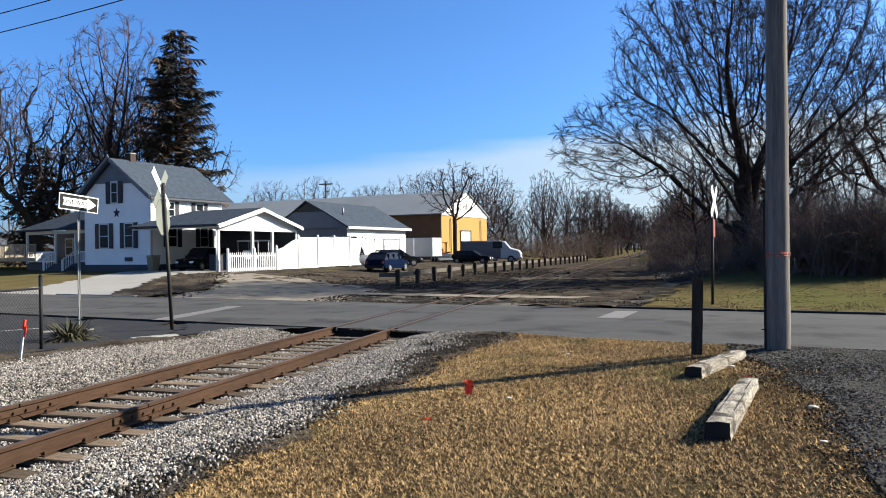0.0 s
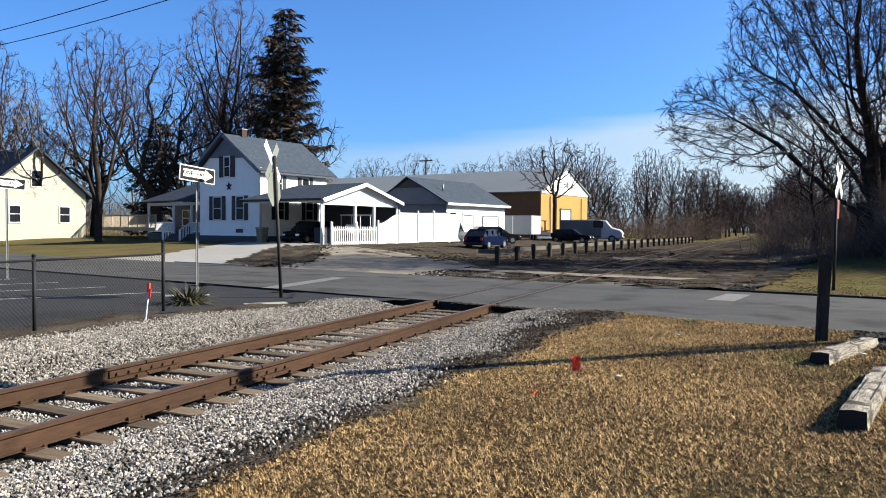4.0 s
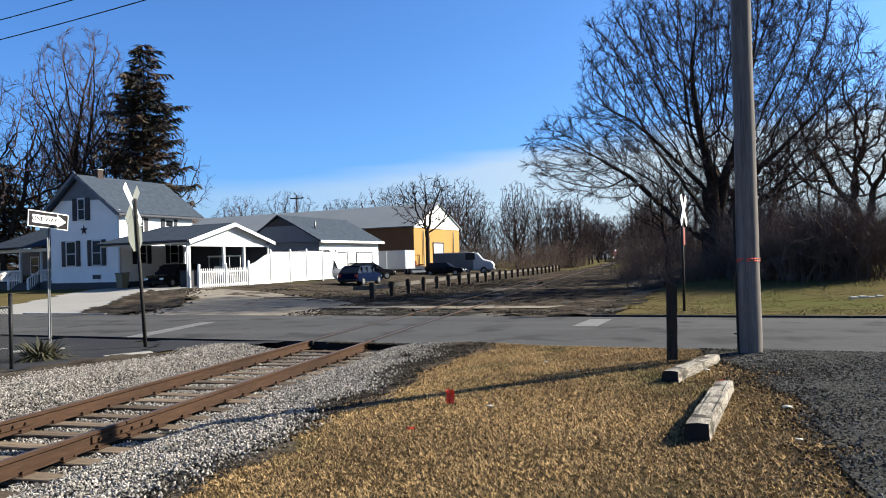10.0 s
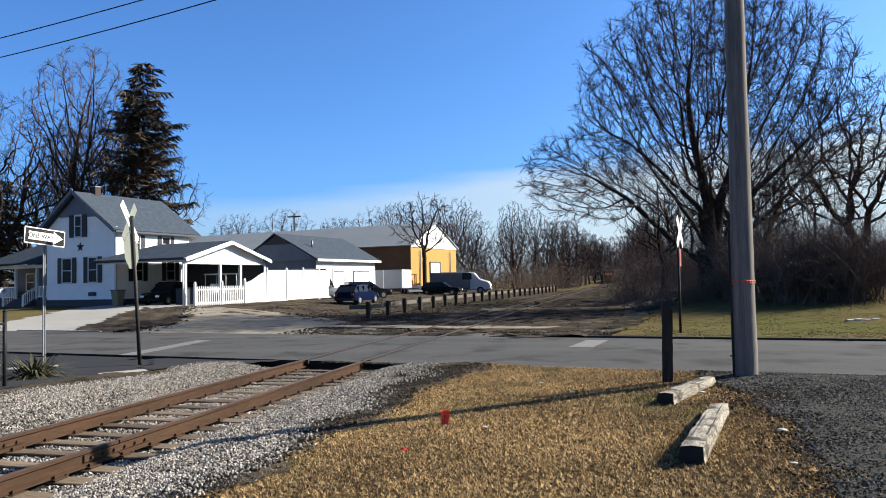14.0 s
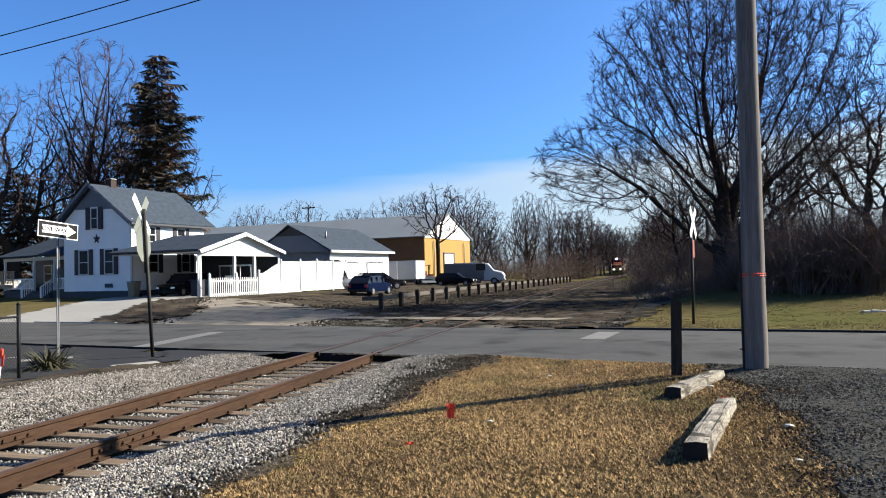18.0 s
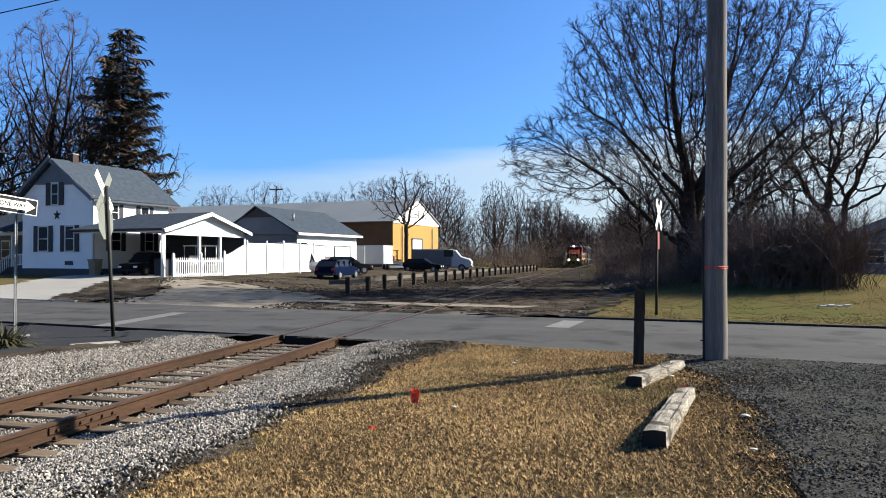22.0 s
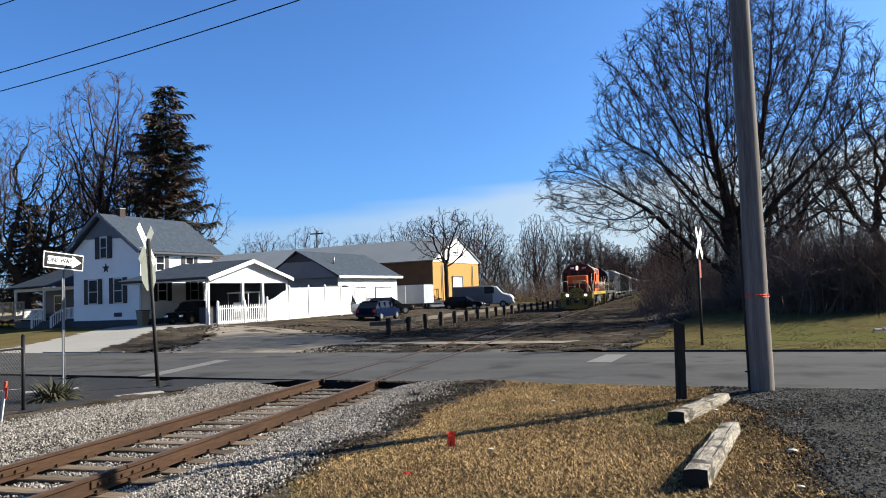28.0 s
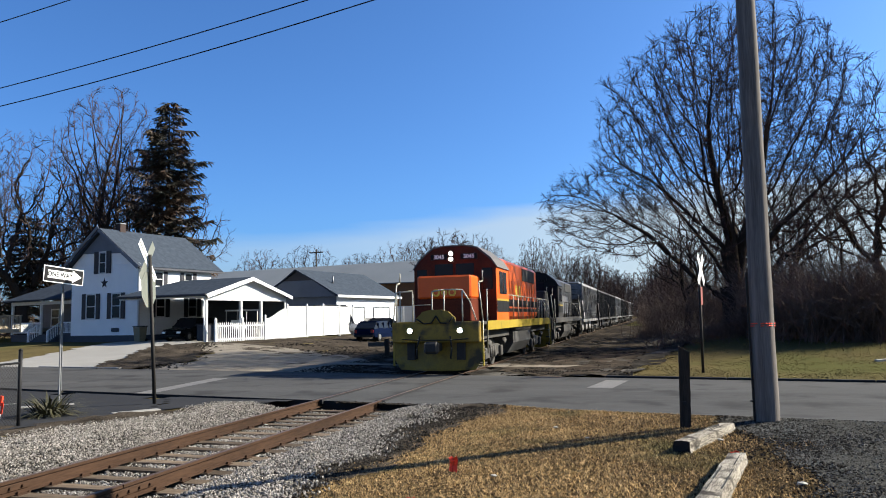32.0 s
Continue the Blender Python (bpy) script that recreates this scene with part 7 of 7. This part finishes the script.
def far_woods():
    """Distant woods: a few coarse skeletons repeated with their own turn and size."""
    rng = random.Random(77)
    kinds = []
    for seed, lobes in ((1, [(0, 0, 8, 4.2, 4.2, 5.5, 140)]), (2, [(0, 0, 7, 5, 5, 5, 140)]), (3, [(0.5, 0, 9, 3.4, 3.4, 6.5, 140)]), (4, [(0, 0, 5, 4, 4, 4.6, 140)])):
        (V, F), (V2, F2) = grow(seed=seed, lobes=lobes, trunk=[(0, 0, -0.3), (0, 0, 0.4), (0, 0, 1.1), (0, 0, 1.8)], step=0.7, kill=1.1, infl=4, r_base=0.22, tip=0.034, twigs=1, twig_len=1.1, up=0.2, keep=0.4, thick=0.0, coarse=True)
        kinds.append((np.array(V), np.array([f for f in F])))
    vs, fs, o = [], [], 0
    for x0, x1, y0, y1, n, h in ((-130, -30, 150, 200, 30, 8), (-30, -8, 150, 300, 34, 13), (8, 30, 120, 300, 60, 11), (40, 130, 110, 190, 26, 6), (-150, -90, 50, 150, 45, 14), (-12, 11, 350, 430, 60, 24)):
        for _ in range(n):
            x, y = rng.uniform(x0, x1), rng.uniform(y0, y1)
            if abs(x - track_x(y)) < 6 and y < 340:
                continue
            V, F = rng.choice(kinds)
            k = h / 14 * rng.uniform(0.45, 1.2)
            a = rng.uniform(0, 6.28)
            R = np.array(((math.cos(a), -math.sin(a), 0), (math.sin(a), math.cos(a), 0), (0, 0, 1))) * k
            vs.append(V @ R.T + (x, y, terrain(x, y)))
            fs.append(F + o)
            o += len(V)
    V, F = np.concatenate(vs), np.concatenate(fs)
    ob = raw("far_woods", V.tolist(), F.tolist(), M_TWIG)
    tagged(ob, "distant leafless woods on the horizon", "woods", kind="stuff")


far_woods()


# ---- train ----
M_LAMP = glow("lit_headlamp", (1.0, 0.93, 0.80), 45.0)
M_EMBLEM = mat("bright_yellow_emblem", (0.72, 0.50, 0.06), (0.6, 0.4, 0.05), rough=0.5, bump=0)
M_RAILW = mat("pale_handrail", (0.351, 0.335, 0.266), (0.266, 0.25, 0.192), rough=0.5, scale=4, bump=0)
M_UNDER = mat("grimy_running_gear", (0.0274, 0.0243, 0.0219), (0.0134, 0.0122, 0.0109), rough=0.8, scale=4, fine=30, bump=0.3)
M_BOGIE = mat("dusty_truck_frame", (0.045, 0.041, 0.037), (0.016, 0.0145, 0.013), rough=0.8, scale=3, fine=25, bump=0.3)
M_DARKSIDE = mat("faded_black_paint", (0.0149, 0.0144, 0.0149), (0.00851, 0.00798, 0.00851), rough=0.5, scale=1, fine=20, bump=0.03)
M_GRAFF = mat("streaked_grey_paint", (0.16, 0.16, 0.17), (0.0532, 0.0532, 0.0612), rough=0.6, scale=1.6, fine=12, bump=0, stretch=(1, 1, 0.25))
M_HOP = mat("pale_grey_hopper", (0.22, 0.22, 0.22), (0.14, 0.14, 0.14), rough=0.6, scale=1.2, fine=18, bump=0.03, stretch=(1, 1, 0.3), col3=(0.05, 0.046, 0.044), cut3=0.56, scale3=0.9)
M_HOP2 = mat("dark_grey_hopper", (0.045, 0.045, 0.046), (0.026, 0.026, 0.027), rough=0.7, scale=1.2, fine=18, bump=0.03, stretch=(1, 1, 0.3), col3=(0.085, 0.08, 0.076), cut3=0.62, scale3=0.9, spec=0.1)


def wheelset(parent, y, r=0.5):
    bm = bmesh.new()
    tube(bm, (-1.0, 0, 0), (1.0, 0, 0), 0.09, n=10)
    for s in (-1, 1):
        tube(bm, (s * 0.69, 0, 0), (s * 0.82, 0, 0), r, n=28)
        tube(bm, (s * 0.66, 0, 0), (s * 0.69, 0, 0), r + 0.03, n=28)
        for k in range(6):
            a = k * 1.0472
            box(bm, s * 0.825 - 0.006, s * 0.825 + 0.006, -0.04, 0.04, r * 0.35, r * 0.75, m=Matrix.Rotation(a, 4, "X"))
    w = part("wheelset", bm, M_BOGIE, parent)
    w.location = (0, y, r)
    WHEELS.append((w, y, r))
    return w


WHEELS = []
VEHICLES = []


def truck(parent, y, gap=2.75, loco=True):
    t = new("bogie")
    t.parent = parent
    t["label"] = "dusty steel bogie frame"
    for s in (-1, 1):
        bm = bmesh.new()
        h = gap / 2
        pts = [(-h - 0.55, 0.42), (-h + 0.35, 0.42), (-h + 0.75, 0.34), (h - 0.75, 0.34), (h - 0.35, 0.42), (h + 0.55, 0.42), (h + 0.55, 0.66), (h - 0.3, 0.8), (-h + 0.3, 0.8), (-h - 0.55, 0.66)]
        prism(bm, pts, 0.14, m=pose(s * 1.02 + 0.07, y, 0, 0, 0, 90))
        part("side_frame", bm, M_BOGIE, t)
        for e in (-h, h):
            one_box("axle_box", t, M_BOGIE, s * 1.1 - 0.1, s * 1.1 + 0.1, y + e - 0.17, y + e + 0.17, 0.34, 0.72, bevel=0.03)
            if loco:
                one_tube("brake_cylinder", t, M_BOGIE, (s * 1.14, y + e + 0.35, 0.78), (s * 1.14, y + e + 0.75, 0.9), 0.1, n=8)
        for e in (-0.3, 0.0, 0.3):
            one_tube("spring", t, M_BOGIE, (s * 1.08, y + e, 0.36), (s * 1.08, y + e, 0.74), 0.085, n=8)
    for e in (-gap / 2, gap / 2):
        wheelset(parent, y + e)


def locomotive(name, body, stripe, sill, front, label, lit):
    L = thing(name, Matrix(), label, "locomotive")
    LEN = 17.2
    # frame and walkways
    one_box("frame", L, M_UNDER, -1.2, 1.2, 0.3, LEN - 0.3, 1.05, 1.5)
    one_box("walkway", L, M_UNDER, -1.5, 1.5, 0.35, LEN - 0.35, 1.55, 1.64)
    for s in (-1, 1):
        one_box("side_sill", L, sill, s * 1.5 - 0.03, s * 1.5 + 0.03, 0.9, LEN - 0.9, 1.36, 1.66, label="bright painted side sill")
    for y0, sg in ((0.0, 1), (LEN, -1)):
        f = lambda a: y0 + sg * a
        lo, hi = min(f(0.0), f(0.28)), max(f(0.0), f(0.28))
        bm = bmesh.new()
        box(bm, -1.45, 1.45, lo, hi, 1.0, 1.66, 0.03)
        part("end_plate", bm, front, L)
        bm = bmesh.new()
        prism(bm, [(-0.62, 1.6), (0.66, 1.6), (0.66, 1.78), (0.45, 1.98), (0.2, 2.04), (-0.16, 2.04), (-0.42, 1.98), (-0.62, 1.78)], 0.1, m=pose(0, lo, 0))
        part("anticlimber", bm, front, L)
        bm = bmesh.new()
        sec = [(-1.46, 1.05), (1.46, 1.05), (1.48, 0.5), (1.25, 0.14), (0.5, 0.1), (-0.5, 0.1), (-1.25, 0.14), (-1.48, 0.5)]
        a = [bm.verts.new((x, f(0.12 + 0.10 * abs(x)), z)) for x, z in sec]
        b = [bm.verts.new((x * 0.97, f(0.24 + 0.10 * abs(x)), z)) for x, z in sec]
        bm.faces.new(a)
        bm.faces.new(b[::-1])
        for i in range(8):
            bm.faces.new((a[(i + 1) % 8], a[i], b[i], b[(i + 1) % 8]))
        bmesh.ops.recalc_face_normals(bm, faces=bm.faces)
        part("plow_pilot", bm, front, L, "yellow-painted snow plough pilot")
        for x in (-0.85, 0.8):
            one_box("pilot_opening", L, M_UNDER, x - 0.13, x + 0.13, lo + (0.12 if sg > 0 else 0.05), hi - (0.0 if sg > 0 else 0.02), 0.45, 0.98)
        cpl = one_box("coupler", L, M_UNDER, -0.16, 0.16, min(f(-0.45), f(0.4)), max(f(-0.45), f(0.4)), 0.72, 1.0, bevel=0.05)
        one_box("knuckle", cpl, M_UNDER, -0.24, 0.24, min(f(-0.55), f(-0.3)), max(f(-0.55), f(-0.3)), 0.66, 1.05, bevel=0.08)
        for x in (-0.5, 0.5):
            bm = bmesh.new()
            pts = [(x, f(-0.02), 1.2), (x * 1.15, f(-0.14), 0.85), (x * 1.1, f(-0.2), 0.5)]
            bars(bm, pts, 0.03)
            part("air_hose", bm, M_BLACK, L)
        bm = bmesh.new()
        bars(bm, [(-0.6, f(-0.03), 1.75), (-0.35, f(-0.06), 1.6), (-0.1, f(-0.06), 1.62), (0.05, f(-0.06), 1.85), (0.2, f(-0.06), 1.62), (0.45, f(-0.06), 1.6), (0.6, f(-0.03), 1.8)], 0.025)
        part("cable", bm, M_BLACK, L)
        bm = bmesh.new()
        bars(bm, [(-1.1, f(-0.05), 1.12), (-0.55, f(-0.07), 1.08), (0.55, f(-0.07), 1.08), (1.1, f(-0.05), 1.12)], 0.02)
        part("cut_lever", bm, M_BLACK, L)
        for x in (-0.83, 0.83):
            d = one_tube("ditch_light", L, M_UNDER, (x, f(-0.06), 1.38), (x, f(0.1), 1.38), 0.105, n=16)
            one_tube("lens", d, M_LAMP if lit and sg > 0 else M_PANE, (x, f(-0.075), 1.38), (x, f(-0.061), 1.38), 0.075, n=16)
        # end handrails
        bm = bmesh.new()
        for x in (-1.3, -0.75, -0.1, 0.3, 0.9):
            tube(bm, (x, f(0.05), 1.66), (x, f(0.05), 2.62), 0.022, n=6)
        bars(bm, [(-1.3, f(0.05), 2.62), (-0.75, f(0.05), 2.66)], 0.022)
        bars(bm, [(-0.75, f(0.05), 2.2), (-0.1, f(0.05), 2.2)], 0.012)
        bars(bm, [(-0.1, f(0.05), 2.62), (0.3, f(0.05), 2.68), (0.9, f(0.05), 2.66), (1.15, f(0.0), 2.3), (1.35, f(0.0), 1.7)], 0.022)
        part("end_railing", bm, M_RAILW, L)
        for s in (-1, 1):
            for k in range(4):
                one_box("step", L, M_UNDER, s * 1.46 - 0.16, s * 1.46 + 0.02, min(f(0.35), f(0.9)), max(f(0.35), f(0.9)), 0.3 + 0.35 * k, 0.34 + 0.35 * k)
            one_box("step_edge", L, sill, s * 1.49 - 0.02, s * 1.49 + 0.02, min(f(0.26), f(0.34)), max(f(0.26), f(0.34)), 0.25, 1.6)
            bm = bmesh.new()
            bars(bm, [(s * 1.49, f(0.28), 0.6), (s * 1.5, f(0.3), 1.7), (s * 1.38, f(0.3), 2.9), (s * 1.42, f(0.75), 2.95), (s * 1.42, f(0.75), 3.3)], 0.022)
            bars(bm, [(s * 1.5, f(0.98), 0.6), (s * 1.5, f(0.98), 2.7)], 0.022)
            part("grab_rail", bm, M_RAILW, L)
    # short nose
    n = one_box("nose", L, body, -0.96, 0.92, 1.2, 2.6, 2.42, 3.2, bevel=0.06, label="upper half of the short nose")
    one_box("nose_base", L, M_ORANGE_SHADED if lit else stripe, -0.95, 0.91, 1.21, 2.6, 1.64, 2.415, bevel=0.03)
    one_box("nose_door", n, M_ORANGE_SHADED if lit else stripe, -0.96, -0.955 + 0.3, 1.185, 1.199, 1.7, 2.3)
    for x, r in ((-0.28, 0.13), (0.0, 0.1), (0.28, 0.13)):
        bm = bmesh.new()
        tube(bm, (x, 1.15, 2.62), (x, 1.198, 2.62), r, n=16)
        tube(bm, (x, 1.142, 2.62), (x, 1.149, 2.62), r * 0.55, n=12, mi=1)
        part("emblem", bm, [M_EMBLEM, body], n, "round yellow emblem")
    # cab
    bm = bmesh.new()
    prof = [(-1.5, 1.64), (1.5, 1.64), (1.5, 3.55), (1.28, 3.82), (0.8, 4.22), (0.4, 4.3), (-0.4, 4.3), (-0.8, 4.22), (-1.28, 3.82), (-1.5, 3.55)]
    prism(bm, prof, 2.3, m=pose(0, 2.6, 0))
    cab = part("cab", bm, body, L)
    bm = bmesh.new()
    prism(bm, [(x * 0.995, z + 0.002 if z > 2 else z) for x, z in prof], 0.012, m=pose(0, 2.585, 0))
    # lead cab front: shade painted into the orange
    part("cab_front", bm, M_ORANGE_SHADED if lit else stripe, L, "cab front in orange paint darkened as if shaded" if lit else "black cab front")
    bm = bmesh.new()
    prism(bm, [(1.56, 3.52), (1.33, 3.86), (0.83, 4.27), (0.4, 4.35), (-0.4, 4.35), (-0.83, 4.27), (-1.33, 3.86), (-1.56, 3.52)], 2.33, m=pose(0, 2.6, 0))
    part("cab_roof", bm, mat("weathered_cab_roof", (0.075, 0.07, 0.07), (0.04, 0.037, 0.036), rough=0.7, scale=2, bump=0.03) if lit else stripe, L, "grey weathered cab roof")
    for x0, x1, z0, z1 in ((-0.72, -0.05, 3.28, 3.68), (0.05, 0.72, 3.28, 3.68), (-1.38, -1.02, 2.75, 3.5), (1.02, 1.38, 2.75, 3.5)):
        one_box("windscreen", cab, M_PANE, x0, x1, 2.565, 2.583, z0, z1)
    for s in (-1, 1):
        one_box("side_window", cab, M_PANE, s * 1.5 - 0.015, s * 1.5 + 0.015, 3.15, 3.75, 2.6, 3.4)
        one_box("side_window", cab, M_PANE, s * 1.5 - 0.015, s * 1.5 + 0.015, 3.85, 4.45, 2.6, 3.4)
        for z0, z1, m_ in ((1.95, 2.35, stripe), (2.35, 2.42, M_YEL)):
            one_box("cab_stripe", cab, m_, s * 1.5 - 0.012, s * 1.5 + 0.012, 2.62, 4.88, z0, z1)
        nb = one_box("number_board", cab, M_BLACK, s * 0.55 - 0.3, s * 0.55 + 0.3, 2.53, 2.58, 3.83, 4.03)
        if lit:
            letters("3045", 0.2, nb, M_SIGNW, pose(s * 0.55, 2.526, 3.93, 90, 0, 0))
    for z in (3.84, 4.05):
        d = one_tube("headlight", cab, M_UNDER, (-0.1, 2.5, z), (-0.1, 2.58, z), 0.1, n=16)
        one_tube("lens", d, M_LAMP if lit else M_PANE, (-0.1, 2.485, z), (-0.1, 2.499, z), 0.062, n=16)
    one_box("horn", cab, M_UNDER, -0.3, 0.3, 4.2, 4.5, 4.36, 4.5, bevel=0.03)
    # long hood
    hood = one_box("long_hood", L, body, -0.92, 0.92, 4.9, LEN - 1.1, 1.64, 4.16, bevel=0.14)
    for s in (-1, 1):
        for z0, z1, m_ in ((1.98, 2.12, stripe), (2.2, 2.5, stripe)):
            one_box("hood_stripe", hood, m_, s * 0.92 - 0.012, s * 0.92 + 0.012, 4.95, LEN - 1.2, z0, z1)
        y = 5.2
        while y < LEN - 1.6:
            one_box("hood_door", hood, body, s * 0.925 - 0.012, s * 0.925 + 0.012, y, y + 0.62, 2.55, 3.3, bevel=0.008)
            y += 0.7
        one_box("radiator_grille", hood, M_UNDER, s * 0.93 - 0.015, s * 0.93 + 0.015, 11.5, 15.2, 3.42, 4.0)
        one_box("inertial_grille", hood, M_UNDER, s * 0.93 - 0.015, s * 0.93 + 0.015, 5.1, 6.6, 3.5, 3.98)
        if lit:
            for y0 in (5.6, 6.5, 7.3, 9.6, 10.4):
                one_box("emblem", hood, M_EMBLEM, s * 0.94 - 0.012, s * 0.94 + 0.012, y0, y0 + 0.45, 2.62, 3.15, bevel=0.01, label="yellow painted emblem")
        else:
            one_box("painted_panel", hood, M_GRAFF, s * 0.94 - 0.012, s * 0.94 + 0.012, 6.0, 13.0, 1.9, 3.1)
        bm = bmesh.new()
        k = 0
        for i in range(11):
            y = 5.0 + i * 1.1
            tube(bm, (s * 1.46, y, 1.64), (s * 1.46, y, 2.6), 0.02, n=5)
        tube(bm, (s * 1.46, 5.0, 2.6), (s * 1.46, 16.0, 2.6), 0.022, n=5)
        part("side_railing", bm, M_RAILW if lit else M_UNDER, L)
    for y in (6.2, 7.6, 12.2, 13.4, 14.6):
        f = one_tube("roof_fan", hood, M_UNDER, (0, y, 4.14), (0, y, 4.3), 0.52, n=20)
    one_box("exhaust_stack", hood, M_UNDER, -0.25, 0.25, 9.2, 9.7, 4.14, 4.34)
    one_box("blower_duct", hood, M_UNDER, -0.6, 0.6, 5.0, 5.6, 4.14, 4.36, bevel=0.05)
    # fuel tank
    bm = bmesh.new()
    prism(bm, [(-1.35, 0.75), (-1.1, 0.35), (1.1, 0.35), (1.35, 0.75), (1.35, 1.2), (-1.35, 1.2)], 4.4, m=pose(0, 6.4, 0))
    part("fuel_tank", bm, M_BOGIE, L)
    for s in (-1, 1):
        one_tube("air_reservoir", L, M_BOGIE, (s * 1.3, 6.5, 1.33), (s * 1.3, 10.5, 1.33), 0.16, n=12)
    truck(L, 3.5)
    truck(L, 13.6)
    return L


def hopper(name, paint, label):
    H = thing(name, Matrix(), label, "railway wagon", "hopper wagons")
    LEN = 16.2
    bm = bmesh.new()
    prism(bm, [(0.5, 3.0), (0.5, 4.25), (LEN - 0.5, 4.25), (LEN - 0.5, 3.0), (LEN - 2.6, 1.35), (2.6, 1.35)], 2.9, m=pose(1.45, 0, 0, 0, 0, 90))
    part("body", bm, paint, H)
    for s in (-1, 1):
        for i in range(13):
            y = 0.6 + i * (LEN - 1.3) / 12
            one_box("rib", H, paint, s * 1.49 - 0.06, s * 1.49 + 0.06, y - 0.05, y + 0.05, 1.4 + max(0, (2.6 - y) * 0.75, (y - LEN + 2.6) * 0.75), 4.2)
        one_box("top_chord", H, paint, s * 1.48 - 0.06, s * 1.48 + 0.06, 0.4, LEN - 0.4, 4.12, 4.3)
        one_box("side_sill", H, paint, s * 1.48 - 0.06, s * 1.48 + 0.06, 0.4, LEN - 0.4, 1.2, 1.42)
    one_box("roof", H, paint, -1.3, 1.3, 0.5, LEN - 0.5, 4.26, 4.42, bevel=0.05)
    one_box("roof_walk", H, M_UNDER, -0.4, 0.4, 0.3, LEN - 0.3, 4.44, 4.5)
    for e in (0, 1):
        y = 0.15 if e == 0 else LEN - 0.15
        one_box("end_sill", H, M_UNDER, -1.4, 1.4, y - 0.15, y + 0.15, 1.0, 1.3)
        one_box("coupler", H, M_UNDER, -0.15, 0.15, y - 0.6, y + 0.6, 0.72, 1.0, bevel=0.05)
        for x in (-1.3, 1.3):
            one_box("corner_post", H, paint, x - 0.06, x + 0.06, y - 0.06, y + 0.06, 1.3, 3.0)
        bm = bmesh.new()
        for k in range(7):
            tube(bm, (0.7, y, 1.4 + 0.4 * k), (1.2, y, 1.4 + 0.4 * k), 0.015, n=4)
        part("ladder", bm, M_UNDER, H)
    for y in (4.6, 8.1, 11.6):
        bm = bmesh.new()
        prism(bm, [(y - 1.5, 1.35), (y + 1.5, 1.35), (y + 0.35, 0.45), (y - 0.35, 0.45)], 2.2, m=pose(1.1, 0, 0, 0, 0, 90))
        part("hopper_bay", bm, paint, H)
    truck(H, 2.0, 1.75, False)
    truck(H, LEN - 2.0, 1.75, False)
    return H


lead = locomotive("lead_locomotive", M_ORANGE, M_BLACK, M_YEL, M_PILOT, "orange and black diesel locomotive with a yellow pilot", True)
N_LEAD = len(WHEELS)
second = locomotive("second_locomotive", M_DARKSIDE, M_BLACK, M_UNDER, M_DARKSIDE, "dark trailing diesel locomotive with streaked paint", False)
N_SECOND = len(WHEELS)
VEHICLES += [(lead, 0.0, 17.2), (second, 18.1, 17.2)]
pos = 36.3
first_hop = hopper("hopper_wagon", M_HOP, "pale grey covered hopper wagon")
VEHICLES.append((first_hop, pos, 16.2))
other = hopper("hopper_wagon", M_HOP2, "weathered grey covered hopper wagon")
for k in range(7):
    pos += 17.1
    h = other if k == 0 else copy_thing(other if k % 3 != 2 else first_hop, Matrix())
    VEHICLES.append((h, pos, 16.2))

SPEED, FRONT_AT_END = 11.43, 22.4


def motions():
    front = lambda t: FRONT_AT_END + SPEED * (32.0 - t)
    for ob, offset, length in VEHICLES:
        rows = []
        for t in range(0, 33):
            y = front(t) + offset
            x0, x1 = track_x(y), track_x(y + length)
            rows.append((t, pose(x0, y, 0, 0, 0, -math.degrees(math.atan2(x1 - x0, length)))))
        walk(ob, rows)
    for w, y, r in WHEELS[:N_SECOND]:
        walk(w, [(k / 15.0, pose(0, y, r, math.degrees(SPEED * k / 15.0 / r), 0, 0)) for k in range(0, 481)])


motions()
